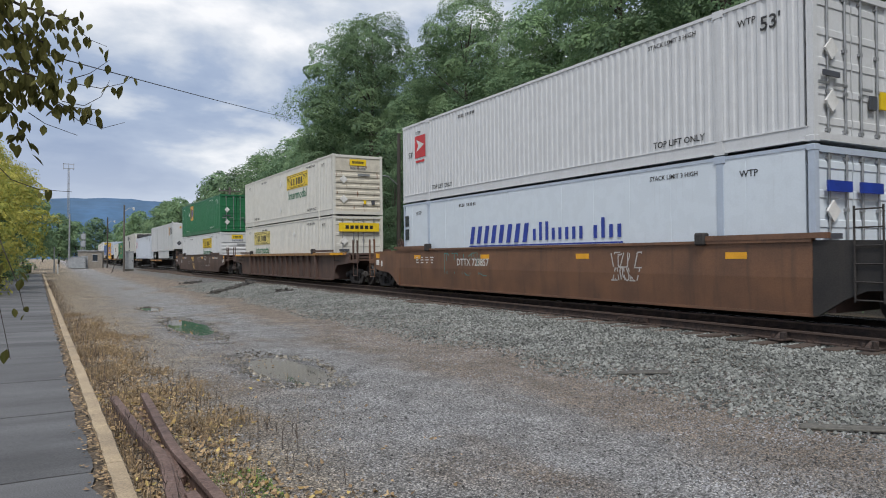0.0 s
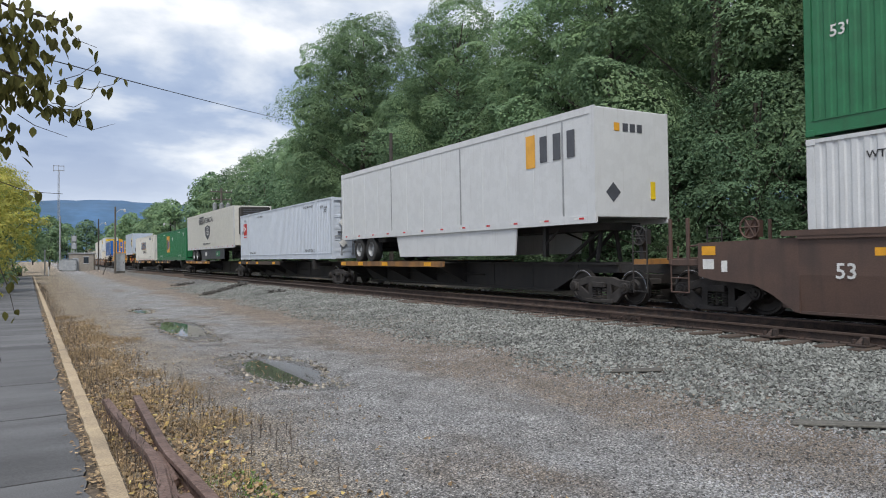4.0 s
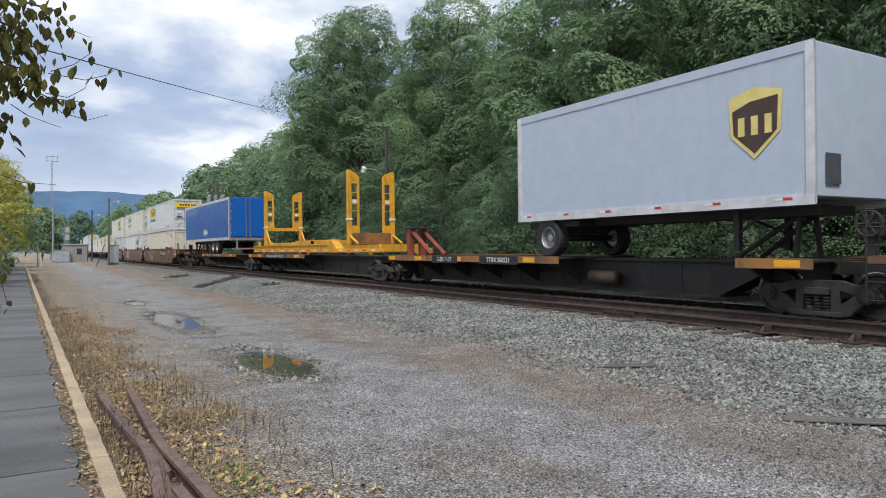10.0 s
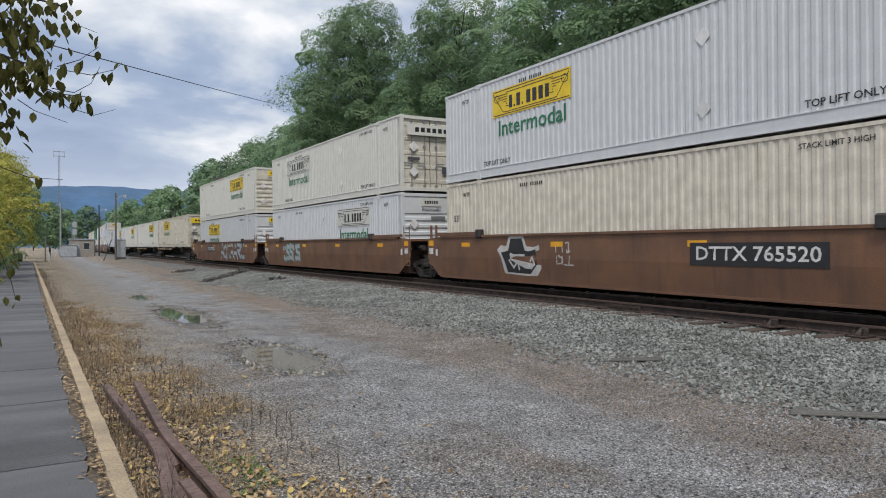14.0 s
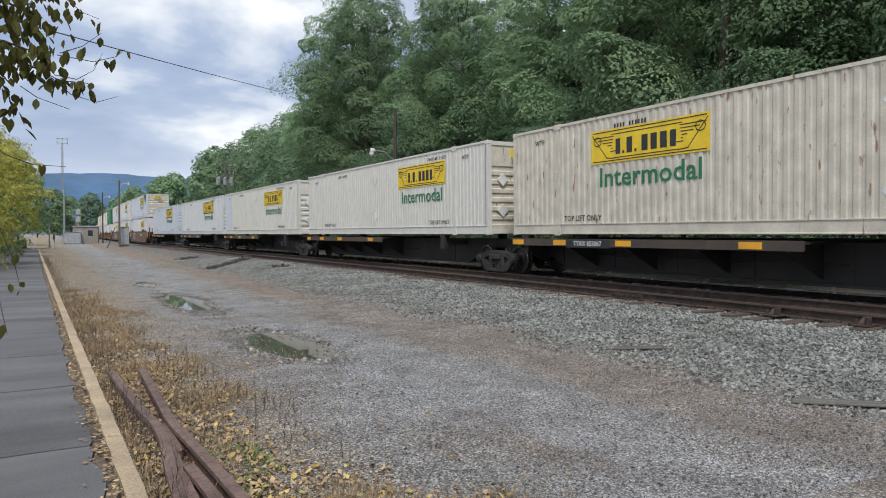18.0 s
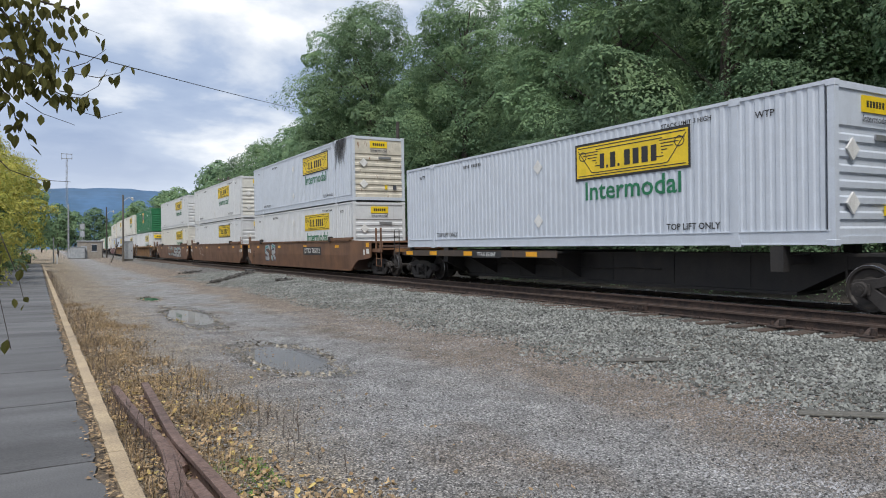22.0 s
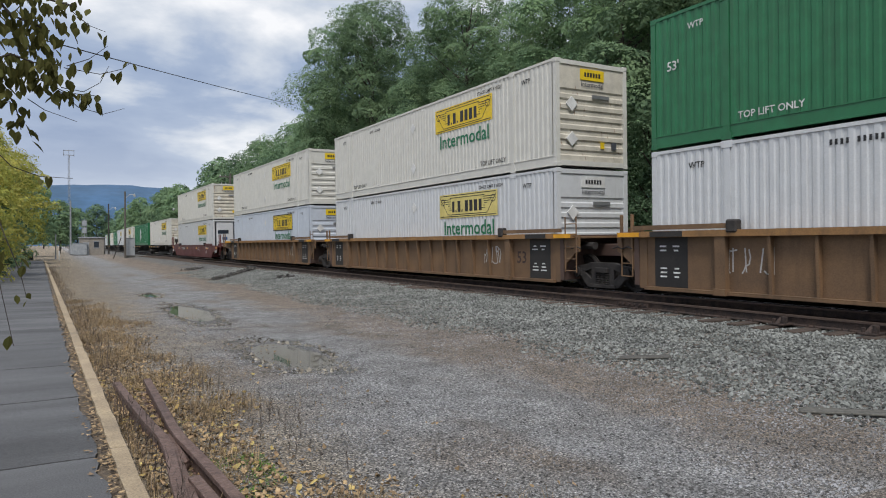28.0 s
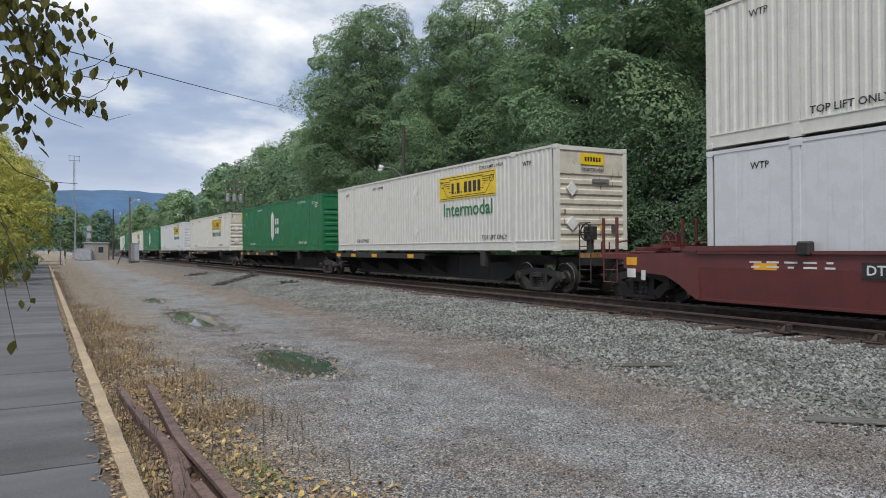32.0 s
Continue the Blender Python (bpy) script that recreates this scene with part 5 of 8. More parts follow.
def sprig(points, radius, leaves, size=0.072, spread=0.05):
    """A twig through points, with leaves hanging from it."""
    global hung
    bm = bmesh.new()
    pts = [Vector(p) for p in points]
    for k, (a, b) in enumerate(zip(pts, pts[1:])):
        f = k / max(1, len(pts) - 1)
        add_tube(bm, a, b, radius * (1 - 0.6 * f), radius * (0.85 - 0.6 * f), 5)
    br = part("branch", bm, TWIG, ft)
    for k in range(leaves):
        f = rl.random() ** 0.8 * (len(pts) - 1)
        i = min(int(f), len(pts) - 2)
        c = pts[i].lerp(pts[i + 1], f - i) + Vector((rl.uniform(-spread, spread), rl.uniform(-spread, spread), rl.uniform(-spread, spread * 0.4)))
        ob = new("leaf", LEAF_MESH)
        ob.parent = br
        s = size * rl.uniform(0.7, 1.3)
        ob.matrix_basis = Matrix.LocRotScale(c, Euler((rl.uniform(-0.8, 0.8), rl.uniform(0.6, 1.5), rl.uniform(0, 6.28))), Vector((s, s, s)))
        hung += 1


def seen(x, y, d):
    """A place d metres off, by its bearing in a view 66 degrees wide straight along the yard."""
    a = radians(30.2) + math.atan((x - 784) / 1207)
    return Vector((d * math.sin(a), d * math.cos(a), 1.6 + (441 - y) / 1207 * d * math.cos(math.atan((x - 784) / 1207))))


limb = Vector((-2.05, 4.6, 3.4))
hub = seen(-60, 120, 5.0)
sprig([limb, (limb + hub) / 2 + Vector((0, 0, 0.12)), hub], 0.022, 12)
sprig([(-2.0, 4.6, 4.0), seen(-80, -60, 5.0), seen(20, -10, 5.0), seen(110, 15, 5.0)], 0.014, 110, spread=0.16)
sprig([seen(-80, -60, 5.0), seen(0, 30, 4.9), seen(70, 60, 4.9)], 0.010, 125, spread=0.16)
sprig([hub, seen(0, 100, 4.8), seen(40, 115, 4.8), seen(90, 120, 4.8)], 0.008, 105, spread=0.10)
sprig([hub, seen(0, 125, 4.9), seen(50, 145, 4.9), seen(100, 170, 4.9), seen(150, 175, 4.9)], 0.006, 42, spread=0.06)
sprig([hub, seen(-10, 160, 5.0), seen(10, 200, 5.0), seen(18, 235, 5.0)], 0.006, 44, spread=0.08)
sprig([seen(100, 122, 4.8), seen(140, 110, 4.8), seen(174, 87, 4.8)], 0.003, 3, spread=0.02)
sprig([seen(95, 125, 4.8), seen(160, 137, 4.8), seen(200, 128, 4.8), seen(216, 115, 4.8)], 0.003, 4, spread=0.02)
sprig([seen(85, 165, 4.9), seen(120, 195, 4.9), seen(165, 208, 4.9), seen(203, 198, 4.9)], 0.003, 0)
sprig([seen(90, 160, 4.9), seen(130, 168, 4.9), seen(160, 152, 4.9), seen(176, 122, 4.9)], 0.003, 3, spread=0.02)
sprig([seen(30, 180, 4.9), seen(60, 200, 4.9), seen(118, 221, 4.9)], 0.003, 1, spread=0.02)
sprig([seen(110, 25, 5.0), seen(140, 50, 5.0), seen(170, 62, 5.0)], 0.003, 4, spread=0.03)
sprig([seen(-40, 260, 5.0), seen(0, 300, 5.0), seen(50, 318, 5.0), seen(110, 322, 5.0)], 0.0035, 3, spread=0.02)
sprig([hub, seen(-60, 300, 4.6), seen(-10, 430, 4.4), seen(15, 490, 4.4), seen(25, 530, 4.4)], 0.004, 10, spread=0.04)
sprig([seen(-60, 300, 4.6), seen(-20, 520, 4.3), seen(2, 620, 4.3)], 0.003, 4, spread=0.03)

# ---- the train: everything rides at one speed; S is the place of its leading end along the line at the start ----
SPEED = 16.0
RIDERS = []
CL, CW, CH = 16.154, 2.591, 2.896


def ride(ob, s, up):
    """ob's origin is s metres up the line at the start, up metres over the rails."""
    ob.matrix_basis = on_line(s, up)
    RIDERS.append((ob, s, up))
    return ob


def side_sheet(bm, y0, y1, h, style):
    """A container's side as a strip in y and z, with its outer face towards -x at x = 0."""
    pts = []
    if style == "ribbed":
        y = y0
        while y < y1 - 0.05:
            pts += [(y, 0.0), (y + 0.085, 0.0), (y + 0.115, 0.019), (y + 0.180, 0.019)]
            y += 0.21
        pts.append((y1, 0.0))
    else:
        y = y0
        while y < y1 - 0.3:
            pts += [(y, 0.0), (y + 1.195, 0.0), (y + 1.2, 0.006), (y + 1.215, 0.006)]
            y += 1.22
        pts = [p for p in pts if p[0] < y1 - 0.02] + [(y1, 0.0)]
    lo = [bm.verts.new((d, y, 0.27)) for y, d in pts]
    hi = [bm.verts.new((d, y, h - 0.065)) for y, d in pts]
    for i in range(len(pts) - 1):
        bm.faces.new((lo[i], lo[i + 1], hi[i + 1], hi[i]))
    a, b = [bm.verts.new((0.05, y, z)) for y, z in ((y0, 0.27), (y1, 0.27))], [bm.verts.new((0.05, y, z)) for y, z in ((y0, h - 0.065), (y1, h - 0.065))]
    bm.faces.new((a[0], b[0], b[1], a[1]))


def nose_sheet(bm, h):
    """A ribbed closed end, outer face towards -y: horizontal pressings."""
    w = CW / 2 - 0.13
    zs = [(0.16, 0.0)]
    z = 0.30
    while z < h * 0.72:
        zs += [(z, 0.0), (z + 0.04, 0.035), (z + 0.13, 0.035), (z + 0.17, 0.0)]
        z += 0.275
    zs.append((h - 0.13, 0.0))
    l, r = [bm.verts.new((-w, d, z)) for z, d in zs], [bm.verts.new((w, d, z)) for z, d in zs]
    for i in range(len(zs) - 1):
        bm.faces.new((l[i], r[i], r[i + 1], l[i + 1]))


def door_leaf(bm, h):
    """One pressed leaf: five shallow ribs across it."""
    front = [(0.0, 0.15)]
    for k in range(5):
        z = 0.32 + k * (h - 0.75) / 4
        front += [(0.0, z), (-0.018, z + 0.02), (-0.018, z + 0.14), (0.0, z + 0.16)]
    add_prism(bm, front + [(0.0, h - 0.12), (0.05, h - 0.12), (0.05, 0.15)], "x", 0.02, CW / 2 - 0.12)


def door_rods(bm, h):
    for x in (0.26, 0.82):
        add_tube(bm, (x, -0.045, 0.12), (x, -0.045, h - 0.08), 0.022, n=6)
        for z in (0.2, 0.9, 1.7, h - 0.25):
            add_box(bm, x - 0.05, x + 0.05, -0.06, 0.0, z, z + 0.06)
        add_box(bm, x - 0.02, x + 0.34, -0.075, -0.05, 1.05, 1.10)


def container(s_near, up, material, ends="nose", style="ribbed", label="", h=CH, end_material=None, length=CL, frame_material=None, patch=None):
    """One box: side panels, ends, roof, rails, posts and castings. Its origin is the middle of its base."""
    box = thing("container", label, "container", "containers on the train")
    em, fm = end_material or material, frame_material or material
    half = length / 2
    gaps = [-half + 0.13, -6.1, 6.1, half - 0.13]
    for k, (a, b) in enumerate(zip(gaps, gaps[1:])):
        me = shared(("side", style, round(a, 2), round(b, 2), h), lambda bm: side_sheet(bm, a + 0.055, b - 0.055, h, style))
        piece("side_panel", me, patch if patch and k == 2 else material, box, (-CW / 2 + 0.012, 0, 0))
        piece("side_panel", me, material, box, (CW / 2 - 0.012, 0, 0), (0, 0, 180))
    post = shared(("post", h), lambda bm: add_box(bm, -0.065, 0.065, -0.065, 0.065, 0.1, h - 0.1))
    lift = shared(("lift", h), lambda bm: (add_box(bm, 0.0, 0.09, -0.075, 0.075, 0.0, h - 0.002), add_box(bm, -0.01, 0.1, -0.12, 0.12, h - 0.13, h + 0.012), add_box(bm, -0.01, 0.1, -0.12, 0.12, -0.012, 0.12)))
    rail_m = shared(("toprail", length), lambda bm: add_box(bm, 0.0, 0.07, -half + 0.1, half - 0.1, h - 0.072, h - 0.004))
    base_m = shared(("baserail", length), lambda bm: add_prism(bm, [(-0.008, 0.02), (0.1, 0.02), (0.1, 0.275), (0.03, 0.286), (-0.010, 0.286), (-0.010, 0.266), (0.004, 0.262), (0.004, 0.052), (-0.008, 0.048)], "y", -half + 0.1, half - 0.1))
    cast = shared(("cast",), lambda bm: add_box(bm, -0.085, 0.085, -0.085, 0.085, 0.0, 0.115), bevel=0.008)
    for sx in (-1, 1):
        turn = (0, 0, 0 if sx < 0 else 180)
        piece("top_rail", rail_m, fm, box, (sx * CW / 2, 0, 0), turn)
        piece("bottom_rail", base_m, fm, box, (sx * (CW / 2 - 0.004), 0, 0), turn)
        for y in (-6.1, 6.1):
            piece("lift_post", lift, fm, box, (sx * (CW / 2 + 0.004), y, 0), turn)
        for sy in (-1, 1):
            piece("corner_post", post, fm, box, (sx * (CW / 2 - 0.07), sy * (half - 0.07), 0))
            piece("corner_casting", cast, fm, box, (sx * (CW / 2 - 0.08), sy * (half - 0.082), 0))
            piece("corner_casting", cast, fm, box, (sx * (CW / 2 - 0.08), sy * (half - 0.082), h - 0.115))
    roof = shared(("roof", length, h), lambda bm: add_box(bm, -CW / 2 + 0.05, CW / 2 - 0.05, -half + 0.06, half - 0.06, h - 0.06, h - 0.02))
    floor_m = shared(("floor", length), lambda bm: add_box(bm, -CW / 2 + 0.07, CW / 2 - 0.07, -half + 0.06, half - 0.06, 0.05, 0.15))
    piece("roof", roof, fm, box)
    piece("floor_frame", floor_m, fm, box)
    header = shared(("header", h), lambda bm: add_box(bm, -CW / 2 + 0.13, CW / 2 - 0.13, 0.0, 0.1, h - 0.14, h - 0.02))
    sill = shared(("sill", h), lambda bm: add_box(bm, -CW / 2 + 0.13, CW / 2 - 0.13, 0.0, 0.1, 0.03, 0.165))
    for sy, kind in ((-1, ends), (1, "nose" if ends == "doors" else "doors")):
        turn = (0, 0, 0 if sy < 0 else 180)
        piece("end_header", header, fm, box, (0, sy * half, 0), turn)
        piece("end_sill", sill, fm, box, (0, sy * half, 0), turn)
        if kind == "doors":
            for mirror in (1, -1):
                leaf = shared(("leaf", h, mirror), lambda bm: (door_leaf(bm, h), bmesh.ops.scale(bm, vec=(mirror, 1, 1), verts=bm.verts[:])))
                rods = shared(("rods", h, mirror), lambda bm: (door_rods(bm, h), bmesh.ops.scale(bm, vec=(mirror, 1, 1), verts=bm.verts[:])))
                d = piece("door", leaf, em, box, (0, sy * (half - 0.07), 0), turn)
                piece("locking_rod", rods, GALVANISED, d)
        elif kind == "upright":
            me = shared(("upright", h), lambda bm: side_sheet(bm, -CW / 2 + 0.13, CW / 2 - 0.13, h, "ribbed"))
            piece("end_panel", me, em, box, (0, sy * (half - 0.03), 0), (0, 0, 90 if sy < 0 else -90))
        elif kind == "reefer":
            reefer_end(box, half, h)
        else:
            piece("end_panel", shared(("nose", h), lambda bm: nose_sheet(bm, h)), em, box, (0, sy * (half - 0.03), 0), turn)
    return ride(box, s_near + half, up)


def reefer_end(box, half, h):
    """A cooling unit set back between the corner posts of the leading end."""
    bm = bmesh.new(); add_box(bm, -1.1, 1.1, -half + 0.75, -half + 0.85, 0.15, h - 0.12)
    part("end_panel", bm, WHITE, box)
    bm = bmesh.new(); add_box(bm, -1.0, 0.35, -half + 0.06, -half + 0.75, 1.0, h - 0.2)
    unit = part("cooling_unit", bm, WHITE, box, "white cooling unit with a dark fan panel", bevel=0.05)
    bm = bmesh.new(); add_box(bm, 0.35, 1.0, -half + 0.08, -half + 0.75, 0.7, h - 0.2)
    part("fan_panel", bm, GREY_INK, unit, bevel=0.04)
    bm = bmesh.new(); add_box(bm, -0.9, -0.05, -half + 0.045, -half + 0.06, 1.75, 2.05)
    part("vent", bm, GLASS_DARK, unit)
    bm = bmesh.new(); add_box(bm, -0.55, -0.15, -half + 0.045, -half + 0.06, 1.25, 1.5)
    part("maker_plate", bm, STEEL_BLUE_INK, unit)
    bm = bmesh.new(); add_prism(bm, [(-1.0, 0.2), (1.0, 0.2), (1.0, 0.65), (0.6, 0.85), (-0.2, 0.98), (-1.0, 1.0)], "y", -half + 0.02, -half + 0.75)
    part("fairing", bm, WHITE, unit)


def sign_panel(box, y, z, w, h, material, bars=(), edge=None, x=-CW / 2 + 0.004):
    """A painted panel on the yard side. bars: dark marks as (centre along, centre up, width, height, material)."""
    if edge:
        bm = bmesh.new(); add_box(bm, x - 0.001, x + 0.004, y - w / 2 - 0.06, y + w / 2 + 0.06, z - h / 2 - 0.06, z + h / 2 + 0.06)
        part("sign_border", bm, edge, box)
        x -= 0.004
    bm = bmesh.new(); add_box(bm, x, x + 0.004, y - w / 2, y + w / 2, z - h / 2, z + h / 2)
    panel = part("sign", bm, material, box, "painted owner's panel")
    for u, v, bw, bh, m in bars:
        bm = bmesh.new(); add_box(bm, x - 0.004, x - 0.001, y + u - bw / 2, y + u + bw / 2, z + v - bh / 2, z + v + bh / 2)
        part("mark", bm, m, panel)
    return panel


def words(box, text, y, z, height, material, x=-CW / 2 + 0.005, spread=1.0, name="lettering"):
    return piece(name, letters(text, height, spread), material, box, (x, y, z), SIDE)


def end_words(box, text, x, z, height, material, y, name="lettering"):
    return piece(name, letters(text, height), material, box, (x, y, z), END)


def haulier_sign(box, y, z=2.13, w=3.5, h=0.80, bordered=False, faded=False, word=True, panel=None):
    """The yellow panel with dark blocks and winged scrolls, and the green word below it."""
    panel = panel or (PALE_YELLOW if faded else YELLOW)
    bars, u = [], 0.92
    for bw, bh, v in ((0.17, 0.36, 0), (0.06, 0.07, -0.145), (0.20, 0.36, 0), (0.06, 0.07, -0.145), (0.0, 0, 0), (0.21, 0.36, 0), (0.21, 0.36, 0), (0.22, 0.36, 0), (0.19, 0.36, 0)):
        if bw:
            bars.append((u - bw / 2, v - 0.03, bw * 0.86, bh, BLACK))
        u -= bw + (0.06 if bw else 0.08)
    p = sign_panel(box, y, z, w, h, panel, [], BLACK if bordered else None)
    x = -CW / 2 + (-0.002 if bordered else 0.002)
    # the owner's name as plain upright bars
    for c, v, bw, bh, m in bars:
        bw = bw * (1.0 if bh > 0.1 else 1.2)
        bm = bmesh.new(); add_box(bm, x - 0.003, x, y + c - bw / 2, y + c + bw / 2, z + v - bh / 2, z + v + bh / 2)
        part("mark", bm, BLACK, p)
    bm = bmesh.new()
    place = lambda a, b, d: (x - 0.002, y + a, z + b)
    for sgn in (1, -1):
        lines = [[(sgn * (1.66 - 0.16 * k), 0.22 - 0.07 * k), (sgn * (0.98 + 0.02 * k), 0.22 - 0.07 * k)] for k in range(6)]
        lines.append([(sgn * (1.52 + 0.13 * math.cos(a)), 0.14 + 0.11 * math.sin(a)) for a in np.linspace(0, 6.28, 9)])
        lines.append([(sgn * 1.7, 0.3), (sgn * 1.2, -0.28), (sgn * 0.95, -0.3)])
        add_strokes(bm, lines, 0.022, 0, place)
    add_strokes(bm, [[(-0.95, -0.29), (0.95, -0.29)], [(-1.05, 0.27), (1.05, 0.27)], [(-1.68, -0.35), (1.68, -0.35)], [(-1.68, 0.35), (1.68, 0.35)]], 0.022, 0, place)
    part("scroll", bm, BLACK, p)
    if word:
        words(box, "Intermodal", y - 0.05, z - h / 2 - 0.36, 0.45, GREEN_INK, spread=1.08)


def end_sign(box, half, z, w=0.85, h=0.3, material=None, word=True):
    y = -half - 0.012
    bm = bmesh.new(); add_box(bm, -w / 2, w / 2, y - 0.004, y + 0.02, z - h / 2, z + h / 2)
    p = part("end_sign", bm, material or YELLOW, box)
    for i in range(6):
        u = -w * 0.3 + i * w * 0.12
        bm = bmesh.new(); add_box(bm, u - w * 0.04, u + w * 0.04, y - 0.008, y - 0.003, z - h * 0.2, z + h * 0.2)
        part("mark", bm, BLACK, p)
    if word:
        end_words(box, "Intermodal", 0, z - h / 2 - 0.12, 0.13, GREY_INK, y - 0.004)


def common_marks(box, ink=BLACK):
    serial_bars(box, 4.0, CH - 0.30, 0.10, ink)
    words(box, "TOP LIFT ONLY", -5.05, 0.42, 0.135, ink, spread=1.02)
    words(box, "TOP LIFT ONLY", 5.15, 0.42, 0.135, ink, spread=1.02)
    words(box, "STACK LIMIT 3 HIGH", -4.9, CH - 0.27, 0.10, ink)
    words(box, "WTP", -6.75, CH - 0.40, 0.13, ink)
    words(box, "WTP", 6.85, CH - 0.40, 0.13, ink)


def serial_bars(box, y, z, height, ink, count=11, gap=4):
    """The owner's code and number as a row of plain little bars."""
    me = shared(("digit", height), lambda bm: add_box(bm, 0.0, 0.002, -height * 0.24, height * 0.24, -height / 2, height / 2))
    for k in range(count):
        if k != gap:
            piece("serial_bar", me, ink, box, (-CW / 2 + 0.006, y - k * height * 0.95, z))


def diamond(box, y, z, r=0.2, material=None):
    bm = bmesh.new()
    x = -CW / 2 + 0.004
    add_prism(bm, [(y - r, z), (y, z - r), (y + r, z), (y, z + r)], "x", x, x + 0.004)
    part("placard", bm, material or WHITE_INK, box, "diamond placard holder")


# ---- wheels ----
WHEELS = []


def wheelset(truck, y, r):
    def build(bm):
        for sx in (-1, 1):
            pr = [(0.66, r + 0.025), (0.69, r + 0.025), (0.70, r), (0.80, r - 0.006), (0.80, r - 0.06), (0.765, r - 0.09), (0.75, r * 0.5), (0.80, 0.16), (0.80, 0.06)]
            n, rings = 28, []
            for x, rad in pr:
                rings.append([bm.verts.new((sx * x, rad * math.cos(2 * math.pi * i / n), rad * math.sin(2 * math.pi * i / n))) for i in range(n)])
            for a, b in zip(rings, rings[1:]):
                for i in range(n):
                    bm.faces.new((a[i], a[(i + 1) % n], b[(i + 1) % n], b[i]))
            bm.faces.new(rings[-1]); bm.faces.new(rings[0][::-1])
        add_tube(bm, (-0.98, 0, 0), (0.98, 0, 0), 0.075, n=10)
        for sx in (-1, 1):
            add_tube(bm, (sx * 1.13, 0, 0), (sx * 1.15, 0, 0), 0.085, n=12)
            for k in range(3):
                c, d = 0.055 * math.cos(k * 2.094), 0.055 * math.sin(k * 2.094)
                add_tube(bm, (sx * 1.15, c, d), (sx * 1.17, c, d), 0.018, n=6)
    w = piece("wheelset", shared(("wheelset", r), build), WHEEL_STEEL, truck, (0, y, 0), label="steel wheels on an axle")
    tread = shared(("tread", r), lambda bm: [add_tube(bm, (sx * 0.80, 0, 0), (sx * 0.803, 0, 0), r - 0.008, r - 0.016, 28, caps=False) for sx in (-1, 1)])
    piece("tread", tread, TREAD_STEEL, w, label="rim worn bright")
    WHEELS.append((w, r))
    return w


def truck_frame(bm):
    """Both side frames with their open windows, journal boxes and the bolster between them."""
    for sx in (-1, 1):
        a, b = sorted((sx * 0.94, sx * 1.05))
        add_prism(bm, [(-1.10, -0.02), (-1.02, 0.16), (-0.62, 0.20), (-0.45, 0.26), (0.45, 0.26), (0.62, 0.20), (1.02, 0.16), (1.10, -0.02), (0.78, -0.02), (0.42, 0.08), (-0.42, 0.08), (-0.78, -0.02)], "x", a, b)
        for q in (-1, 1):
            add_prism(bm, [(q * 0.98, 0.02), (q * 0.70, 0.04), (q * 0.38, -0.18), (q * 0.38, -0.38), (q * 0.56, -0.36)], "x", a, b)
            add_box(bm, a, b, *sorted((q * 0.24, q * 0.40)), -0.34, 0.11)
            add_box(bm, *sorted((sx * 0.92, sx * 1.08)), *sorted((q * 0.74, q * 1.05)), -0.10, 0.10)
            add_tube(bm, (sx * 1.04, q * 0.89, 0.0), (sx * 1.13, q * 0.89, 0.0), 0.135, n=12)
        add_box(bm, *sorted((sx * 0.90, sx * 1.09)), -0.46, 0.46, -0.38, -0.29)
        add_box(bm, *sorted((sx * 0.90, sx * 1.11)), -0.22, 0.22, 0.0, 0.13)
    add_box(bm, -0.95, 0.95, -0.20, 0.20, -0.10, 0.15)


def springs(bm):
    for sx in (-1, 1):
        for y in (-0.16, 0.0, 0.16):
            for k in range(5):
                add_tube(bm, (sx * 1.02, y, -0.275 + k * 0.055), (sx * 1.02, y, -0.25 + k * 0.055), 0.068, n=8)


def truck(car, y, r=0.42):
    t = piece("truck", shared(("truck",), truck_frame, bevel=0.012), TRUCK_STEEL, car, (0, y, r), label="cast steel bogie with coil springs")
    piece("spring", shared(("springs",), springs), TRUCK_STEEL, t)
    for wy in (-0.89, 0.89):
        wheelset(t, wy, r)
    return t


def coupler(car, y, sy):
    bm = bmesh.new()
    add_box(bm, -0.09, 0.09, min(y, y + sy * 0.75), max(y, y + sy * 0.75), 0.78, 0.98)
    add_box(bm, -0.16, 0.16, min(y + sy * 0.72, y + sy * 1.0), max(y + sy * 0.72, y + sy * 1.0), 0.72, 1.04)
    part("coupler", bm, TRUCK_STEEL, car, bevel=0.02)


# ---- well cars ----
def ladder(car, x, y, z0, z1, material, w=0.42):
    bm = bmesh.new()
    for dy in (0, w):
        add_tube(bm, (x, y + dy, z0), (x, y + dy, z1), 0.018, n=6)
    k = int((z1 - z0) / 0.3)
    for i in range(k + 1):
        add_tube(bm, (x, y, z0 + 0.04 + i * 0.3), (x, y + w, z0 + 0.04 + i * 0.3), 0.014, n=6)
    part("ladder", bm, material, car, "steel grab-iron ladder")


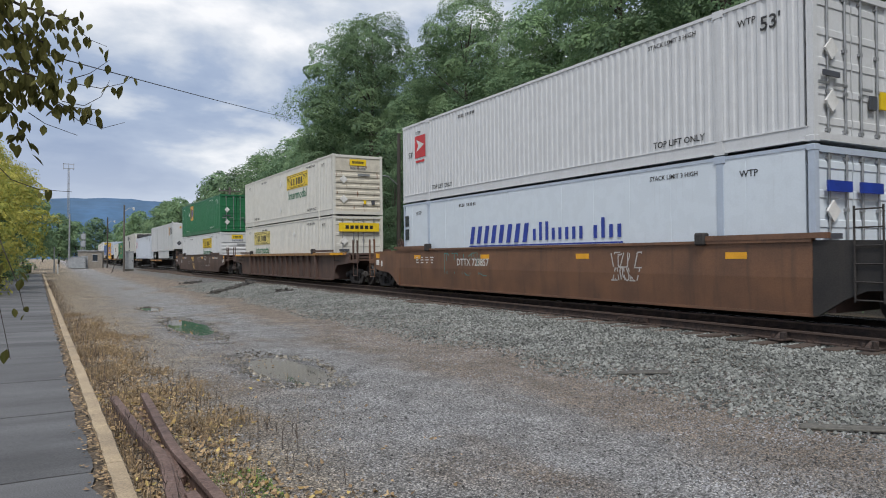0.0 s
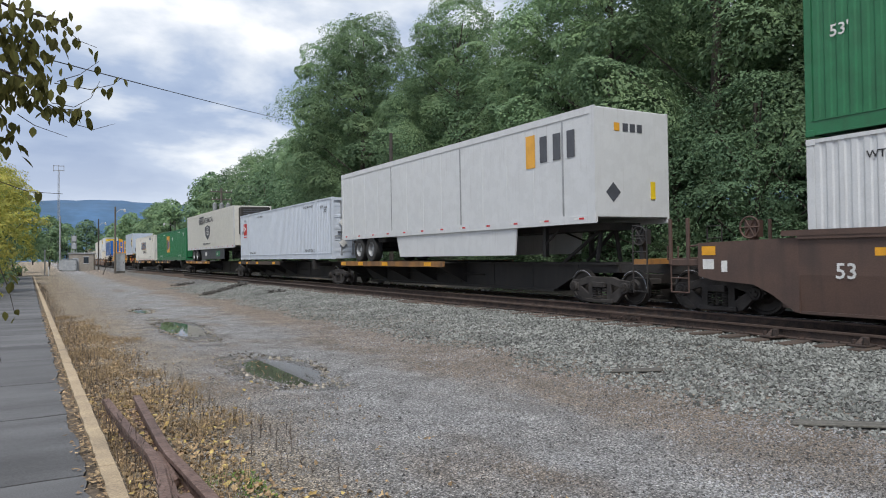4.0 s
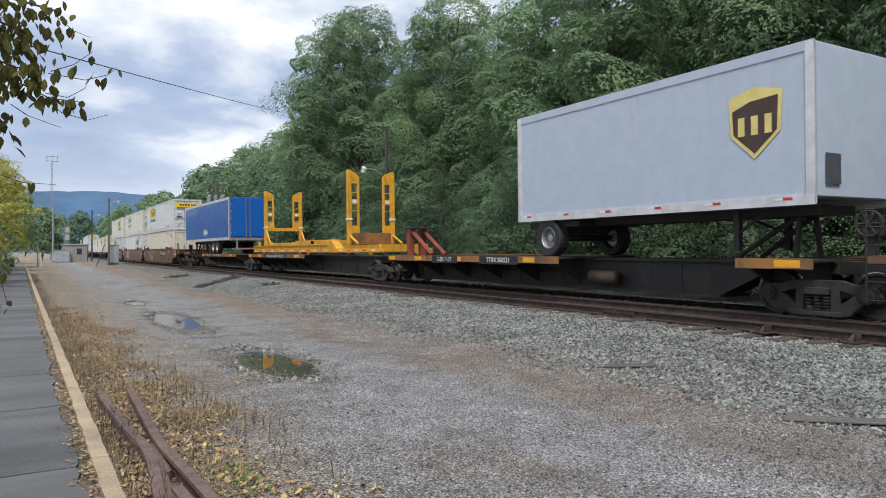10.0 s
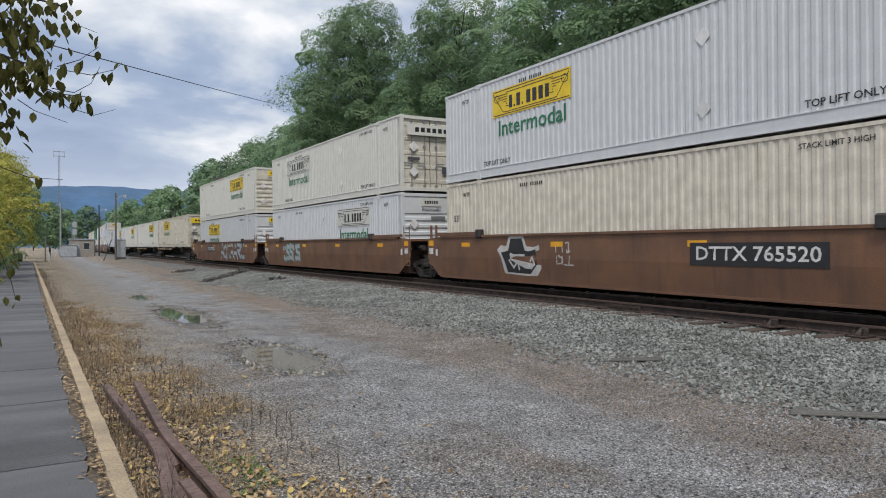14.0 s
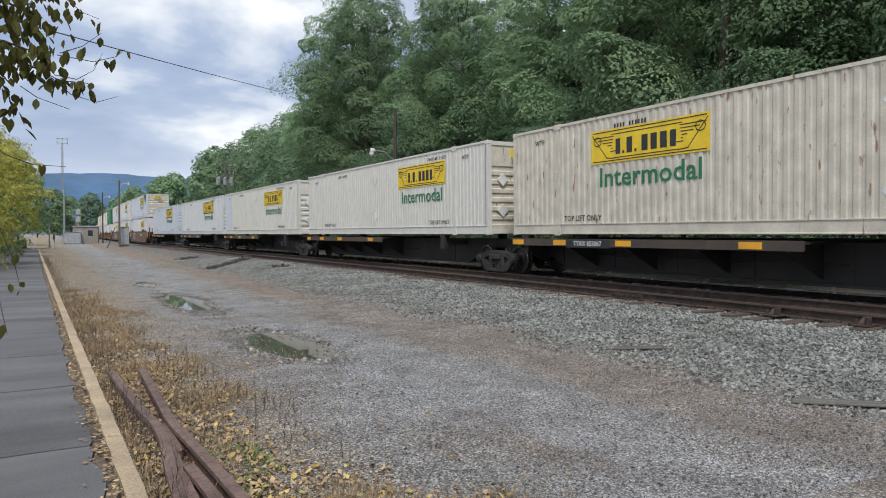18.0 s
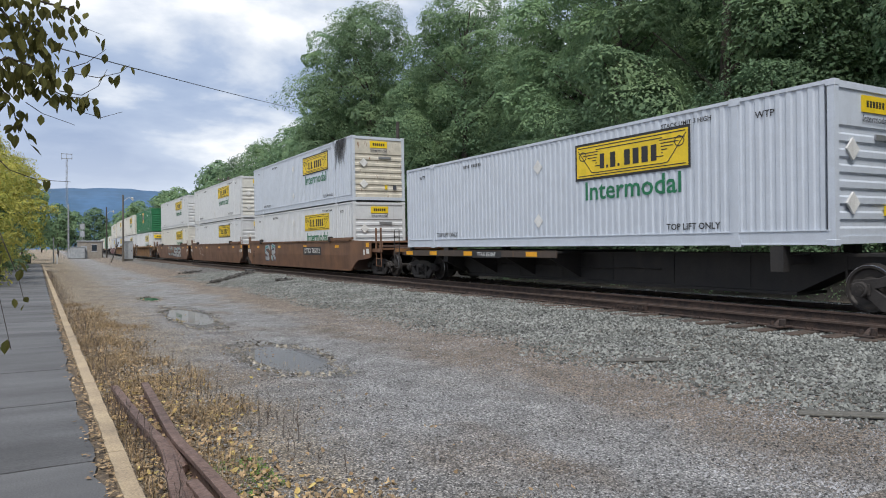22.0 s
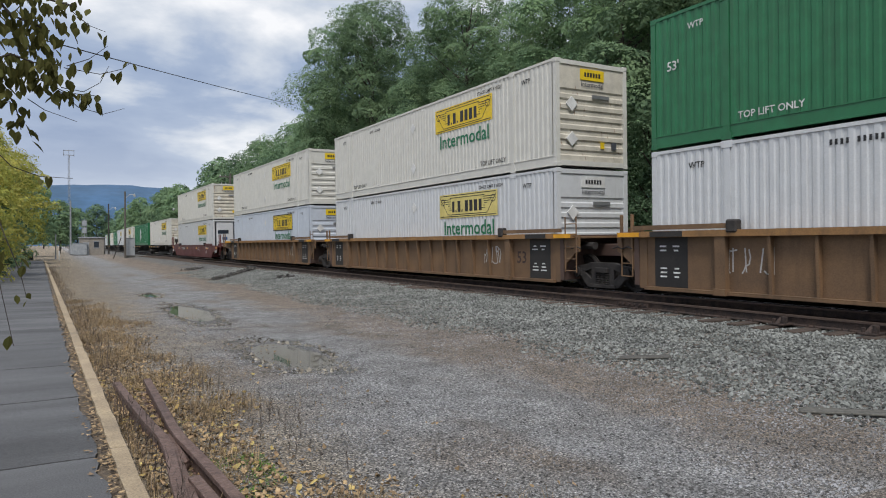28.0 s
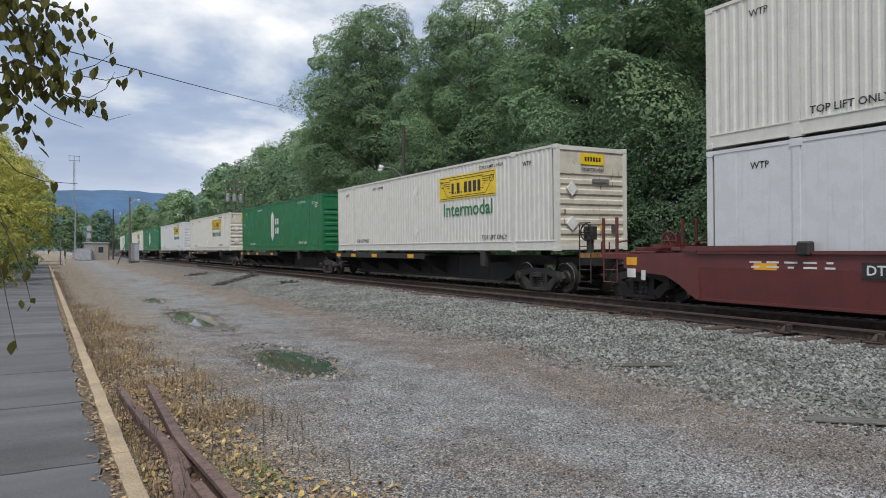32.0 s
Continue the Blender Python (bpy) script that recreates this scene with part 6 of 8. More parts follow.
def end_side(car, sx, sy, half, top, low, ext, material, edge, ribbed):
    """The side's end: an arch over the truck, its upper plate running on past the well, and a short railed step."""
    x = 1.50 if not ribbed else 1.42
    y = lambda d: sy * (half + d)
    bm = bmesh.new()
    cut = [(-0.30, low), (-0.10, low), (0.02, 0.45), (0.16, 0.70), (0.42, 0.88), (ext * 0.7, 0.93), (ext, 0.98)] if ribbed else [(-0.30, low), (-0.22, low), (0.25, 0.48), (0.60, 0.64), (ext * 0.8, 0.70), (ext, 0.78)]
    add_prism(bm, [(y(d), z) for d, z in cut + [(ext, top - 0.05), (-0.30, top)]], "x", sx * (x - 0.03) - 0.03, sx * (x - 0.03) + 0.03)
    part("end_plate", bm, material, car)
    if ribbed:
        bm = bmesh.new(); add_box(bm, *sorted((sx * 1.38, sx * 1.56)), *sorted((y(-0.3), y(ext * 0.8))), top - 0.13, top - 0.01)
        part("end_chord", bm, edge or material, car)
    bm = bmesh.new()
    if ribbed:
        add_box(bm, *sorted((sx * 1.561, sx * 1.566)), *sorted((y(-0.2), y(ext * 0.75))), top - 0.12, top - 0.02)
        part("reflector", bm, REFLECTOR, car)
        return
    add_box(bm, *sorted((sx * (x + 0.001), sx * (x + 0.006))), *sorted((y(ext - 0.42), y(ext - 0.10))), top - 0.30, top - 0.12)
    part("reflector", bm, REFLECTOR, car)
    for d, z, w, h in ((ext - 0.25, top - 0.48, 0.26, 0.20), (ext - 0.62, top - 0.52, 0.13, 0.22)):
        bm = bmesh.new(); add_box(bm, *sorted((sx * (x + 0.001), sx * (x + 0.005))), *sorted((y(d - w / 2), y(d + w / 2))), z - h / 2, z + h / 2)
        part("data_plate", bm, WHITE_INK, car, "small white data plate")


def post_pair(car, x, y, z0, z1, material, gap=0.46):
    """Two upright grab posts tied by a low rail, with a stirrup step below."""
    for dy in (0, gap):
        bm = bmesh.new(); add_box(bm, x - 0.03, x + 0.03, y + dy - 0.035, y + dy + 0.035, z0, z1)
        part("post", bm, material, car, bevel=0.008)
    bm = bmesh.new()
    add_tube(bm, (x, y, z0 + 0.04), (x, y, 0.42), 0.016, n=6)
    add_tube(bm, (x, y, 0.42), (x, y + gap, 0.42), 0.016, n=6)
    add_tube(bm, (x, y + gap, 0.42), (x, y + gap, z0 + 0.04), 0.016, n=6)
    add_tube(bm, (x, y, 0.72), (x, y + gap, 0.72), 0.014, n=6)
    part("step", bm, material, car, "bent steel stirrup step")


def well_car(s_near, material, ribbed=False, near_free=True, far_free=True, label="", top=1.50, edge=None, own_near=True, own_far=True, near_plate_material=None):
    """A well for one stack whose container begins at s_near. Free ends have a truck of their own and a coupler; others share one.
    The origin is on the rails under the middle of the well."""
    car = thing("well_car", label, "rail car", "rail cars of the train")
    half = CL / 2 + 0.35
    # recessed parts of brown cars are darker, with the gap's shade in their colour
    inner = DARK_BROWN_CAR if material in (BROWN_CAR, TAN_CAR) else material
    x, low = 1.50, 0.17
    flat = half - 0.29
    for sx in (-1, 1):
        bm = bmesh.new()
        if ribbed:
            add_box(bm, *sorted((sx * 1.36, sx * 1.40)), -flat, flat, low, top - 0.13)
        else:
            add_prism(bm, [(sx * 1.50, top), (sx * 1.50, 0.84), (sx * 1.45, low), (sx * 1.39, low), (sx * 1.44, 0.84), (sx * 1.44, top)], "y", -flat, flat)
        part("side_sill", bm, material, car)
        bm = bmesh.new()
        if ribbed:
            add_box(bm, *sorted((sx * 1.36, sx * 1.57)), -flat, flat, top - 0.13, top)
        else:
            add_box(bm, *sorted((sx * 1.41, sx * 1.54)), -flat, flat, top - 0.03, top + 0.03)
        part("top_chord", bm, edge or material, car)
        bm = bmesh.new(); add_box(bm, *sorted((sx * 1.38, sx * (1.50 if ribbed else 1.47))), -flat, flat, low - 0.02, low + (0.05 if ribbed else 0.03))
        part("bottom_flange", bm, material, car)
        if ribbed:
            rib = shared(("rib", top), lambda bm: add_prism(bm, [(0.0, low + 0.05), (0.07, low + 0.05), (0.125, top - 0.13), (0.0, top - 0.13)], "y", -0.03, 0.03))
            wide = shared(("wide_rib", top), lambda bm: (add_prism(bm, [(0.0, low), (0.12, low), (0.145, top - 0.13), (0.0, top - 0.13)], "y", -0.12, 0.12), add_box(bm, 0.0, 0.17, -0.14, 0.14, low - 0.03, low + 0.10)))
            for i in range(18):
                y = -flat + 0.35 + i * (2 * flat - 0.7) / 17
                if abs(y) < 5.8:
                    piece("rib", rib, material, car, (sx * 1.40, y, 0), (0, 0, 0 if sx > 0 else 180))
            for y in (-6.1, 6.1):
                piece("wide_rib", wide, material, car, (sx * 1.40, y, 0), (0, 0, 0 if sx > 0 else 180))
        # raised guards over both ends of the well, each with a latch lug
        for sy in (-1, 1):
            bm = bmesh.new()
            a, b = sy * (half - 2.6), sy * half
            add_prism(bm, [(a, top + 0.03), (b, top + 0.03), (b, top + 0.13), (a + sy * 0.12, top + 0.13)], "x", sx * x - 0.05, sx * x + 0.05)
            part("end_guard", bm, material, car)
            bm = bmesh.new(); add_box(bm, sx * x - 0.10, sx * x + 0.09, *sorted((sy * (half - 2.75), sy * (half - 2.5))), top - 0.06, top + 0.20)
            part("latch", bm, TRUCK_STEEL, car, bevel=0.03)
        if not ribbed:
            for y in (-6.6, -2.2, 2.2, 6.6):
                bm = bmesh.new(); add_box(bm, *sorted((sx * 1.501, sx * 1.505)), y - 0.24, y + 0.24, top - 0.33, top - 0.20)
                part("reflector", bm, REFLECTOR, car)
    beam = shared(("floor_beam",), lambda bm: add_box(bm, -1.36, 1.36, -0.12, 0.12, 0.15, 0.23))
    for i in range(9):
        piece("floor_beam", beam, material, car, (0, -half + 1.2 + i * (2 * half - 2.4) / 8, 0))
    for sy, free, own in ((-1, near_free, own_near), (1, far_free, own_far)):
        reach = 3.3 if free else 1.55
        ext = 1.85 if free else 0.62
        for sx in (-1, 1):
            end_side(car, sx, sy, half, top, low, ext, near_plate_material if near_plate_material and sy < 0 else material, edge, ribbed)
        at = lambda a, b: sorted((sy * (half + a), sy * (half + b)))
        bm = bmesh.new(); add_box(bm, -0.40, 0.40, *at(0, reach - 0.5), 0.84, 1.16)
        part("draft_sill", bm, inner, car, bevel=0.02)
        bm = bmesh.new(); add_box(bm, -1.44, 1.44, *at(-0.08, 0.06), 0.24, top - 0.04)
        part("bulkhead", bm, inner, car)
        bm = bmesh.new(); add_box(bm, -1.44, 1.44, *at(0.06, ext - 0.02), top - 0.14, top - 0.08)
        part("end_platform", bm, material, car, bevel=0.01)
        if own:
            truck(car, sy * (half + (1.75 if free else 1.55)), 0.44)
        # brake gear and hoses round the end
        bm = bmesh.new(); add_tube(bm, (-0.95, sy * (half + 0.15), 1.12), (-0.95, sy * (half + 0.72), 1.12), 0.10, n=10)
        part("brake_cylinder", bm, TRUCK_STEEL, car)
        bm = bmesh.new()
        add_hose(bm, [(-1.46, sy * (half + 0.1 + 0.16 * k), 1.06 + 0.05 * (k % 2)) for k in range(5)], 0.018)
        part("air_hose", bm, TRUCK_STEEL, car)
        if free:
            bm = bmesh.new(); add_box(bm, -1.36, 1.36, *at(2.25, 2.70), 1.08, 1.14)
            part("walkway", bm, material, car)
            for sx in (-1, 1):
                bm = bmesh.new(); add_box(bm, *sorted((sx * 1.30, sx * 1.40)), *at(ext - 0.02, 2.68), 0.98, 1.12)
                part("step_sill", bm, material, car, bevel=0.01)
                bm = bmesh.new()
                add_tube(bm, (sx * 1.36, sy * (half + ext), 1.42), (sx * 1.36, sy * (half + 2.2), 1.38), 0.022, n=6)
                for d in (0.35, 0.62, 0.9):
                    add_tube(bm, (sx * 1.36, sy * (half + ext + d), 1.10), (sx * 1.36, sy * (half + ext + d), 1.40), 0.018, n=6)
                part("low_rail", bm, material, car)
                post_pair(car, sx * 1.38, sy * (half + 2.42) - 0.23, 1.0, 1.98, material)
            for k in range(3):
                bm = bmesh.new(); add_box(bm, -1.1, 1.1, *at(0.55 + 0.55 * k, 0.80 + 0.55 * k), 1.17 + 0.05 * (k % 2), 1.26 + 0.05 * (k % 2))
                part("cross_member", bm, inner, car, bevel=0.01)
            coupler(car, sy * (half + reach - 0.6), sy)
            if sy > 0:
                hand_brake(car, -0.6, sy * (half + 1.3), top + 0.25, inner, 1.2)
        elif sy < 0:
            ladder(car, -1.50, sy * (half + 0.42) - 0.2, 0.45, top + 0.42, material)
        else:
            post_pair(car, -1.44, half + 0.12, 1.0, top + 0.40, material, 0.34)
    return ride(car, s_near + CL / 2, 0.0)


# ---- spine cars ----
def spine_car(sa, sb, label, decks=(), own_a=False, own_b=True, free_a=False, free_b=False, edge=None, pedestals=True, body=None, over_a=0.95, over_b=0.95):
    """A low centre beam between the trucks at sa (leading) and sb, with side decks along the given stretches. The origin is on the rails in the middle."""
    car = thing("spine_car", label, "rail car", "rail cars of the train")
    mid, half = (sa + sb) / 2, (sb - sa) / 2
    deck = 1.02
    paint = body or BLACK_CAR
    bm = bmesh.new()
    add_prism(bm, [(-half, deck - 0.02), (half, deck - 0.02), (half, deck - 0.26), (half - 1.5, deck - 0.30), (half - 2.5, 0.24), (-half + 2.5, 0.24), (-half + 1.5, deck - 0.30), (-half, deck - 0.26)], "x", -0.36, 0.36)
    add_box(bm, -0.5, 0.5, -half + 2.4, half - 2.4, 0.20, 0.26)
    add_box(bm, -0.46, 0.46, -half, half, deck - 0.06, deck)
    for k in range(int(half)):
        add_box(bm, -0.375, 0.375, -half + 1.5 + k * 2, -half + 1.54 + k * 2, 0.30, deck - 0.04)
    part("centre_beam", bm, paint, car, "sooty black fabricated centre beam")
    for s0, s1 in decks:
        y0, y1 = s0 - mid, s1 - mid
        for sx in (-1, 1):
            bm = bmesh.new()
            add_box(bm, *sorted((sx * 0.47, sx * 1.40)), y0, y1, deck - 0.02, deck + 0.03)
            part("side_deck", bm, paint, car)
            bm = bmesh.new()
            add_box(bm, *sorted((sx * 1.40, sx * 1.46)), y0, y1, deck - 0.14, deck + 0.05)
            part("deck_edge", bm, edge or DECK_YELLOW, car, "worn yellow deck edge beam")
            n = max(2, int((y1 - y0) / 1.6))
            for k in range(n):
                y = y0 + 0.3 + k * (y1 - y0 - 0.6) / (n - 1)
                bm = bmesh.new()
                add_prism(bm, [(sx * 0.36, 0.32), (sx * 0.36, deck - 0.03), (sx * 1.4, deck - 0.03), (sx * 1.4, deck - 0.17)], "y", y - 0.03, y + 0.03)
                part("bracket", bm, paint, car)
            if sx < 0:
                for c in (0.12, 0.5, 0.76, 0.965) if y1 - y0 > 4 else (0.3,):
                    y = y0 + (y1 - y0) * c
                    bm = bmesh.new(); add_box(bm, -1.466, -1.462, y - 0.25, y + 0.25, deck - 0.115, deck + 0.02)
                    part("reflector", bm, REFLECTOR, car)
    if pedestals:
        for sx in (-1, 1):
            for y in (-6.1, 6.1):
                bm = bmesh.new()
                add_box(bm, *sorted((sx * 0.4, sx * 1.30)), y - 0.14, y + 0.14, deck - 0.20, deck - 0.03)
                add_box(bm, *sorted((sx * 1.10, sx * 1.31)), y - 0.13, y + 0.13, deck - 0.33, deck + 0.145)
                part("pedestal", bm, paint, car, "container pedestal")
    for sy, free, own, over in ((-1, free_a, own_a, over_a), (1, free_b, own_b, over_b)):
        if own:
            truck(car, sy * half, 0.42)
        bm = bmesh.new()
        add_box(bm, -0.3, 0.3, *sorted((sy * (half - 0.4), sy * (half + (over + 0.35 if free else 0.25)))), deck - 0.26, deck - 0.03)
        part("end_beam", bm, paint, car)
        if free:
            bm = bmesh.new()
            add_box(bm, -1.3, 1.3, *sorted((sy * (half + over - 0.2), sy * (half + over + 0.2))), deck - 0.02, deck + 0.10)
            part("end_platform", bm, DECK_YELLOW, car)
            coupler(car, sy * (half + over - 0.25), sy)
            for sx in (-1, 1):
                ladder(car, sx * 1.3, sy * (half + over) - 0.2, 0.35, 1.85, paint)
            hand_brake(car, -0.95, sy * (half + over - 0.35), 1.66, paint, deck)
    bm = bmesh.new()
    add_hose(bm, [(-0.42, -half * 0.3 + k * half * 0.12, 0.62 + 0.03 * math.sin(k * 2)) for k in range(8)], 0.02)
    part("air_hose", bm, TRUCK_STEEL, car)
    return ride(car, mid, 0.0)


def hand_brake(car, x, y, z, material, foot):
    bm = bmesh.new()
    ring = [(0.22 * math.cos(a), 0.22 * math.sin(a)) for a in np.linspace(0, 2 * math.pi, 15)]
    for a, b in zip(ring, ring[1:]):
        add_tube(bm, (x, y + a[0], z + a[1]), (x, y + b[0], z + b[1]), 0.02, n=6)
    for k in range(3):
        a = k * math.pi / 3
        add_tube(bm, (x, y - 0.21 * math.cos(a), z - 0.21 * math.sin(a)), (x, y + 0.21 * math.cos(a), z + 0.21 * math.sin(a)), 0.014, n=5)
    add_box(bm, x + 0.02, x + 0.25, y - 0.13, y + 0.13, z - 0.2, z + 0.15)
    add_box(bm, x + 0.06, x + 0.2, y - 0.06, y + 0.06, foot, z - 0.1)
    part("hand_brake", bm, material, car, "round hand-brake wheel on a stand")


WELL_UP, DECK_UP = 0.325, 1.168
BOX2 = WELL_UP + CH + 0.045


def stack(s, lower, upper):
    """Two boxes in a well, each a function of the place and the height."""
    return lower(s, WELL_UP), upper(s, BOX2)


def haulier(material=None, ends="nose", y=-3.3, bordered=False, faded=False, style="ribbed", end_material=None, label="", panel=None, word=True, frame=None, end_panel=None, patch=None):
    def make(s, up):
        box = container(s, up, material or WHITE, ends, style, label or "white corrugated steel container with a yellow owner's panel", end_material=end_material, frame_material=frame, patch=patch)
        haulier_sign(box, y, bordered=bordered, faded=faded, panel=panel, word=word)
        common_marks(box)
        d = 0.15 if y < 0 else -2.2
        diamond(box, d, 2.2); diamond(box, d, 0.72)
        if ends == "doors":
            end_sign(box, CL / 2 + 0.06, CH - 0.55, 2.1, 0.42, material=panel, word=False)
            end_plates(box)
        elif ends == "nose":
            end_sign(box, CL / 2 - 0.02, CH - 0.36, material=end_panel)
            end_plates(box, doors=False)
        return box
    return make


def end_plates(box, doors=True):
    """Small plates and placards on the leading end."""
    y = -CL / 2 - (0.012 if doors else 0.004)
    for x, z, w, h, m in ((-0.75, 1.25, 0.5, 0.10, GREY_INK), (0.62, 0.85, 0.22, 0.26, GREY_INK), (0.98, 0.92, 0.26, 0.34, YELLOW)) if doors else ((0.3, 1.95, 0.62, 0.10, GALVANISED), (0.78, 0.62, 0.16, 0.2, GREY_INK), (0.35, 0.62, 0.12, 0.18, YELLOW)):
        bm = bmesh.new(); add_box(bm, x - w / 2, x + w / 2, y - 0.006, y + 0.03, z - h / 2, z + h / 2)
        part("plate", bm, m, box)
    for z in (0.75, 1.7):
        bm = bmesh.new(); add_prism(bm, [(-0.95, z), (-0.75, z - 0.2), (-0.55, z), (-0.75, z + 0.2)], "y", y - 0.008, y + 0.03)
        part("placard", bm, WHITE_INK, box, "diamond placard holder")

# ---- sprayed and painted marks on the cars ----
SILVER = surface("silver_spray_paint", (0.42, 0.44, 0.45), 0.45, grain=0.1, bump=0)
TEAL = surface("teal_spray_paint", (0.05, 0.30, 0.30), 0.5, grain=0.1, bump=0)
NAVY_SPRAY = surface("dark_blue_spray_paint", (0.02, 0.03, 0.10), 0.5, grain=0.1, bump=0)
PALE_SPRAY = surface("chalky_white_spray_paint", (0.55, 0.53, 0.50), 0.7, grain=0.15, bump=0)
TAN_INK = surface("tan_emblem_paint", (0.52, 0.35, 0.11), 0.55, grain=0.08, bump=0)
FADED_INK = surface("faded_dark_stencil", (0.06, 0.035, 0.03), 0.7, grain=0.15, bump=0)


def sill_x(z):
    """The outer face of a plain side, which leans in below its bend."""
    return -1.502 + 0.05 * max(0.0, 0.84 - z) / 0.67


def sill_place(y, z, x=None):
    return lambda u, v, d: ((sill_x(z + v) if x is None else x) - d, y - u, z + v)


def scrawl(car, seed, y, z, w, h, material, width=0.035, glyphs=5, name="graffiti", label="", x=None):
    """Loose hand-sprayed strokes across a patch of the side."""
    r = random.Random(seed)
    bm, lines = bmesh.new(), []
    for g in range(glyphs):
        c = -w / 2 + (g + 0.5) * w / glyphs
        gw = 0.62 * w / glyphs
        pts, a, p = [], r.uniform(0, 6.28), Vector((c + r.uniform(-0.3, 0.3) * gw, r.choice((-0.4, 0.4)) * h))
        for k in range(13):
            pts.append((max(c - gw, min(c + gw, p.x)), max(-h / 2, min(h / 2, p.y))))
            a += r.uniform(-1.1, 1.3)
            p = p + Vector((math.cos(a) * gw * 0.42, math.sin(a) * h * 0.30))
        lines.append(pts)
        lines.append([(c - gw * 0.5, -h * 0.45), (c - gw * 0.35 + r.uniform(-0.1, 0.1), h * 0.45)])
    add_strokes(bm, lines, width, 0.002, sill_place(y, z, x))
    return part(name, bm, material, car, label or "sprayed graffiti scrawl")


SHAPES = [[(-0.5, -0.5), (-0.42, 0.5), (0.35, -0.45), (0.45, 0.5)], [(0.45, 0.42), (-0.3, 0.45), (-0.42, 0.1), (0.4, -0.1), (0.32, -0.45), (-0.45, -0.42)], [(-0.5, -0.5), (-0.05, 0.5), (0.15, 0.45), (0.45, -0.5), (0.3, -0.12), (-0.28, -0.12)],
          [(-0.42, 0.5), (-0.4, -0.35), (-0.1, -0.5), (0.32, -0.4), (0.4, 0.5)], [(0.1, 0.5), (-0.42, 0.2), (-0.4, -0.35), (0.1, -0.5), (0.42, -0.2), (0.38, 0.3), (0.1, 0.5)], [(-0.4, -0.5), (-0.4, 0.48), (0.38, 0.35), (0.3, 0.02), (-0.35, 0.0), (0.42, -0.5)]]


def bubble_piece(car, seed, y, z, w, h, fill, line_material, glyphs=4, shade=None):
    """A sprayed piece: fat bent shapes crowding one another, with an outline under and streaks over them."""
    r = random.Random(seed)
    shapes = []
    for g in range(glyphs):
        c = -w / 2 + (g + 0.5) * w / glyphs
        gw = 0.98 * w / glyphs
        lean, up = r.uniform(-0.12, 0.2), r.uniform(-0.06, 0.06) * h
        shapes.append([(c + (u + lean * v) * gw * r.uniform(0.8, 1.15), up + v * h * 0.8 * r.uniform(0.85, 1.1)) for u, v in SHAPES[r.randrange(6)]])
    bm = bmesh.new(); add_strokes(bm, shapes, h * 0.30, 0.002, sill_place(y, z))
    p = part("graffiti", bm, line_material, car, "sprayed graffiti in fat crowded shapes")
    bm = bmesh.new(); add_strokes(bm, shapes, h * 0.21, 0.006, sill_place(y, z))
    part("fill", bm, fill, p)
    if shade:
        bm = bmesh.new(); add_strokes(bm, [q[:3] for q in shapes[:: 2]], h * 0.09, 0.009, sill_place(y, z))
        part("shading", bm, shade, p)
    return p


def stencil(car, text, y, z, height, material=WHITE_INK, x=None, plate=None, spread=1.0):
    x = sill_x(z) - 0.006 if x is None else x
    if plate:
        w = plate
        bm = bmesh.new(); add_box(bm, x + 0.002, x + 0.006, y - w / 2, y + w / 2, z - height * 0.85, z + height * 0.85)
        part("stencil_plate", bm, BLACK, car)
    piece("stencil", letters(text, height, spread), material, car, (x, y, z), SIDE)


def small_notes(car, y, z, rows=3, cols=4, material=WHITE_INK, x=None):
    """Blocks of tiny unreadable stencilling."""
    x = sill_x(z) - 0.006 if x is None else x
    r = random.Random(int(y * 10))
    for i in range(cols):
        for j in range(rows):
            w = r.choice((0.12, 0.18, 0.25))
            me = shared(("note", w), lambda bm: add_box(bm, 0, 0.003, -w / 2, w / 2, 0, 0.035))
            piece("stencil_note", me, material, car, (x, y - i * 0.36, z - j * 0.09))


def emblem(box, y, z, size, back, marks, x=-CW / 2 + 0.004):
    """A square owner's emblem: a painted field with plain shapes on it."""
    bm = bmesh.new(); add_box(bm, x, x + 0.004, y - size / 2, y + size / 2, z - size / 2, z + size / 2)
    p = part("emblem", bm, back, box, "painted square emblem")
    for outline, m in marks:
        bm = bmesh.new(); add_prism(bm, [(y - u * size, z + v * size) for u, v in outline], "x", x - 0.004, x - 0.001)
        part("emblem_mark", bm, m, p)


ARROW = [([(-0.34, 0.34), (0.38, 0.06), (-0.34, -0.22), (-0.16, 0.06)], WHITE_INK), ([(-0.42, -0.62), (0.42, -0.62), (0.42, -0.72), (-0.42, -0.72)], RED_INK)]
BLOCKS = [([(-0.40, 0.30), (-0.12, 0.30), (-0.16, -0.36), (-0.40, -0.36)], BLACK), ([(-0.06, 0.18), (0.12, 0.18), (0.12, -0.28), (-0.06, -0.28)], BLUE_INK), ([(0.18, 0.24), (0.42, 0.24), (0.36, -0.22), (0.18, -0.22)], BLUE_INK)]


def plain(material, ends="nose", style="ribbed", label="", end_material=None, frame=None, extra=None, mark=True):
    def make(s, up):
        b = container(s, up, material, ends, style, label, end_material=end_material, frame_material=frame)
        ink = WHITE_INK if material is GREEN else BLACK
        common_marks(b, ink)
        if mark:
            words(b, "53'", -7.25, 2.35, 0.26, ink)
            words(b, "53'", 7.45, 1.75, 0.2, ink)
        if ends == "doors":
            end_plates(b)
        if extra:
            extra(b)
        return b
    return make


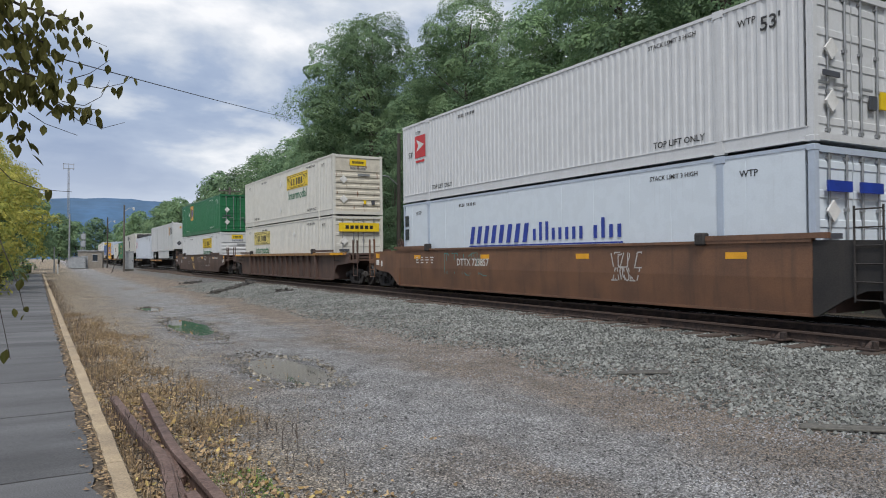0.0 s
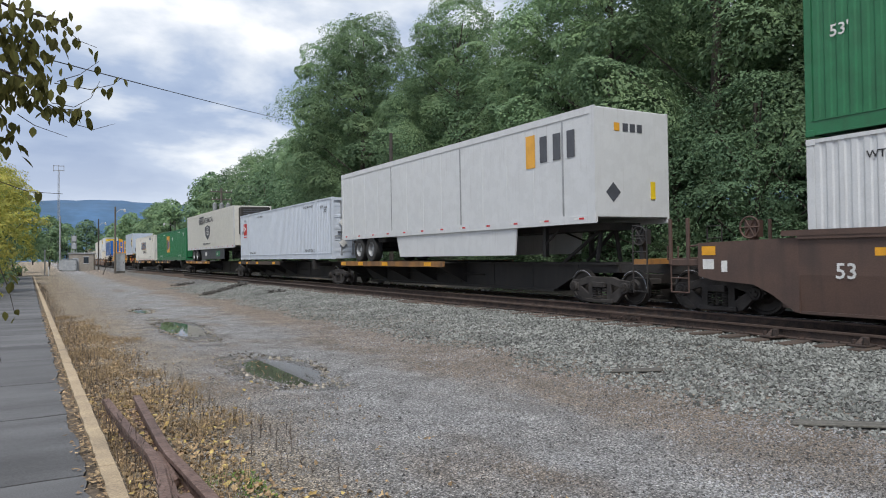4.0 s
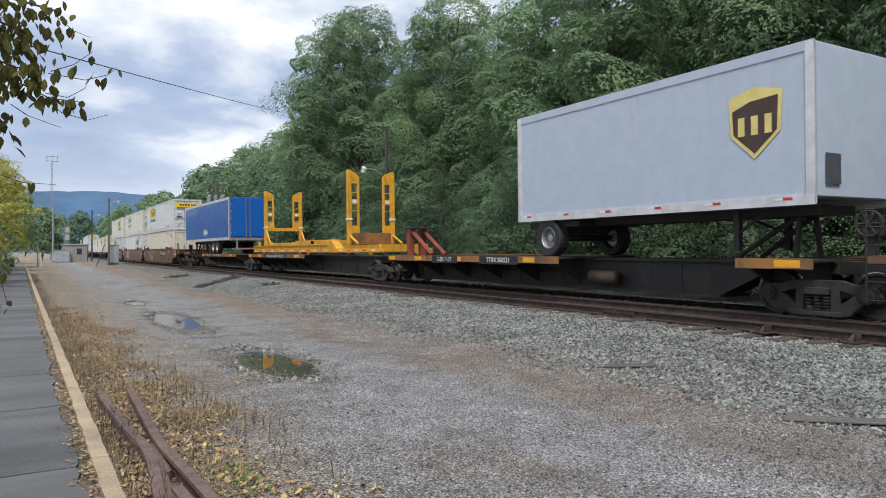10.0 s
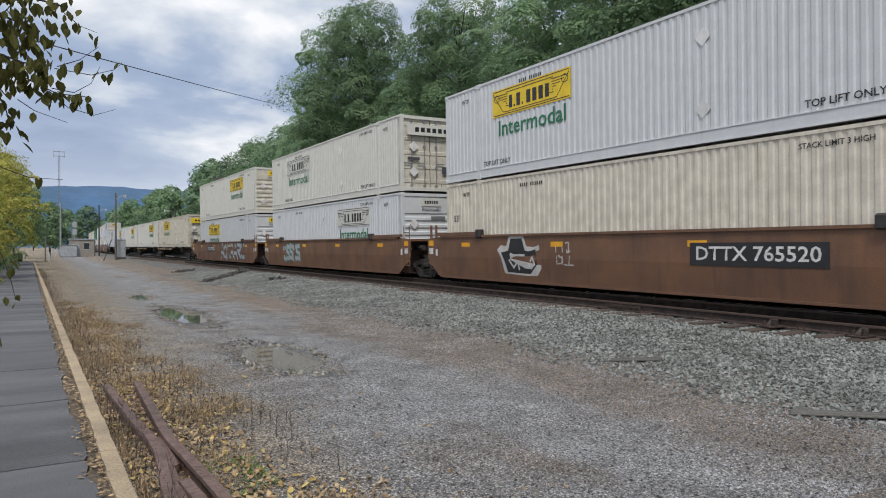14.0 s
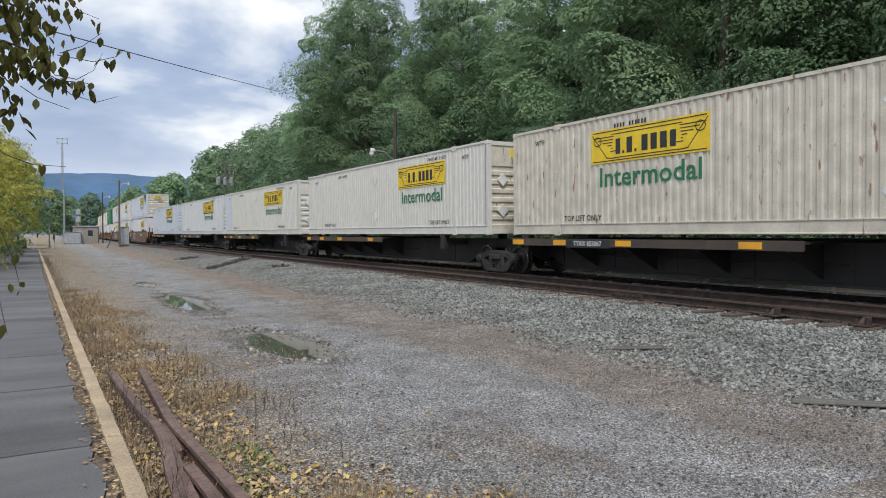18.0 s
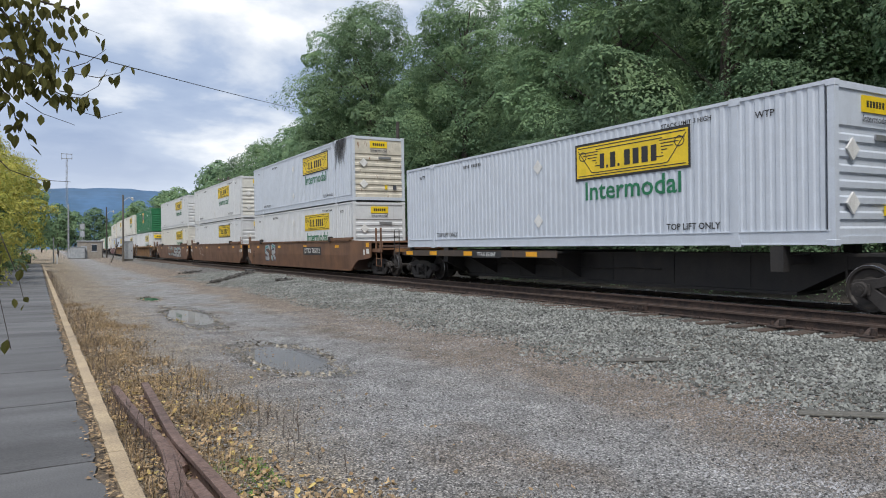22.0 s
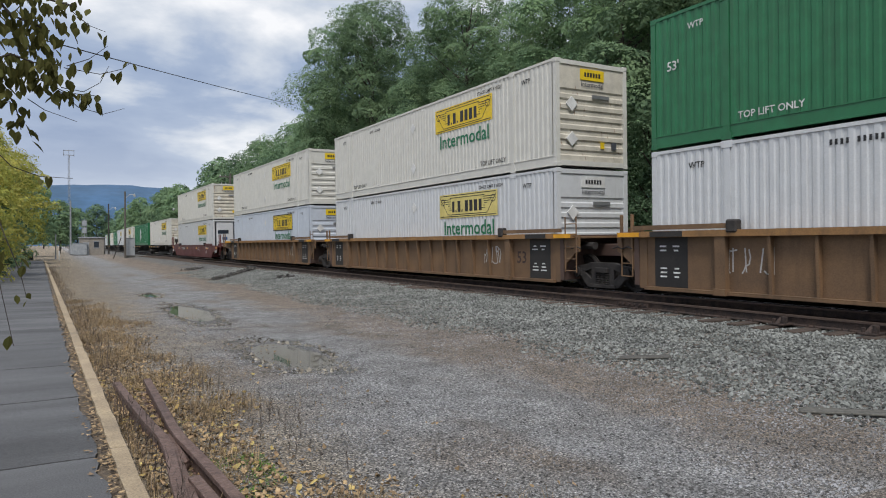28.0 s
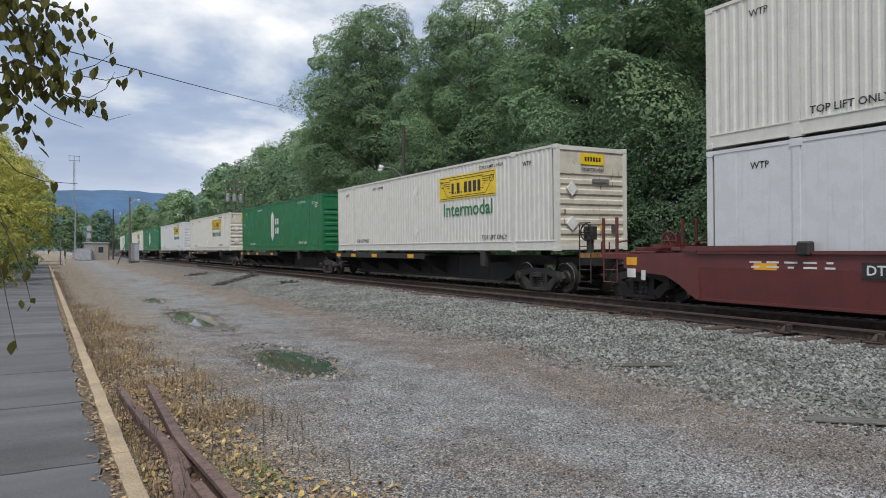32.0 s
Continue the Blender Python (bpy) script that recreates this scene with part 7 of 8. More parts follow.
# ---- trailers ----
def trailer(s_near, length, material, label, wheels, front, ribs=None, skirt=None, legs=None, roof=2.86, band=None):
    """A road trailer riding at floor height over a spine car: body, rails, doors or nose, wheels, landing legs. front: which end is the nose, -1 leading, 1 trailing."""
    t = thing("trailer", label, "trailer", "trailers on the train")
    half, w = length / 2, 1.29
    bm = bmesh.new(); add_box(bm, -w, w, -half, half, 0.12, roof)
    part("body", bm, material, t, bevel=0.02)
    for sx in (-1, 1):
        bm = bmesh.new(); add_box(bm, *sorted((sx * (w - 0.02), sx * (w + 0.022))), -half, half, -0.02, 0.17)
        rub = part("bottom_rail", bm, ALUMINIUM if material is not WHITE else WHITE, t)
        bm = bmesh.new(); add_box(bm, *sorted((sx * (w - 0.03), sx * (w + 0.018))), -half, half, roof - 0.16, roof + 0.02)
        part("top_rail", bm, band or material, t)
        n = int(length / 1.25)
        for k in range(n):
            y = -half + 0.5 + k * (length - 1.0) / (n - 1)
            for c, m in ((0, RED_INK), (0.2, WHITE_INK)):
                bm = bmesh.new(); add_box(bm, *sorted((sx * (w + 0.022), sx * (w + 0.026))), y + c - 0.09, y + c + 0.09, 0.08, 0.13)
                part("reflective_tape", bm, m, rub)
        for dy in (-half + 0.08, half - 0.08):
            bm = bmesh.new(); add_box(bm, *sorted((sx * (w - 0.05), sx * (w + 0.02))), dy - 0.08, dy + 0.08, 0.0, roof)
            part("corner_post", bm, ALUMINIUM if material is not WHITE else WHITE, t)
    if ribs == "flat":
        me = shared(("lath", length), lambda bm: add_box(bm, -0.012, 0.0, -half + 0.2, half - 0.2, -0.02, 0.02))
        for k in range(15):
            piece("rib", me, material, t, (-w, 0, 0.32 + k * 0.168))
    elif ribs == "upright":
        me = shared(("stud", roof), lambda bm: add_box(bm, -0.010, 0.0, -0.03, 0.03, 0.2, roof - 0.2))
        for k in range(12):
            piece("panel_joint", me, GALVANISED if k % 4 == 0 else material, t, (-w, -half + 1.2 + k * (length - 2.4) / 11, 0))
    # floor frame and axle slide
    bm = bmesh.new()
    add_box(bm, -0.55, 0.55, -half + 0.3, half - 0.3, -0.18, 0.0)
    part("floor_frame", bm, BLACK_CAR, t)
    tyre = shared(("tyre",), lambda bm: add_ring(bm, 0.50, 0.29, 0.27))
    rim = shared(("rim",), dished_rim)
    low = -(2.04 - 1.055 - 0.5)
    for y in wheels:
        bm = bmesh.new(); add_tube(bm, (-1.0, y, low), (1.0, y, low), 0.09, n=8); add_box(bm, -0.6, 0.6, y - 0.35, y + 0.35, low + 0.1, -0.15)
        part("axle", bm, BLACK_CAR, t)
        for sx in (-1, 1):
            wh = piece("tyre", tyre, RUBBER, t, (sx * 1.13, y, low), (0, 0, 0 if sx < 0 else 180))
            piece("rim", rim, GALVANISED, wh)
    bm = bmesh.new(); add_box(bm, -1.1, 1.1, min(wheels) - 1.0, max(wheels) + 1.0, -0.2, -0.06)
    part("axle_slide", bm, BLACK_CAR, t)
    if legs is not None:
        for sx in (-1, 1):
            bm = bmesh.new(); add_box(bm, sx * 0.85 - 0.06, sx * 0.85 + 0.06, legs - 0.06, legs + 0.06, -0.85, -0.05)
            add_tube(bm, (sx * 0.85, legs, -0.5), (0.2 * sx, legs + 0.6, -0.1), 0.03, n=6); add_tube(bm, (sx * 0.85, legs, -0.5), (sx * 0.85, legs - 0.6, -0.1), 0.03, n=6)
            part("landing_leg", bm, BLACK_CAR, t)
        # the car's hitch carries the nose
    hitch = thing("hitch", "dark folding trailer hitch standing on the spine car", "hitch", "trailer hitches")
    hy = front * (half - 0.9)
    bm = bmesh.new()
    for sx in (-1, 1):
        add_tube(bm, (sx * 0.42, 0, -1.0), (sx * 0.25, 0, -0.12), 0.06, n=6)
        add_tube(bm, (sx * 0.42, -front * 1.3, -1.0), (sx * 0.25, 0, -0.14), 0.05, n=6)
    part("strut", bm, BLACK_CAR, hitch)
    bm = bmesh.new(); add_box(bm, -0.45, 0.45, -0.45, 0.45, -0.16, -0.02)
    part("plate", bm, BLACK_CAR, hitch)
    ride(hitch, s_near + half + hy, 2.04)
    if skirt:
        s0, s1, sm = skirt
        for sx in (-1, 1):
            bm = bmesh.new(); add_prism(bm, [(s0, -0.02), (s1, -0.02), (s1 - 0.25, -0.80), (s0 + 0.1, -0.80)], "x", sx * 1.24 - 0.02, sx * 1.24 + 0.02)
            part("side_skirt", bm, sm, t)
    if front > 0:
        rear_doors(t, half, w, roof, material)
    return ride(t, s_near + half, 2.04)


def dished_rim(bm):
    """A wheel disc: a lip at the tyre, falling away to a recessed face with a hub standing out of it."""
    n, rings = 24, []
    for x, rad in ((-0.13, 0.29), (-0.14, 0.275), (-0.12, 0.26), (0.03, 0.235), (0.045, 0.17), (0.03, 0.12), (-0.07, 0.10), (-0.08, 0.06)):
        rings.append([bm.verts.new((x, rad * math.cos(2 * math.pi * i / n), rad * math.sin(2 * math.pi * i / n))) for i in range(n)])
    for a, b in zip(rings, rings[1:]):
        for i in range(n):
            bm.faces.new((a[i], a[(i + 1) % n], b[(i + 1) % n], b[i]))
    bm.faces.new(rings[-1])


def add_ring(bm, r, inner, width):
    n, rings = 24, []
    for x, rad in ((-0.14, inner), (-0.16, r - 0.04), (-0.13, r), (width - 0.13, r), (width - 0.10, r - 0.04), (width - 0.12, inner)):
        rings.append([bm.verts.new((x, rad * math.cos(2 * math.pi * i / n), rad * math.sin(2 * math.pi * i / n))) for i in range(n)])
    for a, b in zip(rings, rings[1:] + rings[:1]):
        for i in range(n):
            bm.faces.new((a[i], a[(i + 1) % n], b[(i + 1) % n], b[i]))


def rear_doors(t, half, w, roof, material):
    """Leading end with two swing doors, lock rods, lights and an underrun guard."""
    y = -half
    for sx in (-1, 1):
        bm = bmesh.new(); add_box(bm, *sorted((sx * 0.012, sx * (w - 0.09))), y - 0.03, y, 0.22, roof - 0.12)
        d = part("door", bm, material, t)
        bm = bmesh.new()
        add_tube(bm, (sx * 0.14, y - 0.06, 0.15), (sx * 0.14, y - 0.06, roof - 0.08), 0.022, n=6)
        part("locking_rod", bm, GALVANISED, d)
        for z in (0.45, 0.95, 1.45, 1.95, 2.45):
            bm = bmesh.new(); add_box(bm, *sorted((sx * (w - 0.16), sx * (w + 0.03))), y - 0.06, y - 0.02, z - 0.05, z + 0.05)
            part("hinge", bm, GALVANISED, d)
        bm = bmesh.new(); add_box(bm, *sorted((sx * (w - 0.08), sx * (w + 0.02))), y - 0.04, y, 0.1, roof)
        part("door_post", bm, GALVANISED, t)
        bm = bmesh.new(); add_box(bm, sx * 0.75 - 0.06, sx * 0.75 + 0.06, y + 0.02, y + 0.12, -0.62, 0.0)
        part("guard_hanger", bm, GALVANISED, t)
        bm = bmesh.new(); add_tube(bm, (sx * 1.0, y - 0.05, 0.03), (sx * 1.0, y - 0.02, 0.03), 0.06, n=10)
        part("tail_light", bm, RED_INK, t, "red tail light lens")
    bm = bmesh.new(); add_box(bm, -w, w, y - 0.03, y + 0.05, -0.06, 0.12)
    part("rear_sill", bm, GALVANISED, t)
    bm = bmesh.new(); add_box(bm, -1.1, 1.1, y, y + 0.1, -0.68, -0.58)
    g = part("underrun_guard", bm, GALVANISED, t)
    for k in range(6):
        bm = bmesh.new(); add_box(bm, -1.0 + k * 0.36, -0.82 + k * 0.36, y - 0.006, y, -0.65, -0.61)
        part("reflective_tape", bm, RED_INK, g)


# ---- first cars ----
def alliance(b):
    """Slanted dark blue blocks, thinner upright bars, an underline and four discs."""
    x = -CW / 2 - 0.009
    for k in range(8):
        y = 3.35 - k * 0.40
        bm = bmesh.new(); add_prism(bm, [(y, 1.32), (y - 0.20, 1.32), (y - 0.32, 1.86), (y - 0.12, 1.86)], "x", x, x + 0.004)
        part("owner_bar", bm, BLUE_INK, b)
    for k in range(12):
        y, tall = 0.05 - k * 0.275 - (0.25 if k > 7 else 0), 0.5 if k in (1, 2, 9) else 0.32
        bm = bmesh.new(); add_box(bm, x, x + 0.004, y - 0.12, y, 1.36, 1.36 + tall)
        part("owner_bar", bm, BLUE_INK, b)
    bm = bmesh.new()
    add_box(bm, x, x + 0.004, -3.4, 3.4, 1.22, 1.26)
    part("underline", bm, BLUE_INK, b)
    for y in (2.9, 2.4, -2.4, -2.9):
        bm = bmesh.new(); add_tube(bm, (x - 0.001, y, 1.0), (x + 0.004, y, 1.0), 0.17, n=20)
        part("disc", bm, BLUE_INK, b)
    bm = bmesh.new()
    for z in (1.75, 2.25):
        add_box(bm, x, x + 0.004, 7.62, 7.92, z - 0.2, z + 0.2)
    part("vent_opening", bm, GLASS_DARK, b, "dark opening in the end frame")
    for k in range(2):
        bm = bmesh.new(); add_box(bm, -1.0 + k * 1.05, -0.25 + k * 1.05, -CL / 2 - 0.075, -CL / 2 - 0.03, 2.05, 2.25)
        part("owner_lettering", bm, BLUE_INK, b)


# its leading end plates are black instead of brown
car = well_car(7.79, BROWN_CAR, near_plate_material=BLACK_CAR, label="oxide brown well car with plain sides and chalk graffiti")
ladder(car, -1.53, -CL / 2 - 1.25, 0.45, 2.05, TRUCK_STEEL, 0.46)
stencil(car, "DTTX 723857", 18.79 - 7.79 - CL / 2, 1.05, 0.22)
scrawl(car, 3, 3.4, 1.0, 2.4, 0.7, TEAL, 0.02, 5); scrawl(car, 4, 12.18 - 15.87, 1.15, 0.9, 0.34, PALE_SPRAY, 0.03, 4); scrawl(car, 5, 12.18 - 15.87, 0.82, 0.95, 0.3, PALE_SPRAY, 0.03, 5)
small_notes(car, 6.6, 1.2)
stack(7.79, plain(COOL_WHITE, "doors", "smooth", "white smooth-sided container with bold blue owner's lettering", frame=PALE_BLUE, extra=alliance, mark=False),
      plain(WHITE, "doors", label="white corrugated container with a red square emblem", extra=lambda b: emblem(b, 6.7, 2.0, 0.8, RED_INK, ARROW)))
car = well_car(31.25, DARK_BROWN_CAR, ribbed=True, edge=TAN_EDGE, label="dark brown well car with ribbed sides", top=1.46)
stack(31.25, haulier(CREAM, "doors", y=4.1, faded=True, label="cream corrugated container with a faded yellow panel"), haulier(CREAM, "nose", y=-2.75, end_material=RUSTY_CREAM, label="weathered cream corrugated container with a yellow owner's panel"))
car = well_car(54.88, DARK_BROWN_CAR, label="dark brown well car with a tan crescent emblem and graffiti")
bm = bmesh.new()
ring = [(0.44 * math.cos(a), 0.40 * math.sin(a) + 0.08) for a in np.linspace(0.5, 5.2, 18)]
inner = [(0.10 * math.cos(a) + 0.12, 0.16 * math.sin(a) + 0.16) for a in np.linspace(5.0, 0.6, 12)]
tail = [(0.42, -0.62), (0.1, -0.62), (-0.25, -0.3)]
pl = sill_place(1.66, 0.92)
bm.faces.new([bm.verts.new(pl(u, v, 0.003)) for u, v in [(0.34, 0.30), (0.1, 0.48), (-0.2, 0.42), (-0.40, 0.15), (-0.42, -0.2), (-0.28, -0.5), (0.05, -0.64), (0.42, -0.64), (0.36, -0.1), (0.14, -0.14), (-0.02, 0.0), (-0.02, 0.2), (0.1, 0.28), (0.2, 0.2), (0.14, 0.08), (0.34, 0.04)]])
part("emblem", bm, TAN_INK, car, "large tan crescent emblem")
stencil(car, "CP 527013", 5.5, 1.22, 0.17)
stencil(car, "53", 7.3, 0.9, 0.26)
scrawl(car, 12, -3.7, 0.95, 4.2, 0.75, PALE_SPRAY, 0.045, 4); scrawl(car, 13, -0.9, 1.1, 1.5, 0.4, PALE_SPRAY, 0.02, 4); scrawl(car, 14, 3.4, 0.85, 1.3, 0.22, PALE_SPRAY, 0.018, 6)
small_notes(car, -6.2, 1.25, 2, 6)
stack(54.88, haulier(WHITE, "nose", y=-3.2), plain(GREEN, "doors", label="green corrugated container with an orange square emblem", extra=lambda b: (emblem(b, 3.17, 2.02, 1.3, ORANGE, BLOCKS), diamond(b, 4.4, 1.95))))


def drt(t):
    bm = bmesh.new(); add_box(bm, -1.306, -1.302, -5.75, -5.35, 1.6, 2.5)
    part("emblem", bm, ORANGE, t, "orange and grey owner's emblem")
    for k in range(3):
        y = -5.9 - k * 0.55
        bm = bmesh.new(); add_box(bm, -1.306, -1.302, y - 0.36, y - 0.06, 1.7, 2.4)
        part("owner_bar", bm, GREY_INK, t)
    for x, m in ((-0.55, ORANGE), (-0.25, GREY_INK), (0.0, GREY_INK), (0.25, GREY_INK)):
        bm = bmesh.new(); add_box(bm, x - 0.09, x + 0.09, -8.09, -8.08, 2.3, 2.5)
        part("owner_lettering", bm, m, t)
    bm = bmesh.new(); add_prism(bm, [(-0.95, 0.75), (-0.7, 0.5), (-0.45, 0.75), (-0.7, 1.0)], "y", -8.085, -8.08)
    part("placard", bm, GREY_INK, t)
    bm = bmesh.new(); add_box(bm, 0.62, 0.78, -8.1, -8.08, 0.6, 1.05)
    part("warning_plate", bm, YELLOW, t)


TR = [76.6, 93.75, 111.0, 128.65, 145.65, 162.7]
spine_car(TR[0], TR[1], "black spine car carrying a white box trailer", [(83.5, 92.4)], own_a=True, free_a=True, pedestals=False, over_a=1.6)
t = trailer(76.4, CL, WHITE, "white box trailer with an orange and grey emblem", (5.1, 6.3), -1, "upright", (-4.8, 2.8, WHITE), -5.6)
drt(t)
spine_car(TR[1], TR[2], "black spine car with worn brown deck edges", [(101.2, 109.9)], edge=WORN_EDGE)
plain(BLUISH, "doors", label="clean white corrugated container with a red square emblem", extra=lambda b: emblem(b, 6.9, 1.95, 0.74, RED_INK, ARROW))(93.78, DECK_UP)
car = spine_car(TR[2], TR[3], "black spine car carrying a white refrigerated trailer", [(118.7, 127.6)], pedestals=False)
stencil(car, "ALL PURPOSE SPINE CAR", 121.5 - 119.45, 0.95, 0.09, x=-1.469)


def prime(t):
    x = -1.318
    for k in range(5):
        y = 3.2 - k * 0.34
        bm = bmesh.new(); add_box(bm, x, x + 0.004, y - 0.24, y - 0.04, 2.02, 2.45)
        part("owner_bar", bm, GREY_INK, t)
    bm = bmesh.new()
    add_prism(bm, [(3.2, 2.5), (1.6, 2.5), (1.35, 2.62), (2.9, 2.62)], "x", x, x + 0.004)
    part("owner_lettering", bm, GREY_INK, t, "slanted grey bar over the owner's marks")
    words(t, "INTERMODAL", -0.2, 2.25, 0.36, GREY_INK, x=x)
    bm = bmesh.new(); add_prism(bm, [(0.13 + 0.95, 1.72), (0.13, 1.88), (0.13 - 0.95, 1.72), (0.13 - 0.75, 1.05), (0.13, 0.72), (0.13 + 0.75, 1.05)], "x", x, x + 0.004)
    sh = part("shield", bm, GREY_INK, t, "dark shield emblem with white lines")
    bm = bmesh.new()
    pl = lambda u, v, d: (x - 0.003, 0.13 - u, 1.3 + v)
    add_strokes(bm, [[(-0.6, -0.25), (-0.25, 0.45)], [(0.6, -0.25), (0.25, 0.45)], [(0, -0.4), (0, 0.5)], [(-0.2, 0.1), (0.25, 0.1)], [(-0.2, -0.15), (0.25, -0.15)]], 0.05, 0, pl)
    part("shield_line", bm, WHITE_INK, sh)
    bm = bmesh.new()
    for k in range(18):
        if k != 14:
            add_box(bm, x, x + 0.004, 1.6 - k * 0.14, 1.69 - k * 0.14, 0.36, 0.47)
    part("owner_lettering", bm, GREY_INK, t)
    for y in (-0.1, -0.45):
        bm = bmesh.new(); add_prism(bm, [(y + 1.2 - 0.19, -0.4), (y + 1.2, -0.6), (y + 1.2 + 0.19, -0.4), (y + 1.2, -0.2)], "x", -1.27, -1.262)
        part("placard", bm, WHITE_INK, t)
    bm = bmesh.new(); add_prism(bm, [(-3.75, -0.52), (-3.6, -0.60), (-2.55, -0.60), (-2.4, -0.52), (-2.4, -0.30), (-2.6, -0.22), (-3.2, -0.20), (-3.5, -0.16), (-3.75, -0.30)], "x", -1.268, -1.262)
    panel = part("skirt_badge", bm, GREEN_INK, t, "green badge with pale letters")
    piece("lettering", letters("eco", 0.24), WHITE_INK, panel, (-1.272, -2.9, -0.38), SIDE)
    # cooling unit on the nose
    bm = bmesh.new(); add_box(bm, -1.0, 1.0, -CL / 2 - 0.75, -CL / 2, 0.85, 2.75)
    u = part("cooling_unit", bm, BLACK_CAR, t, "black cooling unit on the nose", bevel=0.08)
    for k in range(6):
        bm = bmesh.new(); add_box(bm, -0.85, 0.85, -CL / 2 - 0.765, -CL / 2 - 0.74, 1.9 + k * 0.12, 1.95 + k * 0.12)
        part("grille_bar", bm, GREY_INK, u)


SLATE = surface("dark_slate_skirt", (0.035, 0.040, 0.052), 0.5, grain=0.1, bump=0.03, dirt=GRIME, dirt_amount=0.3)
t = trailer(111.5, CL, CREAM, "white refrigerated trailer with ribbed sides and a dark shield emblem", (123.9 - 119.58, 125.17 - 119.58), -1, "flat", (114.5 - 119.58, 122.4 - 119.58, SLATE), -5.9)
prime(t)
spine_car(TR[3], TR[4], "black spine car with rust-brown deck edges", [(136.0, 144.8)], edge=WORN_EDGE)
plain(GREEN, "upright", label="green corrugated container with a large orange square emblem", extra=lambda b: (emblem(b, 1.0, 1.6, 1.62, ORANGE, BLOCKS), diamond(b, -1.35, 2.1)))(128.65, DECK_UP)


def swift(b):
    x = -CW / 2 - 0.009
    for shift, m, d in ((0.05, ORANGE, 0.0), (0.0, STEEL_BLUE_INK, 0.004)):
        for a, w in ((0, 0.62), (0.95, 0.26), (1.35, 0.26), (1.75, 0.22), (2.2, 0.22), (2.75, 0.5), (3.6, 0.36)):
            y, lean = 2.33 - a - shift, 0.16
            bm = bmesh.new()
            add_prism(bm, [(y, 1.35 - shift), (y - w, 1.35 - shift), (y - w - lean, 2.23 - shift), (y - lean, 2.23 - shift)], "x", x - d, x - d + 0.003)
            part("owner_bar", bm, m, b)
    words(b, "INTERMODAL", -0.6, 1.0, 0.30, BLACK, spread=1.05)
    words(b, "53ft", 7.1, 0.75, 0.22, STEEL_BLUE_INK)
    tape = shared(("tape",), lambda bm: add_box(bm, 0, 0.003, -0.13, 0.13, 0.06, 0.11))
    for k in range(22):
        piece("reflective_tape", tape, RED_INK, b, (x, 7.6 - k * 0.72, 0))
    serial_bars(b, -4.3, 2.5, 0.17, STEEL_BLUE_INK)


car = spine_car(TR[4], TR[5], "black spine car with a stencilled yellow deck edge", [(154.0, 162.3), (148.5, 151.5)], free_b=True, over_b=1.45)
stencil(car, "TTAX 653752", 159.0 - 154.95, 0.95, 0.16, x=-1.469, plate=2.1)
plain(CREAM, "doors", label="cream corrugated container with bold slanted blue lettering", extra=swift)(147.06, DECK_UP)

# ---- the three units with trailers and the folded rack ----
car = spine_car(166.95, 184.85, "black spine car with a long yellow-edged deck", [(173.5, 183.2), (166.8, 168.3)], own_a=True, free_a=True, pedestals=False, over_a=1.2)
bm = bmesh.new(); add_tube(bm, (-0.62, -3.65, 0.55), (-0.62, -2.8, 0.55), 0.17, n=12); add_tube(bm, (-0.62, -2.8, 0.55), (-0.62, -2.72, 0.55), 0.17, 0.09, n=12)
part("air_tank", bm, WORN_EDGE, car, "rusty air reservoir", smooth=True)
stencil(car, "TTRX 360531", 176.1 - 175.9, 0.95, 0.14, x=-1.469, plate=1.9)
stencil(car, "2-28 / 1-57", 179.1 - 175.9, 0.95, 0.14, x=-1.469, plate=1.6)


def parcel(t):
    x = -1.306
    y, z = -3.1, 1.58
    bm = bmesh.new(); add_prism(bm, [(y + 0.56, z + 0.55), (y, z + 0.68), (y - 0.56, z + 0.55), (y - 0.52, z - 0.2), (y, z - 0.68), (y + 0.52, z - 0.2)], "x", x, x + 0.004)
    p = part("shield", bm, PALE_YELLOW, t, "brown and yellow shield emblem")
    bm = bmesh.new(); add_prism(bm, [(y + 0.48, z + 0.28), (y + 0.1, z + 0.42), (y - 0.48, z + 0.46), (y - 0.45, z - 0.18), (y, z - 0.58), (y + 0.45, z - 0.18)], "x", x - 0.004, x - 0.001)
    part("shield_field", bm, FADED_INK, p)
    for k in range(3):
        c = y + 0.28 - k * 0.28
        bm = bmesh.new(); add_box(bm, x - 0.008, x - 0.005, c - 0.07, c + 0.07, z - 0.22, z + 0.14)
        part("shield_mark", bm, PALE_YELLOW, p)
    bm = bmesh.new(); add_box(bm, -1.0, -0.55, -4.29, -4.27, 0.35, 0.9)
    part("vent", bm, GREY_INK, t)


t = trailer(166.8, 8.5, PALE_BLUE, "short pale grey-blue trailer with a brown shield emblem", (174.06 - 171.05,), -1, None, None, -2.4)
parcel(t)
car = spine_car(184.85, 203.5, "black spine car carrying a folded yellow rack frame", [(192.5, 202.2)], pedestals=False)
stencil(car, "TWIN 28 ALL PURPOSE SPINE CAR", 197.1 - 194.18, 0.96, 0.125, x=-1.469, plate=3.9, spread=1.15)
stencil(car, "TTX", 193.4 - 194.18, 0.96, 0.14, x=-1.469, spread=1.5)


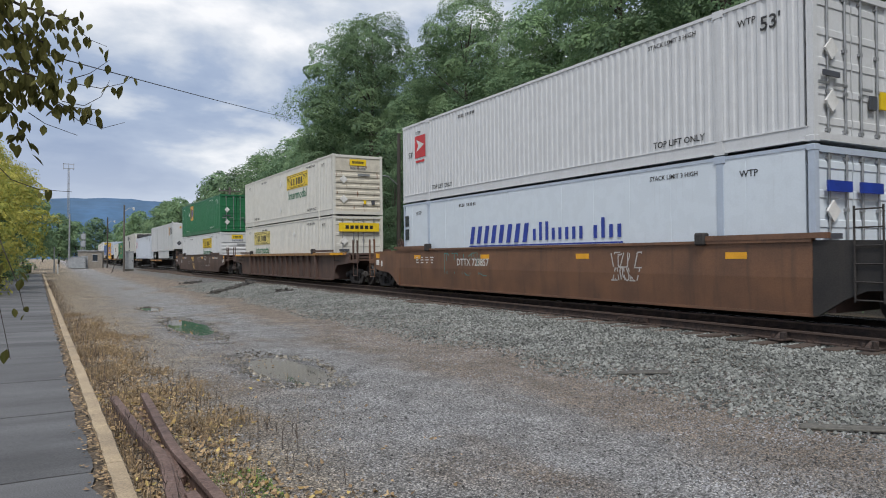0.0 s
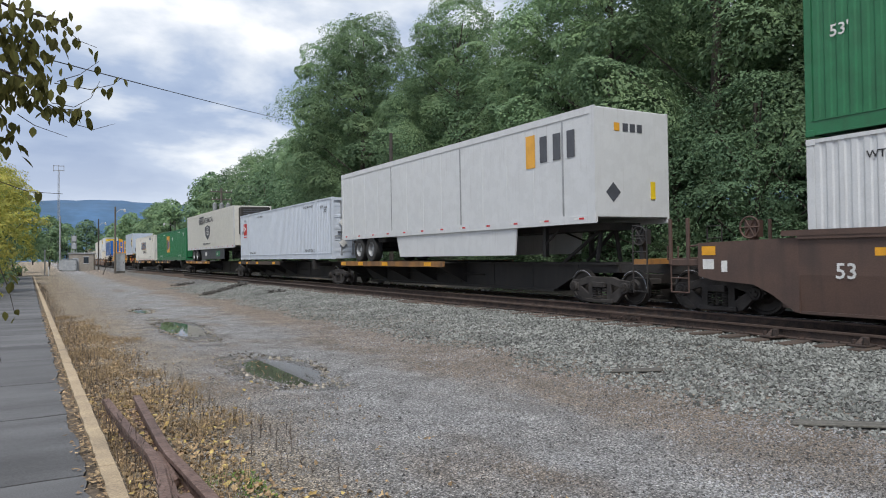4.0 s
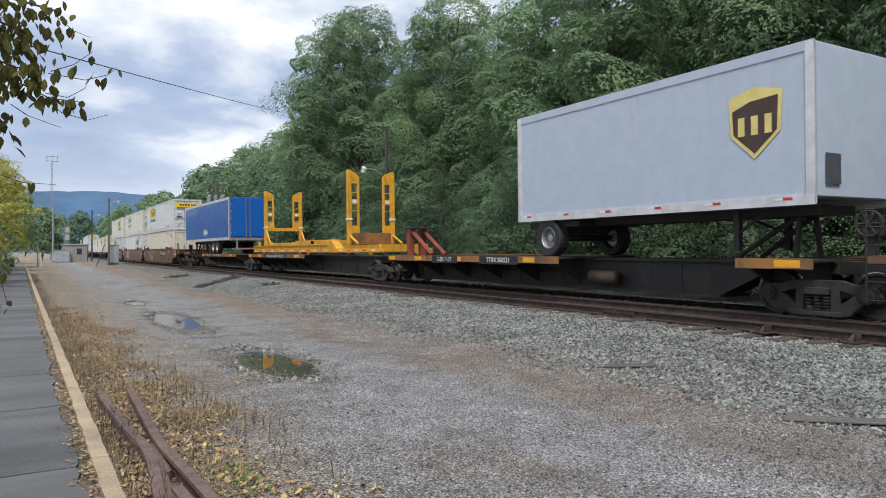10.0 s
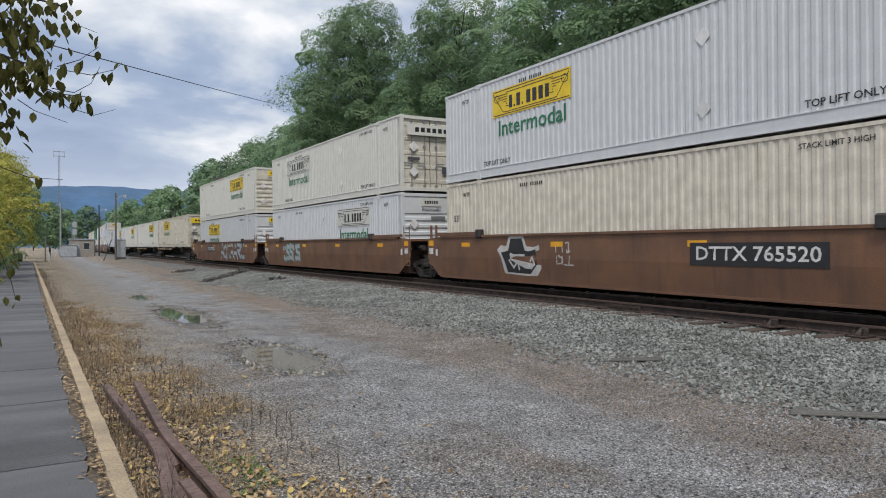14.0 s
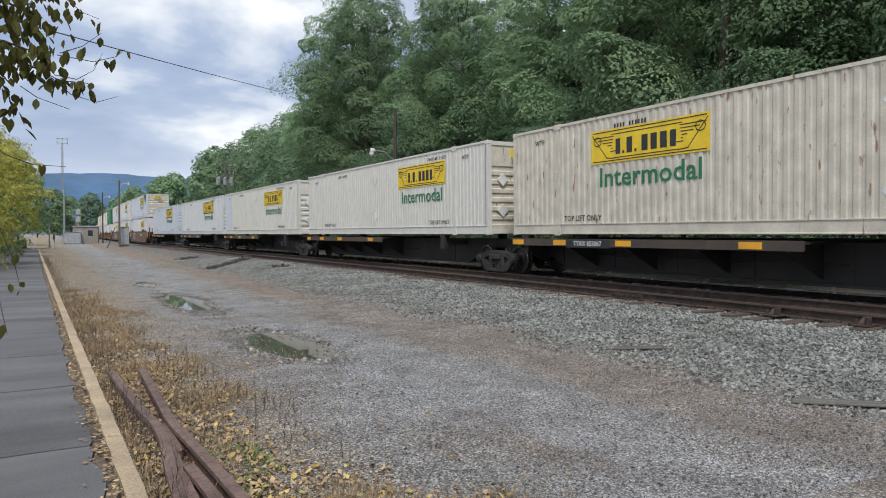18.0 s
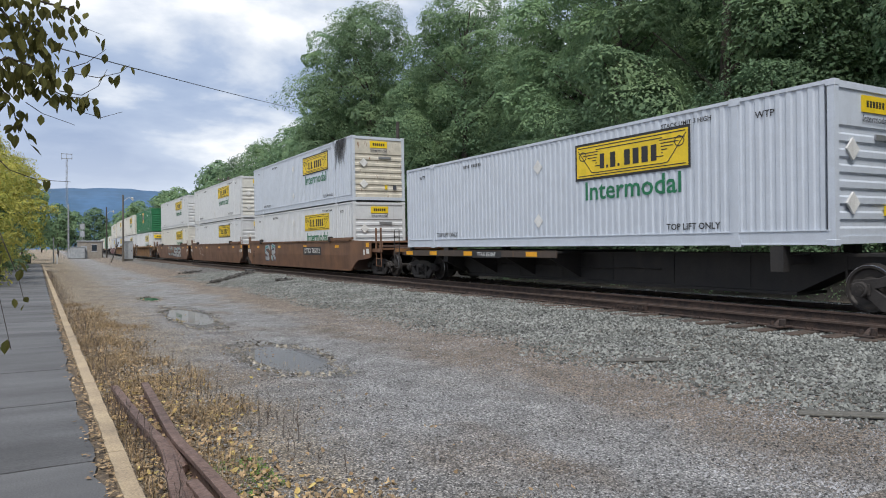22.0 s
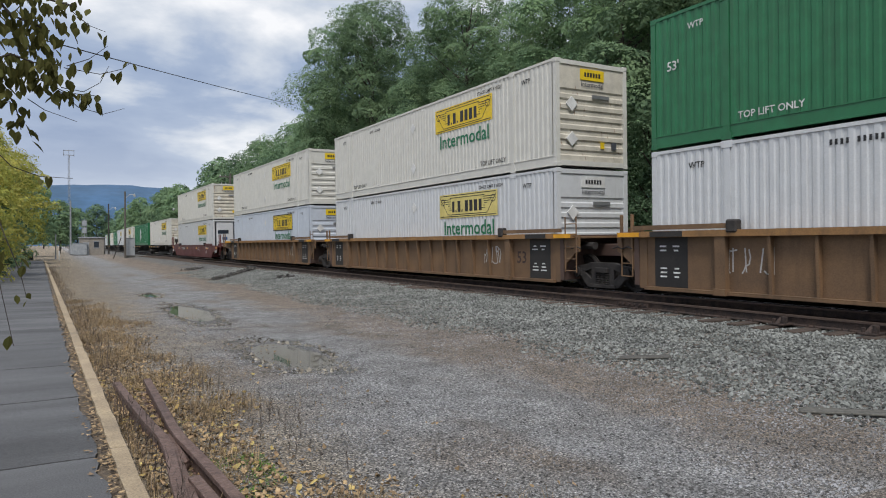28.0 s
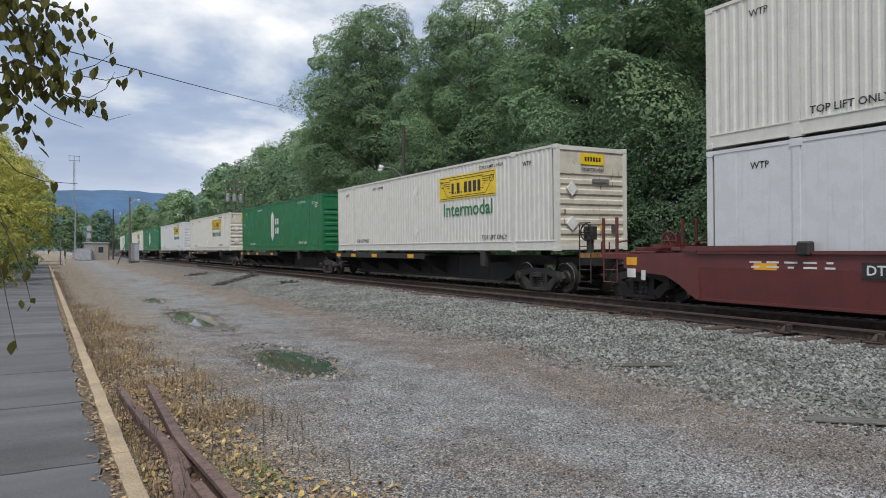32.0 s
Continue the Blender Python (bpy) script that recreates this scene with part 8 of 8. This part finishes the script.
def red_hitch(s):
    h = thing("raised_hitch", "rusty red raised trailer hitch with a flat plate", "hitch", "trailer hitches")
    bm = bmesh.new()
    for sx in (-1, 1):
        add_box(bm, sx * 0.26 - 0.09, sx * 0.26 + 0.09, 0.25, 0.55, 0.0, 1.05)
        add_tube(bm, (sx * 0.28, -1.3, 0.05), (sx * 0.26, 0.25, 0.95), 0.08, n=6)
    part("strut", bm, HITCH_RED, h)
    bm = bmesh.new(); add_box(bm, -0.42, 0.42, -0.05, 0.6, 1.05, 1.12)
    part("plate", bm, TRUCK_STEEL, h, bevel=0.01)
    ride(h, s, 1.03)


HITCH_RED = surface("rusty_red_hitch_paint", (0.28, 0.055, 0.03), 0.65, second=(0.16, 0.05, 0.03), grain=0.15, bump=0.1)
red_hitch(183.2)


RACK_RUST = surface("rust_worn_yellow_paint", (0.34, 0.15, 0.04), 0.7, second=(0.13, 0.06, 0.03), grain=0.2, bump=0.1, spread=0.9)


def rack():
    """A chrome-yellow frame with two pairs of tall slotted uprights set across it, long side beams, side boxes and skids."""
    r = thing("rack_frame", "chrome-yellow steel rack frame with tall slotted uprights", "rack")
    for sx in (-1, 1):
        bm = bmesh.new(); add_prism(bm, [(-8.1, 0.12), (9.45, 0.12), (9.45, 0.16), (9.45, 0.48), (-3.0, 0.50), (-3.4, 0.27), (-8.1, 0.27)], "x", *sorted((sx * 1.06, sx * 1.20)))
        beam = part("side_beam", bm, RACK_YELLOW, r, bevel=0.012)
        for z0, z1, a, b in ((0.12, 0.155, -8.1, 9.45), (0.455, 0.49, -2.9, 9.45)):
            bm = bmesh.new(); add_box(bm, *sorted((sx * 1.03, sx * 1.245)), a, b, z0, z1)
            part("beam_flange", bm, RACK_YELLOW, beam)
        if sx < 0:
            for k in range(20):
                bm = bmesh.new(); add_box(bm, -1.206, -1.201, -7.6 + k * 0.82, -7.25 + k * 0.82, 0.175, 0.235)
                part("reflective_tape", bm, RED_INK if k % 2 else WHITE_INK, beam)
        for y, foot in ((-4.75, 0.95), (7.4, 1.55)):
            up = thing("upright", "tall slotted yellow upright", "upright"); up.parent = r; up.location = (sx * 1.06, y, 0.0)
            del up["category"]
            inner = -sx * 0.44
            for name, b in (("post", (-0.09, 0.09, -0.10, 0.10, 0.48, 3.72)), ("post", (inner - 0.05, inner + 0.05, -0.05, 0.05, foot, 3.42)), ("web", (0, inner, -0.03, 0.03, foot, foot + 0.34)), ("web", (0, inner, -0.03, 0.03, 2.22, 2.46)),
                            ("web", (0, inner, -0.03, 0.03, 3.14, 3.32)), ("collar", (-0.115, 0.115, -0.125, 0.125, 1.52, 1.62)), ("plate", (inner * 0.35, inner * 0.8, -0.045, -0.031, 2.27, 2.41))):
                bm = bmesh.new(); add_box(bm, min(b[0], b[1]), max(b[0], b[1]), *b[2:])
                part(name, bm, RACK_YELLOW if name not in ("collar", "plate") else WHITE_INK, up, bevel=0.012 if name != "plate" else 0.0)
            bm = bmesh.new(); add_prism(bm, [(0, 3.32), (inner * 1.1, 3.32), (inner * 1.1, 3.44), (inner * 0.75, 3.60), (inner * 0.35, 3.68), (0, 3.70)], "y", -0.04, 0.04)
            part("top_cap", bm, RACK_YELLOW, up)
            for z in (1.95, 2.75):
                bm = bmesh.new(); add_tube(bm, (0, 0.02, z), (inner, 0.02, z), 0.022, n=6)
                part("rung", bm, RACK_YELLOW, up)
            bm = bmesh.new(); add_tube(bm, (0, -0.06, foot - 0.1), (0, -0.95, 0.48), 0.055, n=8)
            part("brace", bm, RACK_YELLOW, up)
    for y, z0, z1 in ((-4.75, 0.45, 0.97), (7.4, 1.36, 1.55), (7.4, 0.5, 0.66)):
        bm = bmesh.new(); add_box(bm, -1.0, 1.0, y - 0.07, y + 0.07, z0, z1)
        part("cross_beam", bm, RACK_YELLOW if z0 > 0.46 else RACK_RUST, r, bevel=0.01)
    for y in (-7.9, -2.6, 0.5, 4.0, 9.3):
        bm = bmesh.new(); add_box(bm, -1.04, 1.04, y - 0.10, y + 0.10, 0.14, 0.44)
        part("cross_beam", bm, RACK_YELLOW, r)
    for sx in (-1, 1):
        bm = bmesh.new(); add_prism(bm, [(-3.85, 0.10), (-2.75, 0.10), (-2.75, 0.66), (-3.25, 0.66), (-3.85, 0.30)], "x", sx * 1.1 - 0.19, sx * 1.1 + 0.19)
        part("side_box", bm, RACK_YELLOW, r, bevel=0.015)
        for y in (-3.0, 6.4, 8.75):
            bm = bmesh.new(); add_box(bm, sx * 1.05 - 0.08, sx * 1.05 + 0.08, y - 0.08, y + 0.08, 0.5, 0.72)
            part("lug", bm, RACK_YELLOW, r, bevel=0.02)
        for y0, y1 in ((-2.2, 0.2), (0.7, 2.95)):
            bm = bmesh.new()
            for q, (u0, u1, v0, v1) in enumerate(((0.45, 0.48, 0.5, 0.72), (0.80, 0.83, 0.5, 0.72), (0.48, 0.80, 0.69, 0.72), (0.48, 0.80, 0.50, 0.52))):
                add_box(bm, *sorted((sx * u0, sx * u1)), y0, y1, v0, v1)
            part("fork_tube", bm, RACK_YELLOW, r, "open-ended box tube")
        for y in (-7.2, 7.4, 0.0):
            bm = bmesh.new(); add_prism(bm, [(y - 0.28, 0.12), (y + 0.28, 0.12), (y + 0.1, 0.0), (y - 0.1, 0.0)], "x", sx * 1.1 - 0.1, sx * 1.1 + 0.1)
            part("foot", bm, RACK_YELLOW, r)
    ride(r, 192.5, 1.055)


rack()
car = spine_car(203.5, 221.3, "dusty spine car carrying a blue trailer", [(205.3, 215.1)], free_b=True, pedestals=False, body=DUSTY_CAR, over_b=1.3)
stencil(car, "TTRX 360531", 212.8 - 212.4, 0.95, 0.14, x=-1.469, plate=1.9)
stencil(car, "2-28 / 1-57", 209.5 - 212.4, 0.95, 0.14, x=-1.469, plate=1.6)
t = trailer(207.45, 14.6, BLUE, "glossy blue trailer with pale rails, leading with its doors", (211.0 - 214.75, 212.2 - 214.75), 1, None, None, 5.0, roof=2.9, band=ALUMINIUM)
for y in (0.2, -0.25, -0.7):
    bm = bmesh.new(); add_prism(bm, [(y - 0.2, 0.62), (y, 0.36), (y + 0.2, 0.62), (y, 0.88)], "x", -1.298, -1.292)
    part("placard", bm, WHITE_INK, t, "white diamond placard")

# ---- three brown wells ----
car = well_car(227.65, BROWN_CAR, far_free=False, label="oxide brown well car with a sprayed hat figure")
stencil(car, "DTTX 765520", 232.26 - 235.73, 1.02, 0.27, plate=2.9, spread=1.15)
scrawl(car, 21, 1.9, 1.15, 0.75, 0.26, PALE_SPRAY, 0.03, 3); scrawl(car, 22, 1.9, 0.82, 0.7, 0.24, PALE_SPRAY, 0.03, 3)
pl = sill_place(3.93, 0.88)
bm = bmesh.new(); bm.faces.new([bm.verts.new(pl(u, v, 0.002)) for u, v in [(-0.95, 0.2), (-0.75, 0.34), (-0.5, 0.3), (-0.35, 0.60), (0.3, 0.60), (0.45, 0.30), (0.8, 0.28), (1.0, 0.34), (1.08, -0.3), (0.9, -0.5), (0.5, -0.52), (-0.6, -0.48), (-0.78, 0.0)]])
fig = part("graffiti", bm, PALE_SPRAY, car, "sprayed black and white hat shape")
bm = bmesh.new(); bm.faces.new([bm.verts.new(pl(u, v, 0.005)) for u, v in [(-0.75, 0.12), (-0.4, 0.18), (-0.28, 0.52), (0.24, 0.52), (0.38, 0.18), (0.55, 0.16), (0.85, 0.22), (0.9, -0.2), (0.6, -0.46), (-0.45, -0.44), (-0.6, -0.1)]])
part("shape", bm, BLACK, fig)
bm = bmesh.new(); add_strokes(bm, [[(-0.35, -0.1), (-0.15, -0.3), (0.05, -0.12), (0.1, -0.35)], [(0.55, -0.3), (0.8, -0.2), (0.7, 0.0), (0.62, -0.1)], [(-0.3, 0.05), (0.35, 0.05)]], 0.06, 0.008, pl)
part("line", bm, PALE_SPRAY, fig)
stack(227.65, plain(TAN, "upright", label="tan weathered corrugated container with rust streaks", end_material=RUSTY_CREAM), haulier(WHITE, "doors", y=3.58, label="white corrugated container leading with its doors"))
car = well_car(247.09, BROWN_CAR, near_free=False, far_free=False, own_near=False, label="oxide brown well car with pale sprayed lettering")
bubble_piece(car, 31, 4.2, 0.85, 2.6, 0.9, SILVER, TEAL, 5)
stack(247.09, haulier(WHITE, "nose", y=-3.47, faded=True, panel=CREAM, end_panel=CREAM), haulier(CREAM, "doors", y=3.59, faded=True, panel=CREAM, end_material=RUSTY_CREAM, label="cream container with a faded pale owner's panel"))
car = well_car(266.81, BROWN_CAR, near_free=False, own_near=False, label="oxide brown well car with a large silver and teal piece")
stencil(car, "DTTX 765520", 278.18 - 274.89, 1.02, 0.24, plate=2.6, spread=1.1)
stencil(car, "53", 7.5, 0.66, 0.45, FADED_INK)
bubble_piece(car, 33, -3.0, 0.85, 6.4, 1.15, SILVER, NAVY_SPRAY, 7, shade=TEAL)
stack(266.81, haulier(WHITE, "nose", y=3.11, style="smooth", label="white smooth-sided container with a yellow owner's panel"), haulier(CREAM, "nose", y=-3.6, end_material=RUSTY_CREAM))

# ---- single boxes on spine cars ----
TR = [289.5, 305.4, 323.2, 340.15, 357.55, 374.3]
boxes = [(287.99, haulier(RUSTY_CREAM, "doors", y=3.06, label="rust-streaked cream container leading with its doors")), (305.43, haulier(CREAM, "nose", y=-3.73, end_material=RUSTY_CREAM, label="cream container with a rusty ribbed end")),
         (323.13, haulier(CREAM, "nose", y=-3.5, patch=BLUISH, label="pale cream corrugated container with a yellow panel")), (340.27, haulier(WHITE, "nose", y=-3.29, bordered=True, label="clean white container with a bordered yellow panel")),
         (358.73, haulier(BLUISH, "nose", y=-3.22, bordered=True, label="clean white container with a bordered yellow panel"))]
for k, (s, make) in enumerate(boxes):
    car = spine_car(TR[k], TR[k + 1], "black spine car with dark worn deck edges", [(s + 7.3, s + 16.0)], own_a=k == 0, free_a=k == 0, free_b=k == 4, edge=WORN_EDGE, over_a=2.95, over_b=1.5)
    make(s, DECK_UP)
    if k in (0, 4):
        stencil(car, "TTAX 653067" if k == 0 else "TTAX 653067", 3.4, 0.95, 0.12, x=-1.469, plate=1.6)
    if k == 2:
        scrawl(car, 41, 3.0, 0.95, 0.5, 0.18, PALE_SPRAY, 0.02, 3, x=-1.468)
        scrawl(car, 61, -3.0, 0.60, 1.5, 0.28, PALE_SPRAY, 0.022, 5, x=-0.385); scrawl(car, 62, -5.4, 0.55, 0.7, 0.32, PALE_SPRAY, 0.022, 4, x=-0.385)

# ---- three more brown wells ----
car = well_car(380.08, BROWN_CAR, far_free=False, label="oxide brown well car with sprayed bubble letters")
stencil(car, "DTTX 765012", 384.91 - 388.16, 1.02, 0.24, plate=2.6, spread=1.1)
bubble_piece(car, 51, 4.0, 0.88, 2.0, 1.0, SILVER, NAVY_SPRAY, 3, shade=TEAL)
stencil(car, "53", 7.6, 0.8, 0.38, FADED_INK)
up = stack(380.08, haulier(WHITE, "nose", y=-3.41), haulier(BLUISH, "nose", y=-3.28, bordered=True, end_material=RUSTY_CREAM, label="white container with a soot-stained upper corner"))[1]


def soot_material():
    """Soot that thins out downwards and sideways from the top rail, in ragged streaks."""
    m = bpy.data.materials.new("black_soot_stain")
    m.use_nodes = True
    n, l = m.node_tree.nodes, m.node_tree.links
    b = n["Principled BSDF"]
    b.inputs["Base Color"].default_value, b.inputs["Roughness"].default_value = (0.045, 0.046, 0.05, 1), 0.9
    coord, away, size, tex = n.new("ShaderNodeTexCoord"), n.new("ShaderNodeVectorMath"), n.new("ShaderNodeVectorMath"), n.new("ShaderNodeTexNoise")
    away.operation, away.inputs[1].default_value, away.inputs[2].default_value = "MULTIPLY_ADD", (0, 1.15, 0.85), (0, 1.15 * 6.7, -0.85 * (CH - 0.1))
    l.new(coord.outputs["Object"], away.inputs[0])
    size.operation = "LENGTH"; l.new(away.outputs[0], size.inputs[0])
    mp = n.new("ShaderNodeMapping"); mp.inputs["Scale"].default_value = (1, 7, 1.2)
    l.new(coord.outputs["Object"], mp.inputs[0]); l.new(mp.outputs[0], tex.inputs["Vector"])
    tex.inputs["Scale"].default_value, tex.inputs["Detail"].default_value = 1.3, 6
    mix = n.new("ShaderNodeMath"); mix.operation, mix.inputs[1].default_value = "MULTIPLY_ADD", -1.1
    l.new(tex.outputs["Fac"], mix.inputs[0]); l.new(size.outputs["Value"], mix.inputs[2])
    fade = n.new("ShaderNodeMapRange"); fade.inputs["From Min"].default_value, fade.inputs["From Max"].default_value = -0.5, 0.42
    fade.inputs["To Min"].default_value, fade.inputs["To Max"].default_value = 0.95, 0.0
    l.new(mix.outputs[0], fade.inputs["Value"]); l.new(fade.outputs[0], b.inputs["Alpha"])
    return m


bm = bmesh.new(); add_box(bm, -CW / 2 - 0.007, -CW / 2 - 0.004, -7.9, -5.2, CH - 1.35, CH - 0.02)
part("soot_stain", bm, soot_material(), up, "black soot streaks")
car = well_car(399.6, BROWN_CAR, near_free=False, far_free=False, own_near=False, label="oxide brown well car with faded letters")
for y in (-1.6, -2.2, -2.8):
    bm = bmesh.new(); add_box(bm, -1.506, -1.502, y - 0.2, y + 0.2, 1.0, 1.12)
    part("owner_bar", bm, MAROON_CAR, car)
scrawl(car, 52, 4.6, 0.9, 2.0, 0.6, PALE_SPRAY, 0.03, 4)
stack(399.6, haulier(WHITE, "nose", y=-3.0, bordered=True, word=False), haulier(WHITE, "nose", y=-2.95, end_material=CREAM))
car = well_car(419.03, BROWN_CAR, near_free=False, own_near=False, label="brown well car covered with silver sprayed letters")
bubble_piece(car, 53, -1.6, 0.85, 7.2, 1.0, SILVER, NAVY_SPRAY, 8, shade=TEAL)
stack(419.03, haulier(CREAM, "nose", y=-3.42), haulier(WHITE, "nose", y=-3.25))

# ---- ribbed wells ----
for s, near, far in ((442.99, True, False), (462.46, False, False), (482.2, False, True)):
    car = well_car(s, TAN_CAR, ribbed=True, near_free=near, far_free=far, own_near=near, label="faded tan-brown well car with ribbed sides", edge=TAN_EDGE, top=1.45)
    stencil(car, "53", -6.62, 0.78, 0.33, FADED_INK, x=-1.405)
    scrawl(car, int(s), 5.5 if s < 450 else -5.2, 0.85, 0.9, 0.5, PALE_SPRAY, 0.03, 3, x=-1.404)
    for y in (-7.45, 7.45):
        bm = bmesh.new(); add_box(bm, -1.404, -1.400, y - 0.45, y + 0.45, 0.23, 1.31)
        part("black_panel", bm, BLACK_CAR, car, "black stencil panel")
        bm = bmesh.new(); add_box(bm, -1.574, -1.571, y - 0.45, y + 0.45, 1.325, 1.445)
        part("black_patch", bm, BLACK_CAR, car)
        small_notes(car, y + 0.22, 1.1, 2, 2, x=-1.408)
        small_notes(car, y + 0.20, 0.62, 3, 2, x=-1.408)
    if s < 450:
        stencil(car, "DTTX 785650", -1.0, 0.95, 0.2, x=-1.405, plate=2.0)
stack(442.99, haulier(WHITE, "doors", y=-3.3, faded=True), plain(GREEN, "nose", label="green corrugated container with a small orange emblem", extra=lambda b: (emblem(b, 0.28, 2.0, 1.3, ORANGE, BLOCKS), diamond(b, -4.2, 2.1))))
stack(462.46, haulier(WHITE, "nose", y=-3.52, faded=True, end_panel=WHITE_INK), haulier(CREAM, "nose", y=-3.3, end_material=RUSTY_CREAM))
stack(482.2, haulier(BLUISH, "nose", y=-3.34, bordered=True), haulier(CREAM, "nose", y=-3.23, end_material=CREAM))

# ---- maroon well ----
car = well_car(505.39, MAROON_CAR, label="maroon well car with low sides and white stencils", top=1.15)
stencil(car, "DTTX 890902", 517.55 - 513.47, 0.85, 0.16, plate=1.5)
stencil(car, "53", 506.25 - 513.47 + 1.0, 0.62, 0.3)
small_notes(car, -2.8, 0.9, 3, 3); small_notes(car, 6.8, 0.95, 2, 5); small_notes(car, -6.0, 0.95, 2, 4)
stack(505.39, haulier(WHITE, "reefer", y=-3.77, style="smooth", label="white refrigerated container with a cooling unit"), haulier(CREAM, "nose", y=-3.74, end_material=RUSTY_CREAM, label="cream container with a rust-stained end"))


# ---- the last boxes ----
def white_badge(b):
    x = -CW / 2 - 0.009
    bm = bmesh.new(); add_prism(bm, [(0.9, 2.1), (0.6, 2.4), (0.3, 2.1), (0.3, 0.9), (0.6, 0.6), (0.9, 0.9)], "x", x, x + 0.004)
    part("badge", bm, WHITE_INK, b, "white pointed badge")
    bm = bmesh.new()
    for k, z in enumerate((1.75, 1.2)):
        for j in range(2):
            y = 0.05 - j * 0.42
            add_box(bm, x, x + 0.004, y - 0.28, y, z - 0.18, z + 0.18)
    part("badge_letters", bm, WHITE_INK, b)


TR = [527.6, 544.75, 564.6, 583.9, 602.3, 620.6, 638.3, 655.5, 672.5]
boxes = [(526.42, haulier(CREAM, "nose", y=-3.43, end_material=RUSTY_CREAM, label="cream container with rust streaks on its end")), (544.79, plain(GREEN, "nose", label="dark green container with a white pointed badge", extra=white_badge)),
         (564.9, haulier(CREAM, "nose", y=-3.5, end_material=RUSTY_CREAM)), (584.6, haulier(WHITE, "nose", y=-3.5)), (602.8, plain(GREEN, "nose", label="dark green container with a white pointed badge", extra=white_badge)),
         (620.9, haulier(CREAM, "nose")), (638.5, plain(GREEN, "nose", label="dark green container far down the train")), (655.8, haulier(WHITE, "nose"))]
for k, (s, make) in enumerate(boxes):
    spine_car(TR[k], TR[k + 1], "black spine car with a plain dark deck", [(s + 7.3, s + 16.0)], own_a=k == 0, free_a=k == 0, edge=BLACK_CAR, over_a=2.3)
    make(s, DECK_UP)

# small lags and leads of the train against its even speed: seconds, metres
LAG = [(0, -0.55), (1, -0.09), (2, -0.18), (3, 0.18), (4.5, 0.1), (6, 0.1), (7, 0.0), (8, 0.16), (9, 0.3), (10, 0.15), (11, 0.0), (12, -0.1), (13, -0.45), (14, -0.09), (15.5, -0.12), (17, -0.13), (18, 0.0), (19, -0.15),
       (20, -0.19), (21, 0.13), (22, 0.15), (23, -0.07), (24, 0.17), (25, -0.03), (26.5, 0.05), (28, -0.08), (29, -0.08), (30, -0.13), (31, -0.11), (32, 0.14)]


def motions():
    rows = [(t, lag) for t, lag in LAG]
    for ob, s, up in RIDERS:
        walk(ob, [(t, on_line(s - SPEED * t + lag, up)) for t, lag in rows])
    # wheels roll while they pass near the yard, and stand still far away
    base = {ob: s for ob, s, up in RIDERS}
    for w, r in WHEELS:
        at = w.matrix_basis.translation.copy()
        s = base[w.parent.parent] + w.parent.location.y + at.y
        first, last = max(0, round((s - 60) / SPEED * FPS)), min(32 * FPS, round((s + 6) / SPEED * FPS))
        turns = [(k / FPS, (k - first) / FPS * SPEED / r) for k in range(first, last + 1)]
        if len(turns) < 2:
            continue
        if first > 0:
            turns.insert(0, (0.0, 0.0))
        if last < 32 * FPS:
            turns.append((32.0, turns[-1][1]))
        walk(w, [(t, Matrix.Translation(at) @ Matrix.Rotation(a, 4, "X")) for t, a in turns])


motions()
